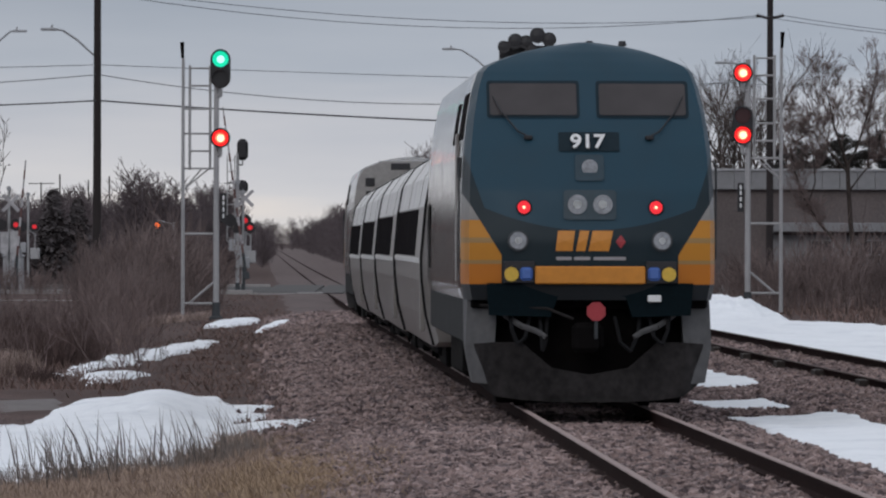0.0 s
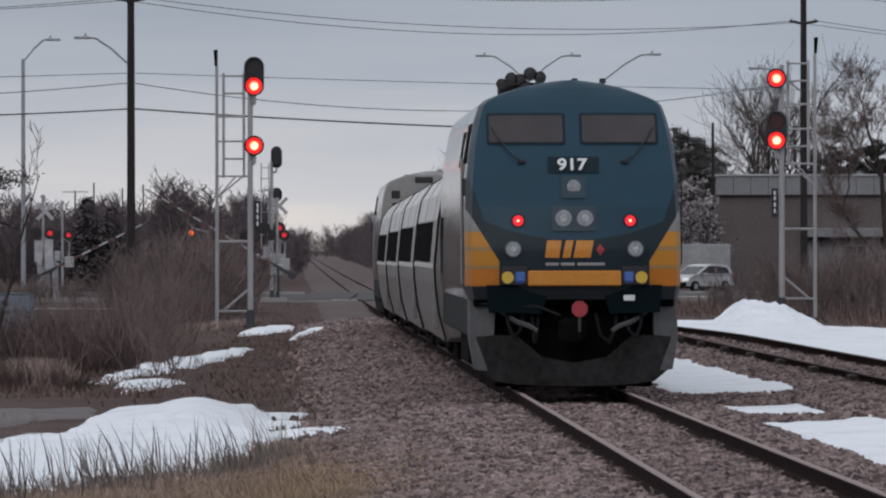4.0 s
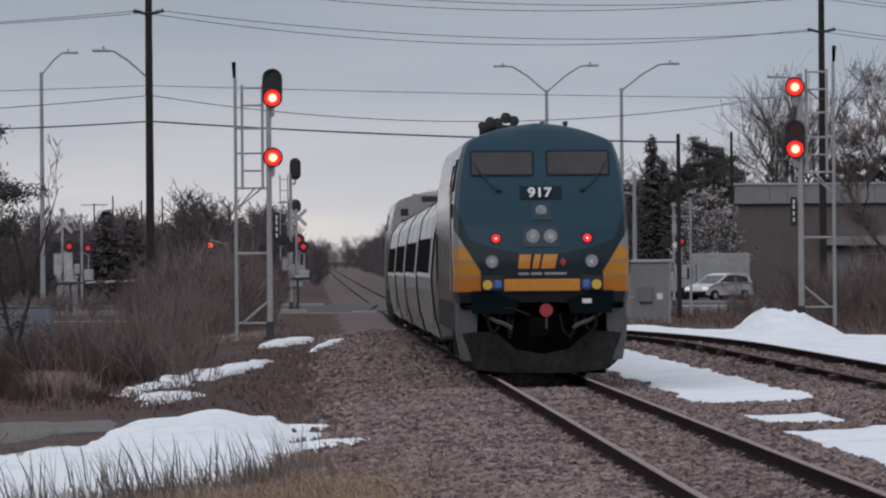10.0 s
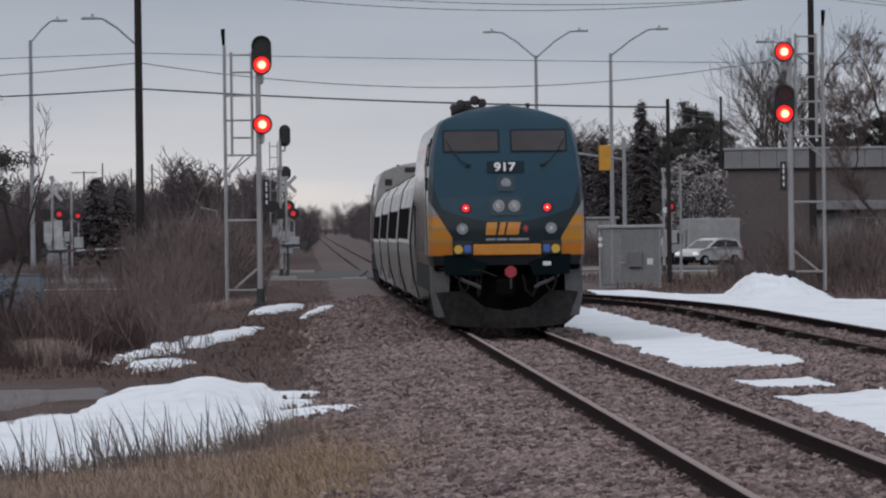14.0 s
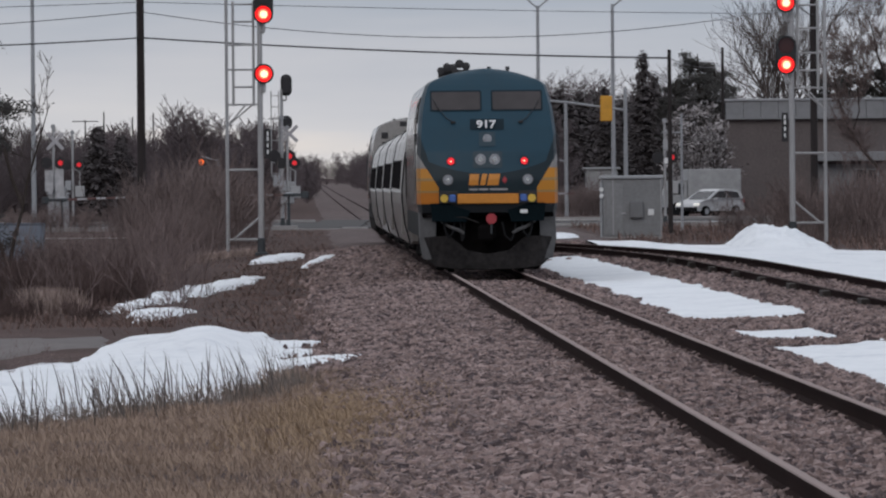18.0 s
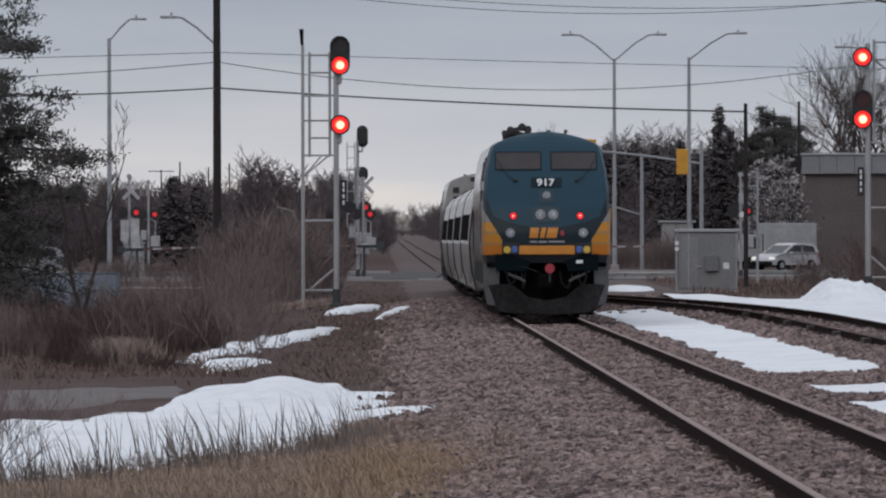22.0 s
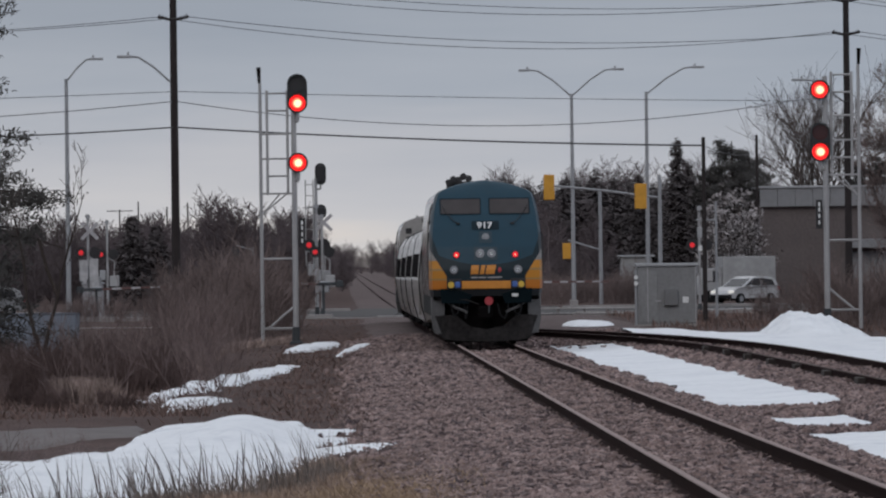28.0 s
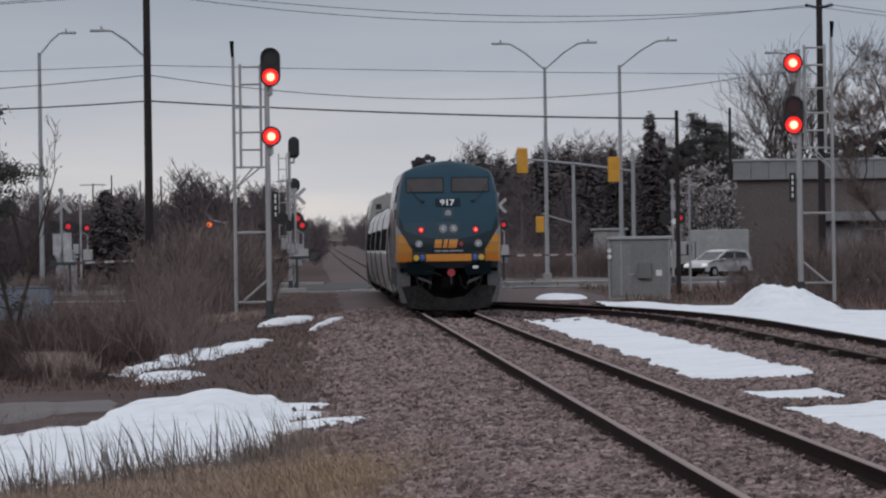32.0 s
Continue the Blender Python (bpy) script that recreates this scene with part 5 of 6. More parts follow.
def plants():
    r = random.Random(5)
    kinds = {
        "low": [shrub(11 + k, 1.5, 0.9, 46, M_REDTWIG, "dense reddish brown leafless shrub on the verge") for k in range(2)],
        "mid": [shrub(21 + k, 2.4, 1.1, 44, M_TWIG, "leafless grey-brown shrub beside the tracks") for k in range(3)],
        "tall": [shrub(31 + k, 4.4, 1.5, 40, M_TWIG, "tall leafless brown thicket beside the crossing") for k in range(3)],
        "wisp": [wisp(45 + k, 1.5, "loose grey leafless bush with thin stems") for k in range(3)],
        "pale": [frosted(41, "pale frosted bush before the building")],
    }
    used = set()

    def put(kind, x, y, scale=1.0):
        k = r.randrange(len(kinds[kind]))
        first = (kind, k) not in used
        used.add((kind, k))
        ob = kinds[kind][k] if first else copy_thing(kinds[kind][k], Matrix())
        rest(ob, x, y, r.uniform(0, 360), scale)
    for k in range(70):
        y = 91 + 4 * r.random() if k % 7 == 0 else 101 + 11 * r.random()
        lo, hi = np.interp(y, (91, 112), (-8.4, -10.8)), np.interp(y, (91, 112), (-6.0, -6.7))
        put("low", r.uniform(lo, hi), y, r.uniform(0.22, 0.36) if y < 96 else r.uniform(0.45, 0.82))
    for k in range(16):
        y = r.uniform(121, 140)
        put(r.choice(("low", "mid")), r.uniform(-0.083, -0.058) * y, y, r.uniform(0.28, 0.42))
    for k in range(12):
        y = r.uniform(142, 180)
        put("mid", r.uniform(-0.092, -0.059) * y, y, r.uniform(0.35, 0.5))
    for k in range(22):
        y = r.uniform(92, 136)
        q = r.uniform(-0.094, -0.049)
        put("wisp", q * y, y, r.uniform(0.35, 0.6) if q < -0.073 else r.uniform(0.8, 1.4))
    for k in range(54):
        y = r.uniform(96, 134)
        put(r.choice(("mid", "wisp", "wisp", "wisp")), r.uniform(-0.122, -0.086) * y, y, r.uniform(0.36, 0.62))
    for x, y, s in ((-11.6, 124, 0.9), (-12.6, 126, 0.95), (-13.4, 124, 0.9), (-11.9, 130, 1.0), (-14.2, 128, 0.9)):
        put("mid", x - 0.8, y, s * 0.5)
    for x, y, s in ((-5.1, 49, 0.62), (-5.5, 50, 0.75), (-4.9, 48, 0.55), (-5.9, 53, 0.7), (-6.0, 57, 0.6), (-5.2, 60, 0.35), (-5.9, 62, 0.4), (-4.9, 63, 0.3)):
        put("wisp", x, y, s)
    for x, y, s in ((-9.3, 187, 0.55), (-8.7, 190, 0.5), (-9.6, 195, 0.8), (-8.9, 198, 0.85), (-9.9, 202, 0.7), (-9.4, 206, 0.95), (-8.6, 207, 0.85), (-9.0, 213, 1.0), (-9.9, 215, 0.9), (-8.1, 216, 0.8), (-7.6, 210, 0.5), (-10.6, 196, 0.75), (-10.9, 204, 0.8), (-11.4, 212, 0.75), (-10.2, 209, 0.8), (-10.3, 188, 0.55), (-9.2, 180, 0.42), (-8.4, 184, 0.4), (-9.9, 182, 0.45), (-11.6, 200, 0.6)):
        put("tall", x, y, s)
    for x, y, s in ((-17.4, 232, 0.34), (-16.6, 236, 0.3), (-18.3, 234, 0.33), (-15.7, 231, 0.32), (-14.9, 235, 0.36), (-14.0, 232, 0.38), (-19.4, 233, 0.3), (-13.2, 236, 0.4)):
        put("tall", x, y, s)
    for x, y, s in ((13.4, 184, 0.7), (14.6, 187, 0.75), (15.8, 184, 0.8), (17.0, 188, 0.85), (18.4, 186, 0.8), (19.6, 192, 0.9), (14.0, 196, 0.6), (16.2, 200, 0.7), (21.0, 196, 0.9), (12.2, 205, 0.45), (13.8, 210, 0.5), (18.6, 206, 0.7)):
        put("tall", x, y, s)
    for x, y, s in ((15.9, 318, 1.05), (16.9, 321, 1.2), (17.6, 319, 1.0), (16.5, 326, 1.25)):
        put("pale", x, y, s)
    for k in range(16):
        put("mid", r.uniform(3.5, 13.5), r.uniform(296, 335), r.uniform(0.8, 1.1))
    # single trees
    rest(sapling(61, "thin dark forked sapling among the shrubs"), -9.07, 108, 0, 0.95)
    fan = fan_tree(62, 12.0, 7, "upright leafless tree behind the low building")
    rest(fan, 23.9, 348, 30, 1.16)
    for x, y, s_, turn in ((38.5, 350, 1.1, 310),):
        rest(copy_thing(fan, Matrix()), x, y, turn, s_)
    rest(forked_tree(66, "leafless tree with dark forked stems before the low building"), 28.4, 308.6, 0, 0.93)
    big = pine(71, 9.6, 3.0, "large dark pine beside the tracks", 0.021, 15)
    rest(big, -13.1, 128, 0)
    rest(copy_thing(big, Matrix()), -15.6, 134, 140, 1.05)
    far_pine = pine(72, 10.4, 2.6, "round-crowned dark pine behind the crossing", 0.035, 9)
    rest(far_pine, 17.4, 335, 40)
    for x, y, s_ in ((18.9, 342, 0.95), (16.4, 346, 0.85), (27.4, 352, 0.88), (29.2, 356, 0.92), (31.0, 352, 0.95), (32.9, 350, 0.98), (35.0, 352, 0.9)):
        rest(copy_thing(far_pine, Matrix()), x, y, x * 40, s_)
    sp = spruce(81, 10.8, 2.0, "dark spruce behind the crossing")
    rest(sp, 13.9, 340, 0)
    for x, y, s_ in ((11.8, 352, 0.8), (15.4, 356, 0.9), (12.9, 348, 0.7)):
        rest(copy_thing(sp, Matrix()), x, y, x * 40, s_)
    wide = spruce(82, 5.6, 2.1, "small dark conifer beyond the road")
    rest(wide, -19.9, 300, 0)
    for x, y, s in ((-18.6, 302, 0.9), (-19.2, 310, 0.85)):
        rest(copy_thing(wide, Matrix()), x, y, x * 40, s)
    # far woods
    w = random.Random(8)
    woods("conifer_wood", 91, [(w.uniform(2.5, 24), w.uniform(600, 690)) for k in range(240)], 8.6, M_NEEDLE, "dark conifer wood beyond the road", "conifer")
    woods("bare_wood", 92, [(w.uniform(-1, 30), w.uniform(720, 800)) for k in range(110)], 10.5, M_FARTWIG, "leafless grey-brown wood behind the conifers")
    woods("bare_wood", 93, [(w.uniform(-0.105, -0.0190) * y, y) for y in [w.uniform(600, 760) for k in range(460)]], 5.9, M_FARTWIG, "leafless grey-brown wood beyond the road", "bare", 1.2)
    woods("bare_wood", 98, [(-0.0155 * y, y) for y in (820, 840, 862, 880, 905)], 3.9, M_FARTWIG, "low clump of leafless trees beside the far track", "bare", 1.2)
    woods("bare_wood", 97, [(w.uniform(-18.6, -15.3), w.uniform(585, 600)) for k in range(22)], 6.9, M_FARTWIG, "taller clump of leafless trees beyond the road", "bare", 1.4)
    woods("bare_wood", 94, [(mid(y) + w.uniform(5.5, 15), y) for y in [w.uniform(560, 1700) for k in range(560)]], 6.0, M_FARTWIG, "leafless trees lining the far track")
    woods("bare_wood", 95, [(mid(y) - w.uniform(9, 26), y) for y in [w.uniform(760, 1700) for k in range(360)]], 3.6, M_FARTWIG, "leafless trees lining the far track")
    woods("distant_wood", 96, [(w.uniform(-150, 170), w.uniform(2000, 2400)) for k in range(700)], 7.0, M_FARTWIG, "distant low woodland on the horizon")
    # dry grass
    def verge(r_):
        y = r_.uniform(49, 100)
        o = r_.uniform(-8.5, -2.5)
        x = mid(y) + o
        lim = np.interp(y, (49, 62, 82, 97, 107), (-9, -9, -4.9, -2.7, -1.7))
        return (x, y) if x > lim + 0.12 and o < -2.75 + 0.5 * wave(x, y, 0.5, 7.0) else None
    scatter_blades("dry_grass", 101, 64000, verge, 0.135, 0.65, 0.0042, M_STRAW, "matted tan dry grass on the verge")

    def gold(r_):
        return r_.gauss(-0.95, 0.42), r_.gauss(79.5, 4.5)
    scatter_blades("dry_grass", 107, 9500, gold, 0.17, 0.7, 0.0045, M_GOLDGRASS, "patch of golden dry grass beside the ballast")

    def tan(r_):
        return r_.gauss(-7.4, 0.24), r_.gauss(158, 1.6)
    scatter_blades("dry_grass", 108, 2600, tan, 0.58, 0.5, 0.006, M_RIMGRASS, "patch of tan dry grass among the shrubs")

    def litter(r_):
        y = r_.uniform(136, 232)
        x = r_.uniform(-0.0735, -0.032) * y
        return (x, y) if wave(x, y * 0.3, 0.7, 8.0) > -0.1 and not (-7.4 < x < -5.9 and 205 < y) else None
    scatter_blades("dry_grass", 109, 9000, litter, 0.22, 0.9, 0.009, M_LITTER, "flattened pinkish brown grass under the shrubs")

    def rim(r_):
        y = r_.uniform(72, 95)
        return float(np.interp(y, (72, 80.5, 90.8, 97), (-6.0, -4.15, -2.05, -1.3))) + r_.gauss(0.0, 0.16), y
    scatter_blades("grass_stalks", 102, 1300, rim, 0.34, 0.5, 0.0035, M_REED, "short grey dead stalks before the snow")
    scatter_blades("grass_stalks", 103, 260, rim, 0.72, 0.25, 0.0045, M_REED, "tall grey dead stalks before the snow")

    def reeds(r_):
        y = r_.uniform(76, 94)
        return float(np.interp(y, (72, 80.5, 90.8, 97), (-5.6, -4.0, -2.3, -1.6))) + r_.gauss(0.0, 0.3), y
    scatter_blades("grass_stalks", 111, 70, reeds, 0.75, 0.3, 0.007, M_DARKREED, "long dark dead stalks leaning over the snow")

    def waste(r_):
        y = r_.uniform(97, 380)
        o = -3.0 - abs(r_.gauss(0, 4.5))
        x = mid(y) + o
        return (x, y) if wave(x, y * 0.3, 0.6, 3.0) > -0.15 and not (y < 133 and o < -4.0) else None
    scatter_blades("dry_grass", 104, 5000, waste, 0.16, 1.1, 0.012, M_DEAD, "thin dead grass over the brown ground")

    def bank_grass(r_):
        y = 97 + 210 * r_.random() ** 1.5
        x = mid(y) - r_.uniform(2.7, 5.8)
        return (x, y) if wave(x, y * 0.3, 0.8, 5.0) > -0.2 else None
    scatter_blades("dry_grass", 110, 7500, bank_grass, 0.13, 1.0, 0.008, M_LITTER, "thin brown grass between ballast and snow")

    def rim_grass(r_):
        y = r_.uniform(212, 296)
        return float(np.interp(y, (212, 240, 258, 280, 296), (-7.25, -7.75, -7.95, -7.4, -6.2))) + r_.gauss(0, 0.12), y
    scatter_blades("dry_grass", 106, 3400, rim_grass, 0.34, 0.5, 0.011, M_RIMGRASS, "pale tan grass on the rim of the ditch")

    def right_verge(r_):
        y = r_.uniform(243, 382)
        o = r_.uniform(8.5, 26)
        return (mid(y) + o, y) if o > 14 or y > 306 else None
    scatter_blades("dry_grass", 105, 5000, right_verge, 0.4, 0.6, 0.02, M_DEAD, "dead grass behind the snow bank")


# ---- loose stones of the ballast ----
def stones():
    g = np.random.default_rng(3)
    corner = np.array([(x, y, z) for x in (-1, 1) for y in (-1, 1) for z in (-1, 1)], float)
    quad = np.array(((0, 1, 3, 2), (4, 6, 7, 5), (0, 4, 5, 1), (2, 3, 7, 6), (0, 2, 6, 4), (1, 5, 7, 3)))
    for label, o0, o1, y0, y1, n in (("loose grey crushed stones of the near ballast", -3.3, 3.0, 49, 100, 56000), ("loose grey crushed stones of the ballast", -3.3, 7.6, 100, 160, 62000), ("loose grey crushed stones of the far ballast", -3.3, 7.3, 158, 285, 42000)):
        y = y0 + (y1 - y0) * g.random(n) ** 1.25
        o = g.uniform(o0, o1, n)
        lying = np.array([1.5 < a < 4.4 and max(m(mid(b) + a, b / STATION) for m in LYING) > -0.1 for a, b in zip(o, y)])
        o = np.where(lying, g.uniform(-3.0, 1.75, n), o)
        o = np.where(g.random(n) < 0.12, -2.7 - np.abs(g.normal(0, 0.42, n)), np.where((o < -2.4) & (g.random(n) < 0.5), o + 1.4, o))
        x = mid(y) + o
        z = np.array([ground_z(a, b) for a, b in zip(x, y)]) + 0.028
        size = (1.35 if y0 > 150 else 1.0) * np.array((1.0, 1.0, 1.25)) * g.uniform(0.017, 0.042, (n, 1, 3)) * g.uniform(0.75, 1.45, (n, 1, 1))
        shape = corner[None] * (1 + g.uniform(-0.38, 0.2, (n, 8, 3))) * size
        a = g.uniform(0, 6.283, n)
        c, s = np.cos(a)[:, None], np.sin(a)[:, None]
        t = g.uniform(-0.6, 0.6, n)[:, None]
        px, py, pz = shape[..., 0] * c - shape[..., 1] * s, shape[..., 0] * s + shape[..., 1] * c, shape[..., 2]
        px, pz = px * np.cos(t) - pz * np.sin(t), px * np.sin(t) + pz * np.cos(t)
        v = np.stack([px + x[:, None], py + y[:, None], pz + z[:, None]], -1).reshape(-1, 3)
        f = (quad[None] + 8 * np.arange(n)[:, None, None]).reshape(-1, 4)
        me = bpy.data.meshes.new("ballast_stones")
        me.from_pydata(v.tolist(), [], f.tolist())
        me.materials.append(M_STONE)
        tagged(new("ballast_stones", me), label, "stones", kind="stuff")


# ---- road, crossing, poles, wires ----
M_KERB = surface("pale_worn_concrete", (0.40, 0.38, 0.37), 0.9, vary=0.3, fine=6, coarse=0.9, bump=0.2, tint=(0.18, 0.16, 0.15))

def road():
    verts, faces = [], []
    xs, ys = np.linspace(-90, 90, 61), (389.6, 395, 401, 407, 413, 419, 424, 430, 438, 446)
    for y in ys:
        for x in xs:
            verts.append((x, y, rail_z(y) - 0.03))
    n = len(xs)
    faces = [(i * n + j, i * n + j + 1, i * n + n + j + 1, i * n + n + j) for i in range(len(ys) - 1) for j in range(n - 1)]
    tagged(sheet("road", verts, faces, M_ASPHALT), "grey asphalt road over the level crossing", "road", kind="structure")
    for x0, x1 in ((-80, -6.5), (5.0, 80)):
        for y in (389.2, 446.4):
            tagged(part("kerb", box(B(), x0, x1, y - 0.15, y + 0.15, rail_z(y) - 0.3, rail_z(y) + 0.10, 0.03), M_CONCRETE), "pale concrete kerb along the road", "kerb", kind="structure")
    for x0, x1 in ((-6.2, -3.6), (-3.4, -2.2), (-1.1, 0.4), (3.2, 4.8)):
        tagged(part("crossing_panel", box(B(), x0, x1, 385, 449, -1.3, rail_z(392) + 0.015, 0.02), M_ASPHALT), "dark crossing panel beside the rails", "crossing panel", kind="structure")
    tagged(part("crossing_slab", box(B(), -4.35, -3.15, 383.2, 385.4, -1.2, rail_z(384) + 0.02, 0.02), M_CONCRETE), "pale concrete slab at the edge of the crossing", "crossing panel", kind="structure")
    tagged(part("crossing_edge", box(B(), -7.2, -4.4, 384.2, 384.6, -1.2, rail_z(384) - 0.02, 0.02), M_CONCRETE), "pale concrete edge of the crossing", "crossing panel", kind="structure")
    # dashes on the road
    for x in range(-60, 61, 9):
        if abs(x + 2) > 8:
            tagged(part("road_mark", box(B(), x, x + 3, 417.8, 418.1, rail_z(418) - 0.05, rail_z(418) - 0.012), M_WHITE), "worn white road mark", "road mark", kind="structure")


def luminaire(top, x0, z0, x1, z1):
    """A curved bracket arm with a flat road lantern at its tip."""
    pts = [(x0, 0, z0), (x0 + (x1 - x0) * 0.45, 0, z0 + (z1 - z0) * 0.62), (x0 + (x1 - x0) * 0.8, 0, z0 + (z1 - z0) * 0.97), (x1, 0, z1)]
    arm = part("bracket_arm", bar(B(), pts, 0.05), M_GALV, top)
    s = 1 if x1 > x0 else -1
    b_ = box(B(), *sorted((x1 - s * 0.1, x1 + s * 0.62)), -0.15, 0.15, z1 - 0.07, z1 + 0.06, 0.03)
    box(b_, x1 + s * 0.1 - 0.05, x1 + s * 0.1 + 0.05, -0.05, 0.05, z1 + 0.05, z1 + 0.2, 0.01)
    part("lantern", b_, M_GALV, arm, "flat grey lantern")


def lamp_post(x, station, top_z, arms, label):
    y = station * STATION
    z = ground_z(x, y)
    top = holder("street_lamp", pose(x, y, z), label, "street lamp", "street lamps")
    h = top_z - z
    part("pole", tube(B(), (0, 0, -0.1), (0, 0, h), 0.14, 0.09, 12), M_GALV, top)
    part("pole_base", box(B(), -0.25, 0.25, -0.25, 0.25, -0.1, 0.3, 0.04), M_CONCRETE, top)
    for dx, dz in arms:
        luminaire(top, 0, h - 0.15, dx, h + dz)
    return top


def power_pole(x, station, top_z, tiers, radius, label, lamp=None):
    y = station * STATION
    z = ground_z(x, y)
    top = holder("utility_pole", pose(x, y, z), label, "utility pole", "utility poles")
    part("pole", tube(B(), (0, 0, -0.2), (0, 0, top_z - z), radius, radius * 0.72, 12), M_POLE, top, "dark tarred wooden pole")
    for tz in tiers:
        for s in (-1, 1):
            a_ = B()
            tube(a_, (s * radius * 0.7, 0, tz - z - 0.12), (s * 0.72, 0, tz - z), 0.07, 0.06, 8)
            for k in range(3):
                tube(a_, (s * (0.35 + 0.13 * k), 0, tz - z - 0.06 + 0.045 * k), (s * (0.40 + 0.13 * k), 0, tz - z - 0.04 + 0.045 * k), 0.085, 0.085, 10)
            part("insulator", a_, M_POLE, top)
    if lamp:
        luminaire(top, *lamp)
    return top


def cable(a, b, sag, r, label="thin overhead cable between the poles"):
    n = 28
    s = Skin(1)
    a, b = (a[0], a[1] * STATION, a[2]), (b[0], b[1] * STATION, b[2])
    pts = [Vector(a).lerp(Vector(b), k / n) - Vector((0, 0, 4 * sag * (k / n) * (1 - k / n))) for k in range(n + 1)]
    s.limb(pts, [r] * (n + 1), 5)
    return tagged(s.make("overhead_cable", M_WIRE), label, "cable", "overhead cables")


def poles():
    power_pole(-13.55, 235, 18.2, (14.9, 13.2, 16.6), 0.21, "tall dark wooden utility pole with side insulators", (-0.1, 11.0, -2.0, 12.25))
    power_pole(19.4, 260, 18.6, (14.9, 13.2, 16.6), 0.2, "tall dark wooden utility pole with side insulators", (-0.1, 10.5, -2.2, 11.7))
    power_pole(9.95, 215, 6.85, (), 0.11, "short dark wooden pole beside the cabinet")
    power_pole(18.5, 326, 9.6, (), 0.12, "thin dark pole beyond the road")
    for z, sag in ((14.9, 1.03), (13.2, 1.0), (16.6, 1.0)):
        for s in (-0.7, 0.7):
            cable((-13.55 + s, 235, z), (19.4 + s, 260, z), sag - 0.2 * s, 0.017)
            cable((-13.55 + s, 235, z), (-52 + s, 212, z), 1.2, 0.016)
            cable((19.4 + s, 260, z), (58 + s, 284, z), 1.2, 0.016)
    cable((-13.5, 235, 8.1), (9.95, 215, 6.5), 0.15, 0.04)
    cable((-13.5, 235, 9.3), (19.4, 260, 10.2), 1.45, 0.02)
    cable((-13.5, 235, 9.75), (30, 262, 9.6), 0.15, 0.016)
    cable((-13.5, 235, 8.1), (-38, 216, 7.5), 0.35, 0.035)
    cable((-13.5, 235, 9.3), (-38, 216, 7.9), 0.4, 0.02)
    cable((-13.5, 235, 9.75), (-38, 216, 8.7), 0.1, 0.016)
    cable((9.95, 215, 6.5), (18.7, 330, 8.6), 0.3, 0.02)
    lamp_post(6.06, 296, 11.4, ((-2.45, 1.4), (2.45, 1.4)), "tall grey double-armed street lamp")
    lamp_post(10.02, 285, 11.1, ((2.65, 1.35),), "tall grey single-armed street lamp")
    lamp_post(-20.66, 262, 11.4, ((1.3, 1.0),), "tall grey single-armed street lamp")
    for x, y, h in ((-23.2, 680, 6.4), (-25.5, 696, 6.2), (-27.6, 688, 6.6), (-22.0, 713, 5.8), (-29.5, 696, 6.0), (-14.6, 777, 6.6)):
        z = ground_z(x, y)
        top = holder("utility_pole", pose(x, y, z), "distant thin utility pole above the trees", "utility pole", "distant utility poles")
        part("pole", tube(B(), (0, 0, -0.2), (0, 0, h - z + 0.45), 0.08, 0.06, 6), M_POLE, top)
        if x < -29 or x > -15:
            part("crossarm", box(B(), -1.1, 1.1, -0.04, 0.04, h - z + 0.3, h - z + 0.37), M_POLE, top)


def traffic_lights():
    def head(top, x, z, h, w):
        b_ = part("light_head", box(B(), x - w / 2, x + w / 2, -0.1, 0.14, z - h / 2, z + h / 2, 0.04), M_YELLOW, top, "yellow housing seen from behind")
        for k in range(3):
            part("hood", tube(B(), (x, 0.14, z + (k - 1) * h * 0.3), (x, 0.32, z + (k - 1) * h * 0.3), w * 0.36, w * 0.36, 12), M_YELLOW, b_)
    x, y = 10.55, 455
    z = ground_z(x, y)
    top = holder("traffic_light", pose(x, y, z), "yellow traffic lights on a grey mast arm", "traffic light", "traffic lights")
    part("mast", tube(B(), (0, 0, -0.1), (0, 0, 6.35 - z), 0.13, 0.1, 10), M_GALV, top)
    part("mast_arm", bar(B(), [(0, 0, 5.1 - z), (-3.2, 0, 5.55 - z), (-6.1, 0, 5.85 - z)], 0.07), M_GALV, top)
    head(top, -1.05, 5.2 - z, 1.4, 0.66)
    head(top, -6.1, 5.75 - z, 1.4, 0.6)
    x, y = 7.75, 486
    z = ground_z(x, y)
    top = holder("traffic_light", pose(x, y, z), "yellow traffic light on a thin grey mast", "traffic light", "traffic lights")
    part("mast", tube(B(), (0, 0, -0.1), (0, 0, 5.75 - z), 0.12, 0.1, 10), M_GALV, top)
    part("mast_arm", bar(B(), [(0, 0, 2.3 - z), (-1.0, 0, 2.6 - z), (-1.9, 0, 2.9 - z)], 0.05), M_GALV, top)
    head(top, -2.0, 2.25 - z, 0.95, 0.5)


M_DOORGREY = surface("grey_door_steel", (0.225, 0.225, 0.23), 0.6, 0.2, vary=0.2, fine=8, coarse=0.8, bump=0.08)


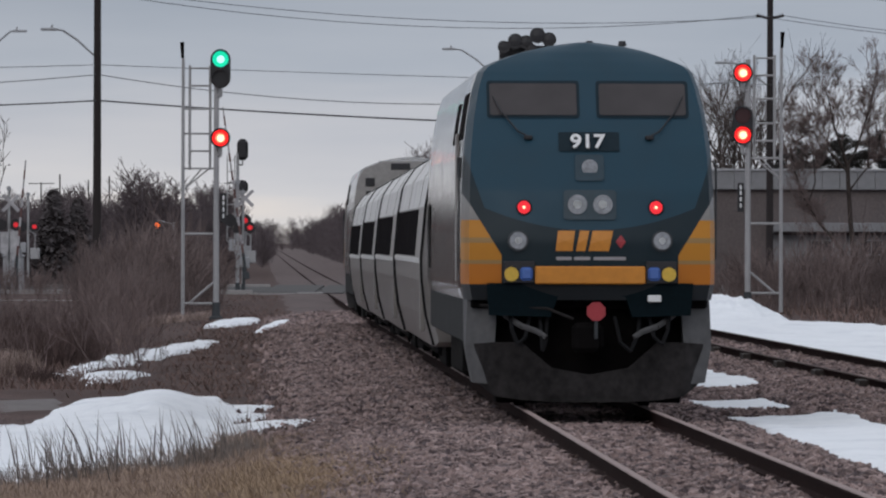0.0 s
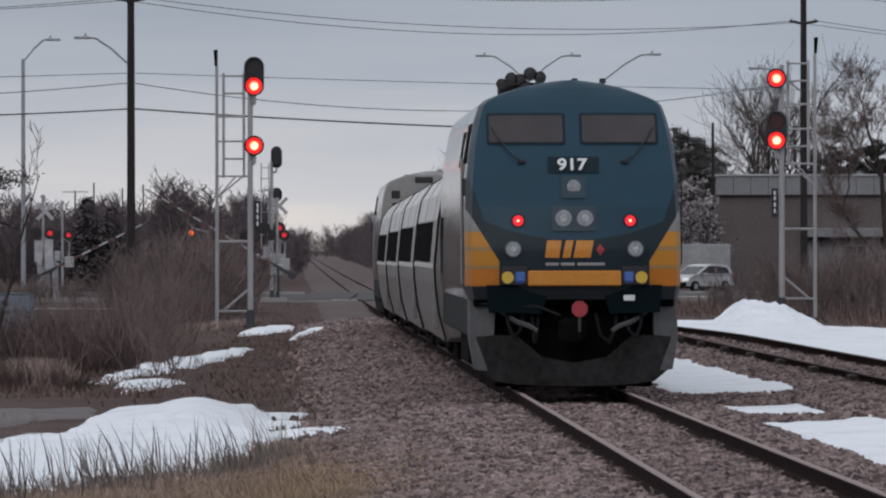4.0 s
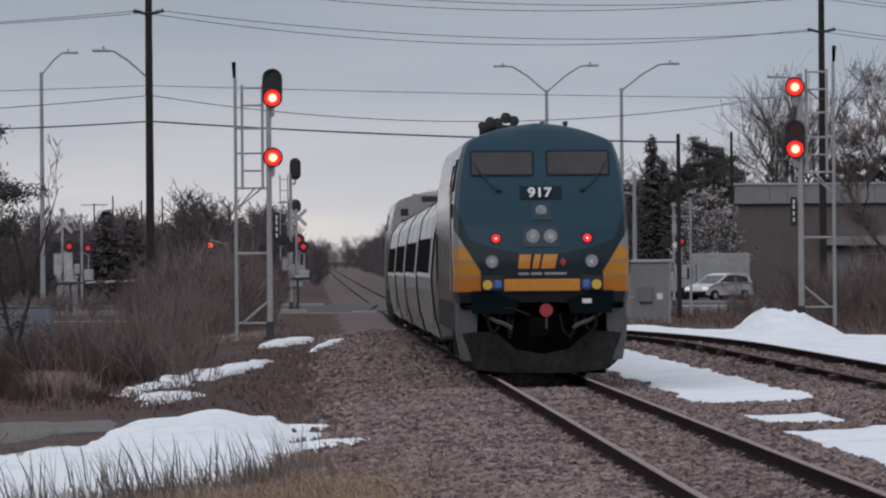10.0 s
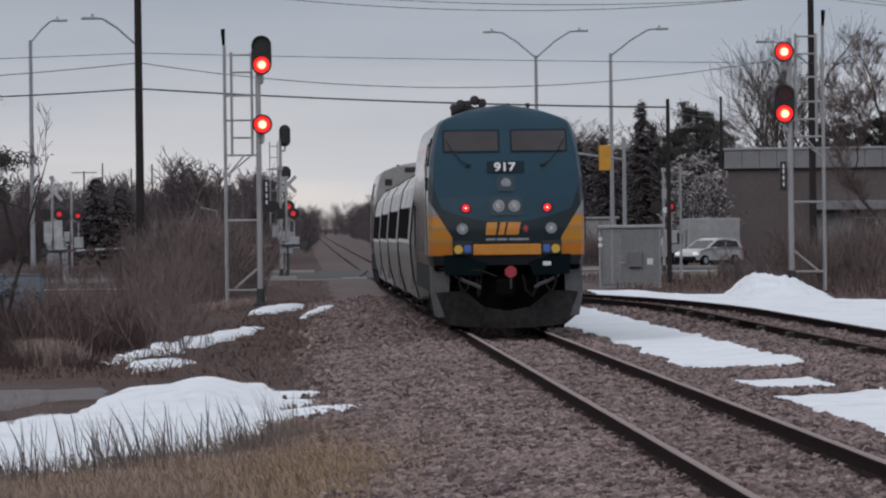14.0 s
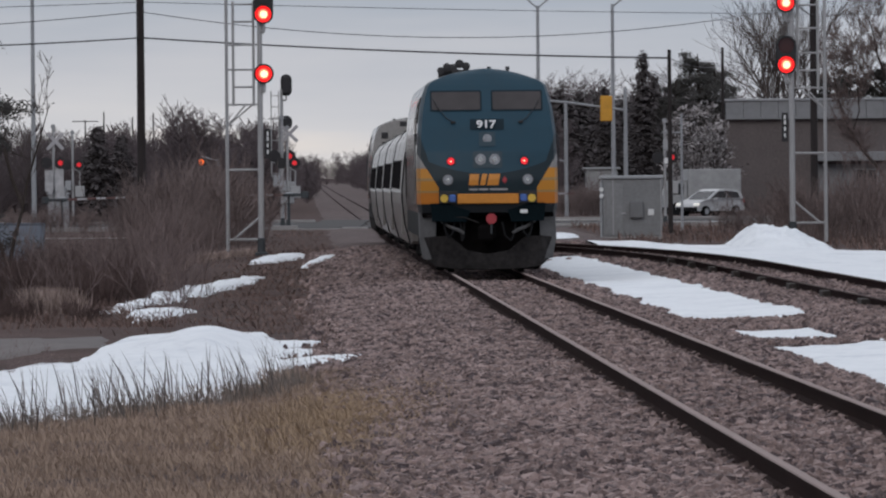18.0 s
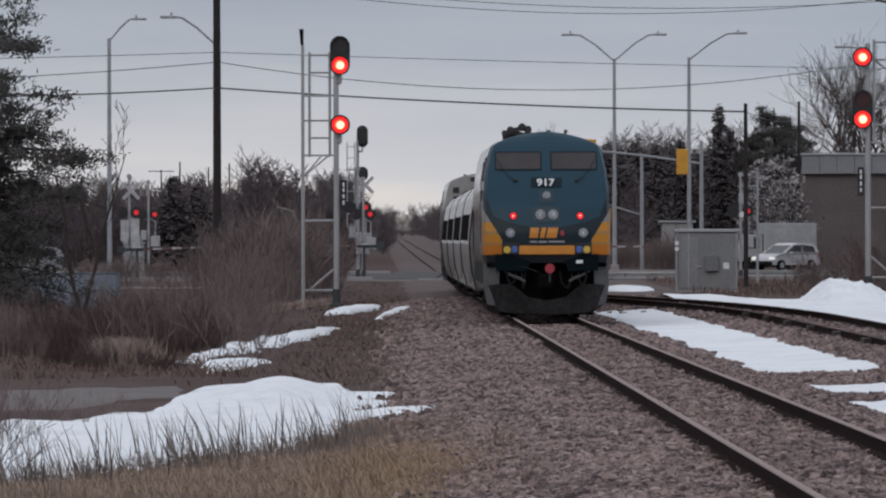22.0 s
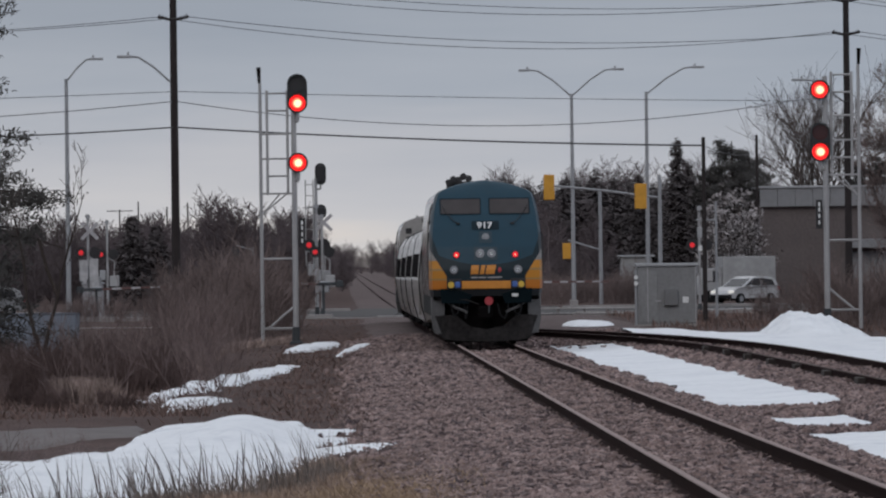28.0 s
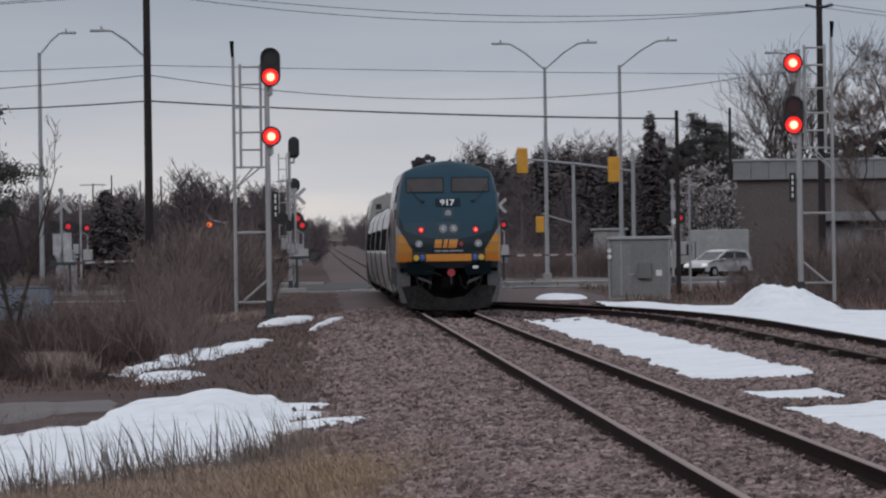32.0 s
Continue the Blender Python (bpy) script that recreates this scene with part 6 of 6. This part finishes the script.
def cabinet():
    x0, x1, y = 6.75, 9.15, 332
    z = -1.0
    top = holder("signal_cabinet", pose((x0 + x1) / 2, y, z), "weathered grey steel signal cabinet beside the crossing", "equipment cabinet")
    w = (x1 - x0) / 2
    part("body", box(B(), -w, w, 0, 2.2, 0.1, 2.42, 0.03), surface("dull_grey_steel", (0.21, 0.21, 0.215), 0.6, 0.2, vary=0.2, fine=8, coarse=0.8, bump=0.08), top)
    part("roof", box(B(), -w - 0.07, w + 0.07, -0.08, 2.28, 2.42, 2.56, 0.03), M_GALV, top, "pale roof plate")
    part("plinth", box(B(), -w - 0.05, w + 0.05, -0.05, 2.25, -0.4, 0.1, 0.03), M_CONCRETE, top)
    for cx in (-0.78, 1.15):
        part("corner_strip", box(B(), cx - 0.02, cx + 0.02, -0.03, 0.0, 0.15, 2.4), M_SILVER, top)
    mb = part("meter_box", box(B(), -0.12, 0.42, -0.22, 0.0, 0.85, 1.5, 0.02), surface("grey_meter_box", (0.17, 0.17, 0.175), 0.6, 0.2, vary=0.15), top)
    part("notice", box(B(), 0.62, 0.86, -0.02, -0.002, 0.95, 1.2), M_WHITE, top, "small white notice")
    part("handle", box(B(), -0.45, -0.25, -0.05, 0.0, 1.0, 1.06, 0.01), M_SILVER, top)
    part("conduit", tube(B(), (-w - 0.06, 0.05, 0.0), (-w - 0.06, 0.05, 2.3), 0.05, 0.05, 8), M_GALV, top)
    for k, zz in enumerate((2.0, 1.75)):
        part("bell", tube(B(), (-w - 0.05, -0.12, zz), (-w - 0.05, 0.05, zz), 0.09, 0.06, 10), M_WHITE, top)
    part("door_frame", box(B(), -1.05, -0.38, -0.02, 0.0, 0.2, 2.25, 0.01), M_DOORGREY, top, "closed grey door")
    return top


def crossing_lights():
    """The level crossing's flashing signals, and the lowered gate arms."""
    out = []
    for x, y, sc, boards, label in ((-7.0, 392, 0.96, 4.75, "crossing signal with white boards and red flashing lamps"), (-7.3, 394, 1.06, 0, "crossing signal with red flashing lamps behind the boards"), (-18.42, 398, 1.0, 4.35, "crossing signal with white boards and red flashing lamps"), (-19.6, 446, 1.0, 0, "crossing signal with red flashing lamps beyond the road"), (10.75, 385, 0.98, 0, "crossing signal with red flashing lamps beside the pole"), (3.0, 449, 0.95, 4.4, "crossing signal with white boards beyond the tracks")):
        z = ground_z(x, y)
        top, blinds, arm = flasher(pose(x, y, z) @ Matrix.Diagonal((sc, sc, sc, 1)), label, boards=boards)
        out.append((blinds, arm))
    arms = []
    for x, y, reach, up in ((-18.0, 397, 4.6, 1.52), (-6.95, 391.2, -7.0, 1.65), (3.3, 450, 4.0, 1.45)):
        z = ground_z(x, y)
        top = holder("crossing_gate", pose(x, y, z), "crossing gate with pale and red bands beside the road", "crossing gate", "crossing gates")
        part("post", tube(B(), (0, 0.1, 0), (0, 0.1, up), 0.07, 0.07, 8), M_STEP, top)
        part("gate_machine", box(B(), -0.26, 0.26, 0.06, 0.4, up - 0.42, up + 0.12, 0.05), M_GALV, top, "grey gate machine")
        side = 1 if reach > 0 else -1
        arm = part("gate_arm", box(B(), *sorted((-0.75 * side, 0.3 * side)), -0.06, 0.02, -0.07, 0.07, 0.02), M_STEP, top, "banded gate arm")
        arm.matrix_basis = pose(0, 0, up)
        part("counterweight", box(B(), *sorted((-0.95 * side, -0.6 * side)), -0.09, 0.05, -0.16, 0.16, 0.03), M_STEP, arm)
        if y < 440:
            arms.append((arm, side, up))
        if x < -10:
            part("counterweight_plate", plate(B(), [(-0.82, 2.95), (-0.8, 2.0), (-0.5, 1.75), (-0.42, 2.1), (-0.42, 2.95)], 0.42, 0.5), M_WEIGHT, top, "white counterweight plate")
            part("counterweight_plate", plate(B(), [(-0.34, 3.0), (-0.32, 2.0), (-0.3, 1.2), (0.15, 1.2), (0.1, 2.0), (0.08, 3.0)], 0.44, 0.52), M_WEIGHT, top, "white counterweight plate")
        n = max(2, int(abs(reach) / 0.42))
        for k in range(n):
            a_, b_ = reach * k / n, reach * (k + 1) / n
            part("arm_band", box(B(), *sorted((a_ + 0.3 * side, b_ + 0.3 * side)), -0.05, 0.0, -0.055 + 0.02 * k / n, 0.055 - 0.02 * k / n, 0.005), M_BOARDWHITE if k % 2 else M_FADEDRED, arm)
    # boxes and a thin mast beside the short pole
    x, y = 10.2, 352
    z = ground_z(x, y)
    top = holder("junction_post", pose(x, y, z), "thin grey post with small grey boxes beside the dark pole", "junction post")
    part("post", tube(B(), (0.35, 0, 0), (0.35, 0, 5.1), 0.06, 0.05, 8), M_GALV, top)
    part("box", box(B(), -0.45, -0.05, -0.1, 0.1, 3.55, 4.0, 0.03), M_GALV, top)
    part("cover", tube(B(), (-0.3, -0.12, 3.1), (-0.3, 0.05, 3.1), 0.13, 0.13, 12), M_WHITE, top)
    part("arm", tube(B(), (-0.5, 0, 4.3), (0.35, 0, 4.3), 0.035, 0.035, 6), M_GALV, top)
    # low rails beside the road
    for x0, x1, y, z0 in ((2.7, 8.1, 388.5, -0.51), (-17.0, -12.8, 356, -0.92)):
        top = holder("guard_rail", pose(0, y, 0), "low pale concrete guard rail beside the road", "guard rail", "guard rails")
        part("rail", box(B(), x0, x1, -0.08, 0.08, z0 - 0.06, z0, 0.015), M_KERB, top)
        part("rail", box(B(), x0, x1, -0.2, 0.0, z0 - 0.30, z0 - 0.25, 0.015), M_KERB, top)
        for k in range(5):
            xx = x0 + 0.2 + (x1 - x0 - 0.4) * k / 4
            part("post", box(B(), xx - 0.06, xx + 0.06, 0.08, 0.2, z0 - 0.9, z0 - 0.02, 0.01), M_CONCRETE, top)
    # the far signal, seen from behind
    x, y = -7.95, 429
    z = ground_z(x, y)
    top = holder("railway_signal", pose(x, y, z), "distant signal seen from behind with dark heads and ladder", "railway signal", "signals along the tracks")
    part("mast", tube(B(), (0, 0, 0), (0, 0, 7.1), 0.1, 0.08, 10), M_SILVER, top)
    for hz, tall in ((7.3, 0.28), (5.35, 0.08)):
        out_ = [(0.25 + 0.29 * math.cos(radians(a)), hz + tall + 0.29 * math.sin(radians(a))) for a in range(0, 181, 15)] + [(0.25 + 0.29 * math.cos(radians(a)), hz - tall + 0.29 * math.sin(radians(a))) for a in range(180, 361, 15)]
        h_ = part("signal_head", plate(B(), out_, -0.05, 0.0), M_BLACK, top, "black backboard")
        part("lamp_case", box(B(), 0.05, 0.45, -0.35, -0.05, hz - tall - 0.15, hz + tall + 0.15, 0.03), M_BLACK, h_)
        part("bracket", bar(B(), [(0.25, -0.1, hz - tall - 0.25), (0.25, -0.1, hz - tall - 0.5), (0, 0, hz - tall - 0.5)], 0.05), M_SILVER, h_)
    for dx in (-0.55, -0.15):
        part("ladder_rail", tube(B(), (dx, 0.1, 2.5), (dx, 0.1, 7.0), 0.03, 0.03, 6), M_SILVER, top)
    for k in range(8):
        part("rung", tube(B(), (-0.55, 0.1, 2.7 + 0.58 * k), (-0.15, 0.1, 2.7 + 0.58 * k), 0.022, 0.022, 6), M_SILVER, top)
    # amber warning lamp over the thicket
    x, y = -10.2, 360
    z = ground_z(x, y)
    top = holder("warning_lamp", pose(x, y, z), "small amber warning lamp on a thin post above the thicket", "warning lamp")
    part("post", tube(B(), (0.75, 0, 0), (0.75, 0, 3.4), 0.04, 0.04, 8), M_GALV, top)
    part("arm", tube(B(), (0.75, 0, 3.3), (0, 0, 3.5), 0.03, 0.03, 8), M_GALV, top)
    lh = part("lamp_head", box(B(), -0.14, 0.14, 0.0, 0.2, 3.0, 3.45, 0.03), M_STEP, top)
    part("lens", disc(B(), 0, -0.03, 3.26, 0.125, 0.04, 14), M_AMBER_LIT, lh, "amber lens")
    # blind added to switch the always-glowing lens off
    amber = part("blind", disc(B(), 0, 0, 0, 0.135, 0.012, 16), M_STEP, top, "added blind that hides the lens between flashes")
    return out, arms, amber


# ---- vehicles and the building ----
M_FADEDRED = surface("faded_red_band", (0.13, 0.065, 0.06), 0.7, vary=0.2, bump=0.0)
M_TRUCK = surface("dull_white_truck", (0.32, 0.32, 0.325), 0.6, vary=0.2, fine=4, coarse=0.8, bump=0.03)
M_DULLCAR = surface("dull_grey_car_paint", (0.2, 0.2, 0.21), 0.4, vary=0.1, fine=6, coarse=1.0, bump=0.0)
M_CARWHITE = surface("white_car_paint", (0.50, 0.50, 0.51), 0.3, vary=0.06, fine=6, coarse=1.0, bump=0.0)
M_CARGLASS = surface("car_glass", (0.03, 0.03, 0.035), 0.08, vary=0.2, bump=0.0)
M_BRICK = surface("brown_brickwork", (0.132, 0.110, 0.108), 0.9, vary=0.25, fine=6, coarse=0.4, bump=0.3)
M_FASCIA = surface("ribbed_grey_fascia", (0.22, 0.22, 0.23), 0.6, vary=0.12, fine=3, coarse=0.4, bump=0.1)
M_BLUEGREY = surface("faded_blue_grey_panel", (0.165, 0.185, 0.225), 0.8, vary=0.25, fine=3, coarse=0.5, bump=0.08)


M_HEADLAMP = glow("lit_car_headlight", (1.0, 0.97, 0.92), 0.55)


def car(m, paint_, label, category="car", tall=0.0):
    """A small car, its nose towards +x."""
    top = holder("car", m, label, category, "cars waiting at the crossing")
    lower = [(-2.0, 0.33), (-2.1, 0.5), (-2.1, 0.85), (-1.98, 1.02), (-0.6, 1.03), (1.0, 1.0), (1.6, 0.9), (1.95, 0.76), (2.1, 0.6), (2.12, 0.4), (2.05, 0.33)]
    upper = [(-2.0, 0.98), (-1.82, 1.32), (-1.5, 1.5 + tall), (-0.9, 1.57 + tall), (-0.2, 1.56 + tall), (0.25, 1.46 + tall), (1.15, 0.98)]
    part("body", loft(B(), [[(x, s * w * (1 - 0.10 * max(0.0, abs(x) - 1.4)), z) for x, z in lower] for s, w in ((-1, 0.78), (-1, 0.85), (-1, 0.88), (1, 0.88), (1, 0.85), (1, 0.78))]), paint_, top)
    part("roof", loft(B(), [[(x, s * (1 - 0.16 * max(0.0, z - 1.0)), z) for x, z in upper] for s in (-0.78, -0.72, 0.72, 0.78)]), paint_, top)
    for s in (-1, 1):
        g = [(-1.70, 1.05), (-1.50, 1.38 + tall), (-0.55, 1.46 + tall), (-0.55, 1.05)]
        part("side_window", plate(B(), g, *sorted((s * 0.735, s * 0.785))), M_CARGLASS, top)
        g = [(-0.45, 1.05), (-0.45, 1.46 + tall), (0.12, 1.44 + tall), (0.85, 1.05)]
        part("side_window", plate(B(), g, *sorted((s * 0.735, s * 0.785))), M_CARGLASS, top)
        part("headlight", box(B(), 1.85, 2.10, *sorted((s * 0.5, s * 0.8)), 0.62, 0.78, 0.03), M_HEADLAMP, top, "lit white headlight")
        part("tail_light", box(B(), -2.12, -2.0, *sorted((s * 0.55, s * 0.82)), 0.78, 0.98, 0.02), M_REDPLATE, top)
        part("door_mirror", box(B(), 0.55, 0.7, *sorted((s * 0.86, s * 1.02)), 0.95, 1.08, 0.02), paint_, top)
        for x in (-1.3, 1.35):
            wh = part("wheel", tube(B(), (x, s * 0.66, 0.31), (x, s * 0.87, 0.31), 0.31, 0.31, 18), M_RUBBER, top)
            part("rim", tube(B(), (x, s * 0.80, 0.31), (x, s * 0.885, 0.31), 0.19, 0.17, 12), M_GALV, wh)
    part("windscreen", loft(B(), [[(0.30, -0.62, 1.42 + tall), (0.30, 0.62, 1.42 + tall), (1.08, 0.66, 1.0), (1.08, -0.66, 1.0)], [(0.34, -0.62, 1.44 + tall), (0.34, 0.62, 1.44 + tall), (1.12, 0.66, 1.02), (1.12, -0.66, 1.02)]]), M_CARGLASS, top)
    part("bumper", box(B(), 2.05, 2.18, -0.78, 0.78, 0.32, 0.55, 0.04), M_RUBBER, top)
    return top


def town():
    white = car(pose(15.6, 467, ground_z(15.6, 467) + 0.02, 0, 0, 228), M_CARWHITE, "small white hatchback standing beyond the crossing")
    grey = car(pose(-25.0, 424, rail_z(424) - 0.02, 0, 0, 182), M_DULLCAR, "pale grey car waiting behind the lowered gate")
    x, y = 16.9, 492
    z = ground_z(x, y)
    top = holder("box_truck", pose(x, y, z, 0, 0, 8), "white box truck parked behind the hatchback", "truck")
    part("cargo_box", box(B(), -2.0, 1.2, -1.1, 1.1, 0.9, 2.75, 0.04), M_TRUCK, top)
    part("cab", loft(B(), [[(-3.4, s, 0.5), (-3.4, s, 1.2), (-2.95, s, 2.05), (-2.05, s, 2.1), (-2.05, s, 0.5)] for s in (-0.98, 0.98)]), M_TRUCK, top)
    part("side_window", plate(B(), [(-3.1, 1.25), (-2.8, 1.9), (-2.25, 1.9), (-2.25, 1.25)], -1.0, -0.97), M_CARGLASS, top)
    part("chassis", box(B(), -3.2, 1.6, -0.8, 0.8, 0.4, 0.75, 0.03), M_FRAME, top)
    for wx in (-2.7, 0.8):
        for s in (-1, 1):
            part("wheel", tube(B(), (wx, s * 0.75, 0.38), (wx, s * 1.0, 0.38), 0.38, 0.38, 16), M_RUBBER, top)
    # low flat-roofed building
    x0, x1, y = 18.9, 44.0, 535
    top = holder("low_building", pose(x0, y, -1.15), "low brown brick building with a grey fascia", "building")
    L = x1 - x0
    part("wall", box(B(), 0, L, 0, 16, 0, 6.2, 0.02), M_BRICK, top)
    n = 22
    for k in range(n):
        part("fascia_panel", box(B(), L * k / n + 0.01, L * (k + 1) / n - 0.01, -0.45, 0.0, 6.15, 7.35, 0.02), M_FASCIA, top)
    part("roof", box(B(), -0.1, L + 0.1, -0.55, 16.2, 7.35, 7.5, 0.02), M_GALV, top)
    part("canopy", box(B(), 5.6, L, -1.6, 0.0, 3.4, 4.0, 0.04), M_FASCIA, top, "pale grey canopy")
    part("lower_wall", box(B(), 5.7, L, -0.12, 0.0, 1.2, 3.2, 0.02), M_FASCIA, top, "pale rendered lower wall")
    for k in range(5):
        wx = 8.4 + 3.2 * k
        wd = part("window", box(B(), wx, wx + 1.5, -0.2, -0.1, 1.9, 2.9, 0.02), M_GALV, top)
        for q in range(2):
            part("pane", box(B(), wx + 0.08 + 0.71 * q, wx + 0.71 + 0.71 * q, -0.22, -0.19, 1.98, 2.82), M_CARGLASS, wd)
    # grey house roofs and a low blue-grey tank behind the shrubs
    z = ground_z(-13.0, 246)
    top = holder("utility_shed", pose(-13.0, 246, z), "low faded blue-grey shed behind the shrubs", "shed")
    part("body", box(B(), -1.7, 1.25, 0, 2.0, -0.1, 1.35, 0.05), M_BLUEGREY, top)
    part("roof", loft(B(), [[(-1.72, -0.02, 1.35), (1.27, -0.02, 1.35), (1.27, 2.02, 1.30), (-1.72, 2.02, 1.30)], [(-1.72, -0.02, 1.38), (1.27, -0.02, 1.38), (1.27, 2.02, 1.33), (-1.72, 2.02, 1.33)]]), M_BLUEGREY, top)
    # white guard housing and long low bridge rail beside the road
    for x, y, w in ((-18.45, 403, 0.5),):
        z = ground_z(x, y)
        top = holder("relay_box", pose(x, y, z), "small pale relay box beside the crossing signal", "equipment box")
        part("body", box(B(), -w, w, 0, 0.9, 0, 1.75, 0.04), M_DULLWHITE, top)
        part("cap", box(B(), -w - 0.05, w + 0.05, -0.05, 0.95, 1.75, 1.85, 0.03), M_GALV, top)
    for x0, x1, y, zz in ((10.3, 12.4, 559, 1.9),):
        top = holder("low_white_building", pose(x0, y, ground_z(x0, y)), "low pale shed beyond the road", "shed")
        part("wall", box(B(), 0, x1 - x0, 0, 5, 0, 2.9, 0.03), M_TRUCK, top)
        part("roof", box(B(), -0.2, x1 - x0 + 0.2, -0.2, 5.2, 2.9, 3.05, 0.03), M_GALV, top)


def rails_pose(y, turned=False):
    """Standing on the main track at y, along it."""
    return pose(mid(y), y, rail_z(y), 0, 0, LEAN + (180 if turned else 0))


def lattice_things():
    left = signal_mast("railway_signal", pose(-5.99, 283.5, -1.05, 0, 0, 0), 0.14, [(8.63, [(0.33, M_GREEN_LIT, "green lens"), (-0.33, M_RED_LIT, "red lens")]), (6.25, [(0.0, M_RED_LIT, "glowing red lens")])], -1, "silver signal mast with lit lamps and a ladder")
    right = signal_mast("railway_signal", pose(12.30, 283.5, -0.65, 0, 0, 0), -0.19, [(8.13, [(0.0, M_RED_LIT, "glowing red lens")]), (6.33, [(0.33, M_LENS_OFF, "dark lens"), (-0.33, M_RED_LIT, "glowing red lens")])], 1, "silver signal mast with red lamps above a snow heap")
    # blind added to put out one of the two glowing lenses
    blind = part("blind", disc(B(), 0, 0, 0, 0.29, 0.01, 20), M_BLACK, left, "added blind that hides the lens while off")
    return left, blind


land()
tracks()
snowfields()
CARS = train()
LEFT_SIGNAL, LEFT_BLIND = lattice_things()
road()
poles()
traffic_lights()
cabinet()
BLINDS, GATE_ARMS, AMBER_BLIND = crossing_lights()
town()
plants()
stones()


def motions():
    for thing, behind, turned in CARS:
        rows = []
        for k in range(33):
            rows.append((float(k), rails_pose(97.2 + 4.325 * k + behind, turned)))
        walk(thing, rows)
    # the upper head of the left signal drops from green to red as the train goes by: an added blind hides the other
    # lens
    red, green = pose(0.14, -0.37, 8.30), pose(0.14, -0.37, 8.96)
    # the crossing's lamps flash in turn: added blinds hide those that are off
    for blinds, arm in BLINDS:
        for side, blind in zip((-1, 1), blinds):
            cover, bare = pose(side * arm, -0.165, 3.3), pose(side * arm, -0.085, 3.3)
            rows = [(0.0, bare if side > 0 else cover)]
            for k in range(1 if side < 0 else 0, 66, 2):
                lit = 0.49625 * k - 0.056
                rows += [(t, m) for t, m in ((lit - 0.215 - 1 / FPS, cover), (lit - 0.215, bare), (lit + 0.215, bare), (lit + 0.215 + 1 / FPS, cover)) if 0.05 < t < 31.95]
            walk(blind, rows + [(32.0, rows[-1][1])])
    # the amber lamp flashes slowly: an added blind drops before the lens between flashes
    shut, clear = pose(0, -0.05, 3.26), pose(0, 0.23, 3.26)
    rows = [(0.0, clear), (0.08, shut)]
    for k in range(21):
        on = 0.62 + 1.556 * k
        rows += [(t, p) for t, p in ((on - 0.05, shut), (on, clear), (on + 0.88, clear), (on + 0.93, shut)) if t < 31.95]
    walk(AMBER_BLIND, rows + [(32.0, rows[-1][1])])
    # the two gates come down in the first seconds
    falls = (((0.0, 85), (1.0, 55), (2.0, 41), (3.3, 31), (4.6, 23), (5.4, 18.5), (6.2, 14), (7.0, 10), (8.0, 5), (9.0, 3), (10.0, 2), (32.0, 1.5)),
             ((0.0, 82), (1.0, 70.5), (2.0, 56.5), (3.3, 39), (4.6, 24.5), (5.4, 18), (6.2, 12), (7.0, 6), (8.0, 1.5), (9.0, 0.3), (10.0, 0), (32.0, 0)))
    for (arm, side, up), fall in zip(GATE_ARMS, falls):
        walk(arm, [(t, pose(0, 0, up, 0, -side * a, 0)) for t, a in fall])
    walk(LEFT_BLIND, [(0.0, red), (3.3, red), (3.5, green), (32.0, green)])


motions()
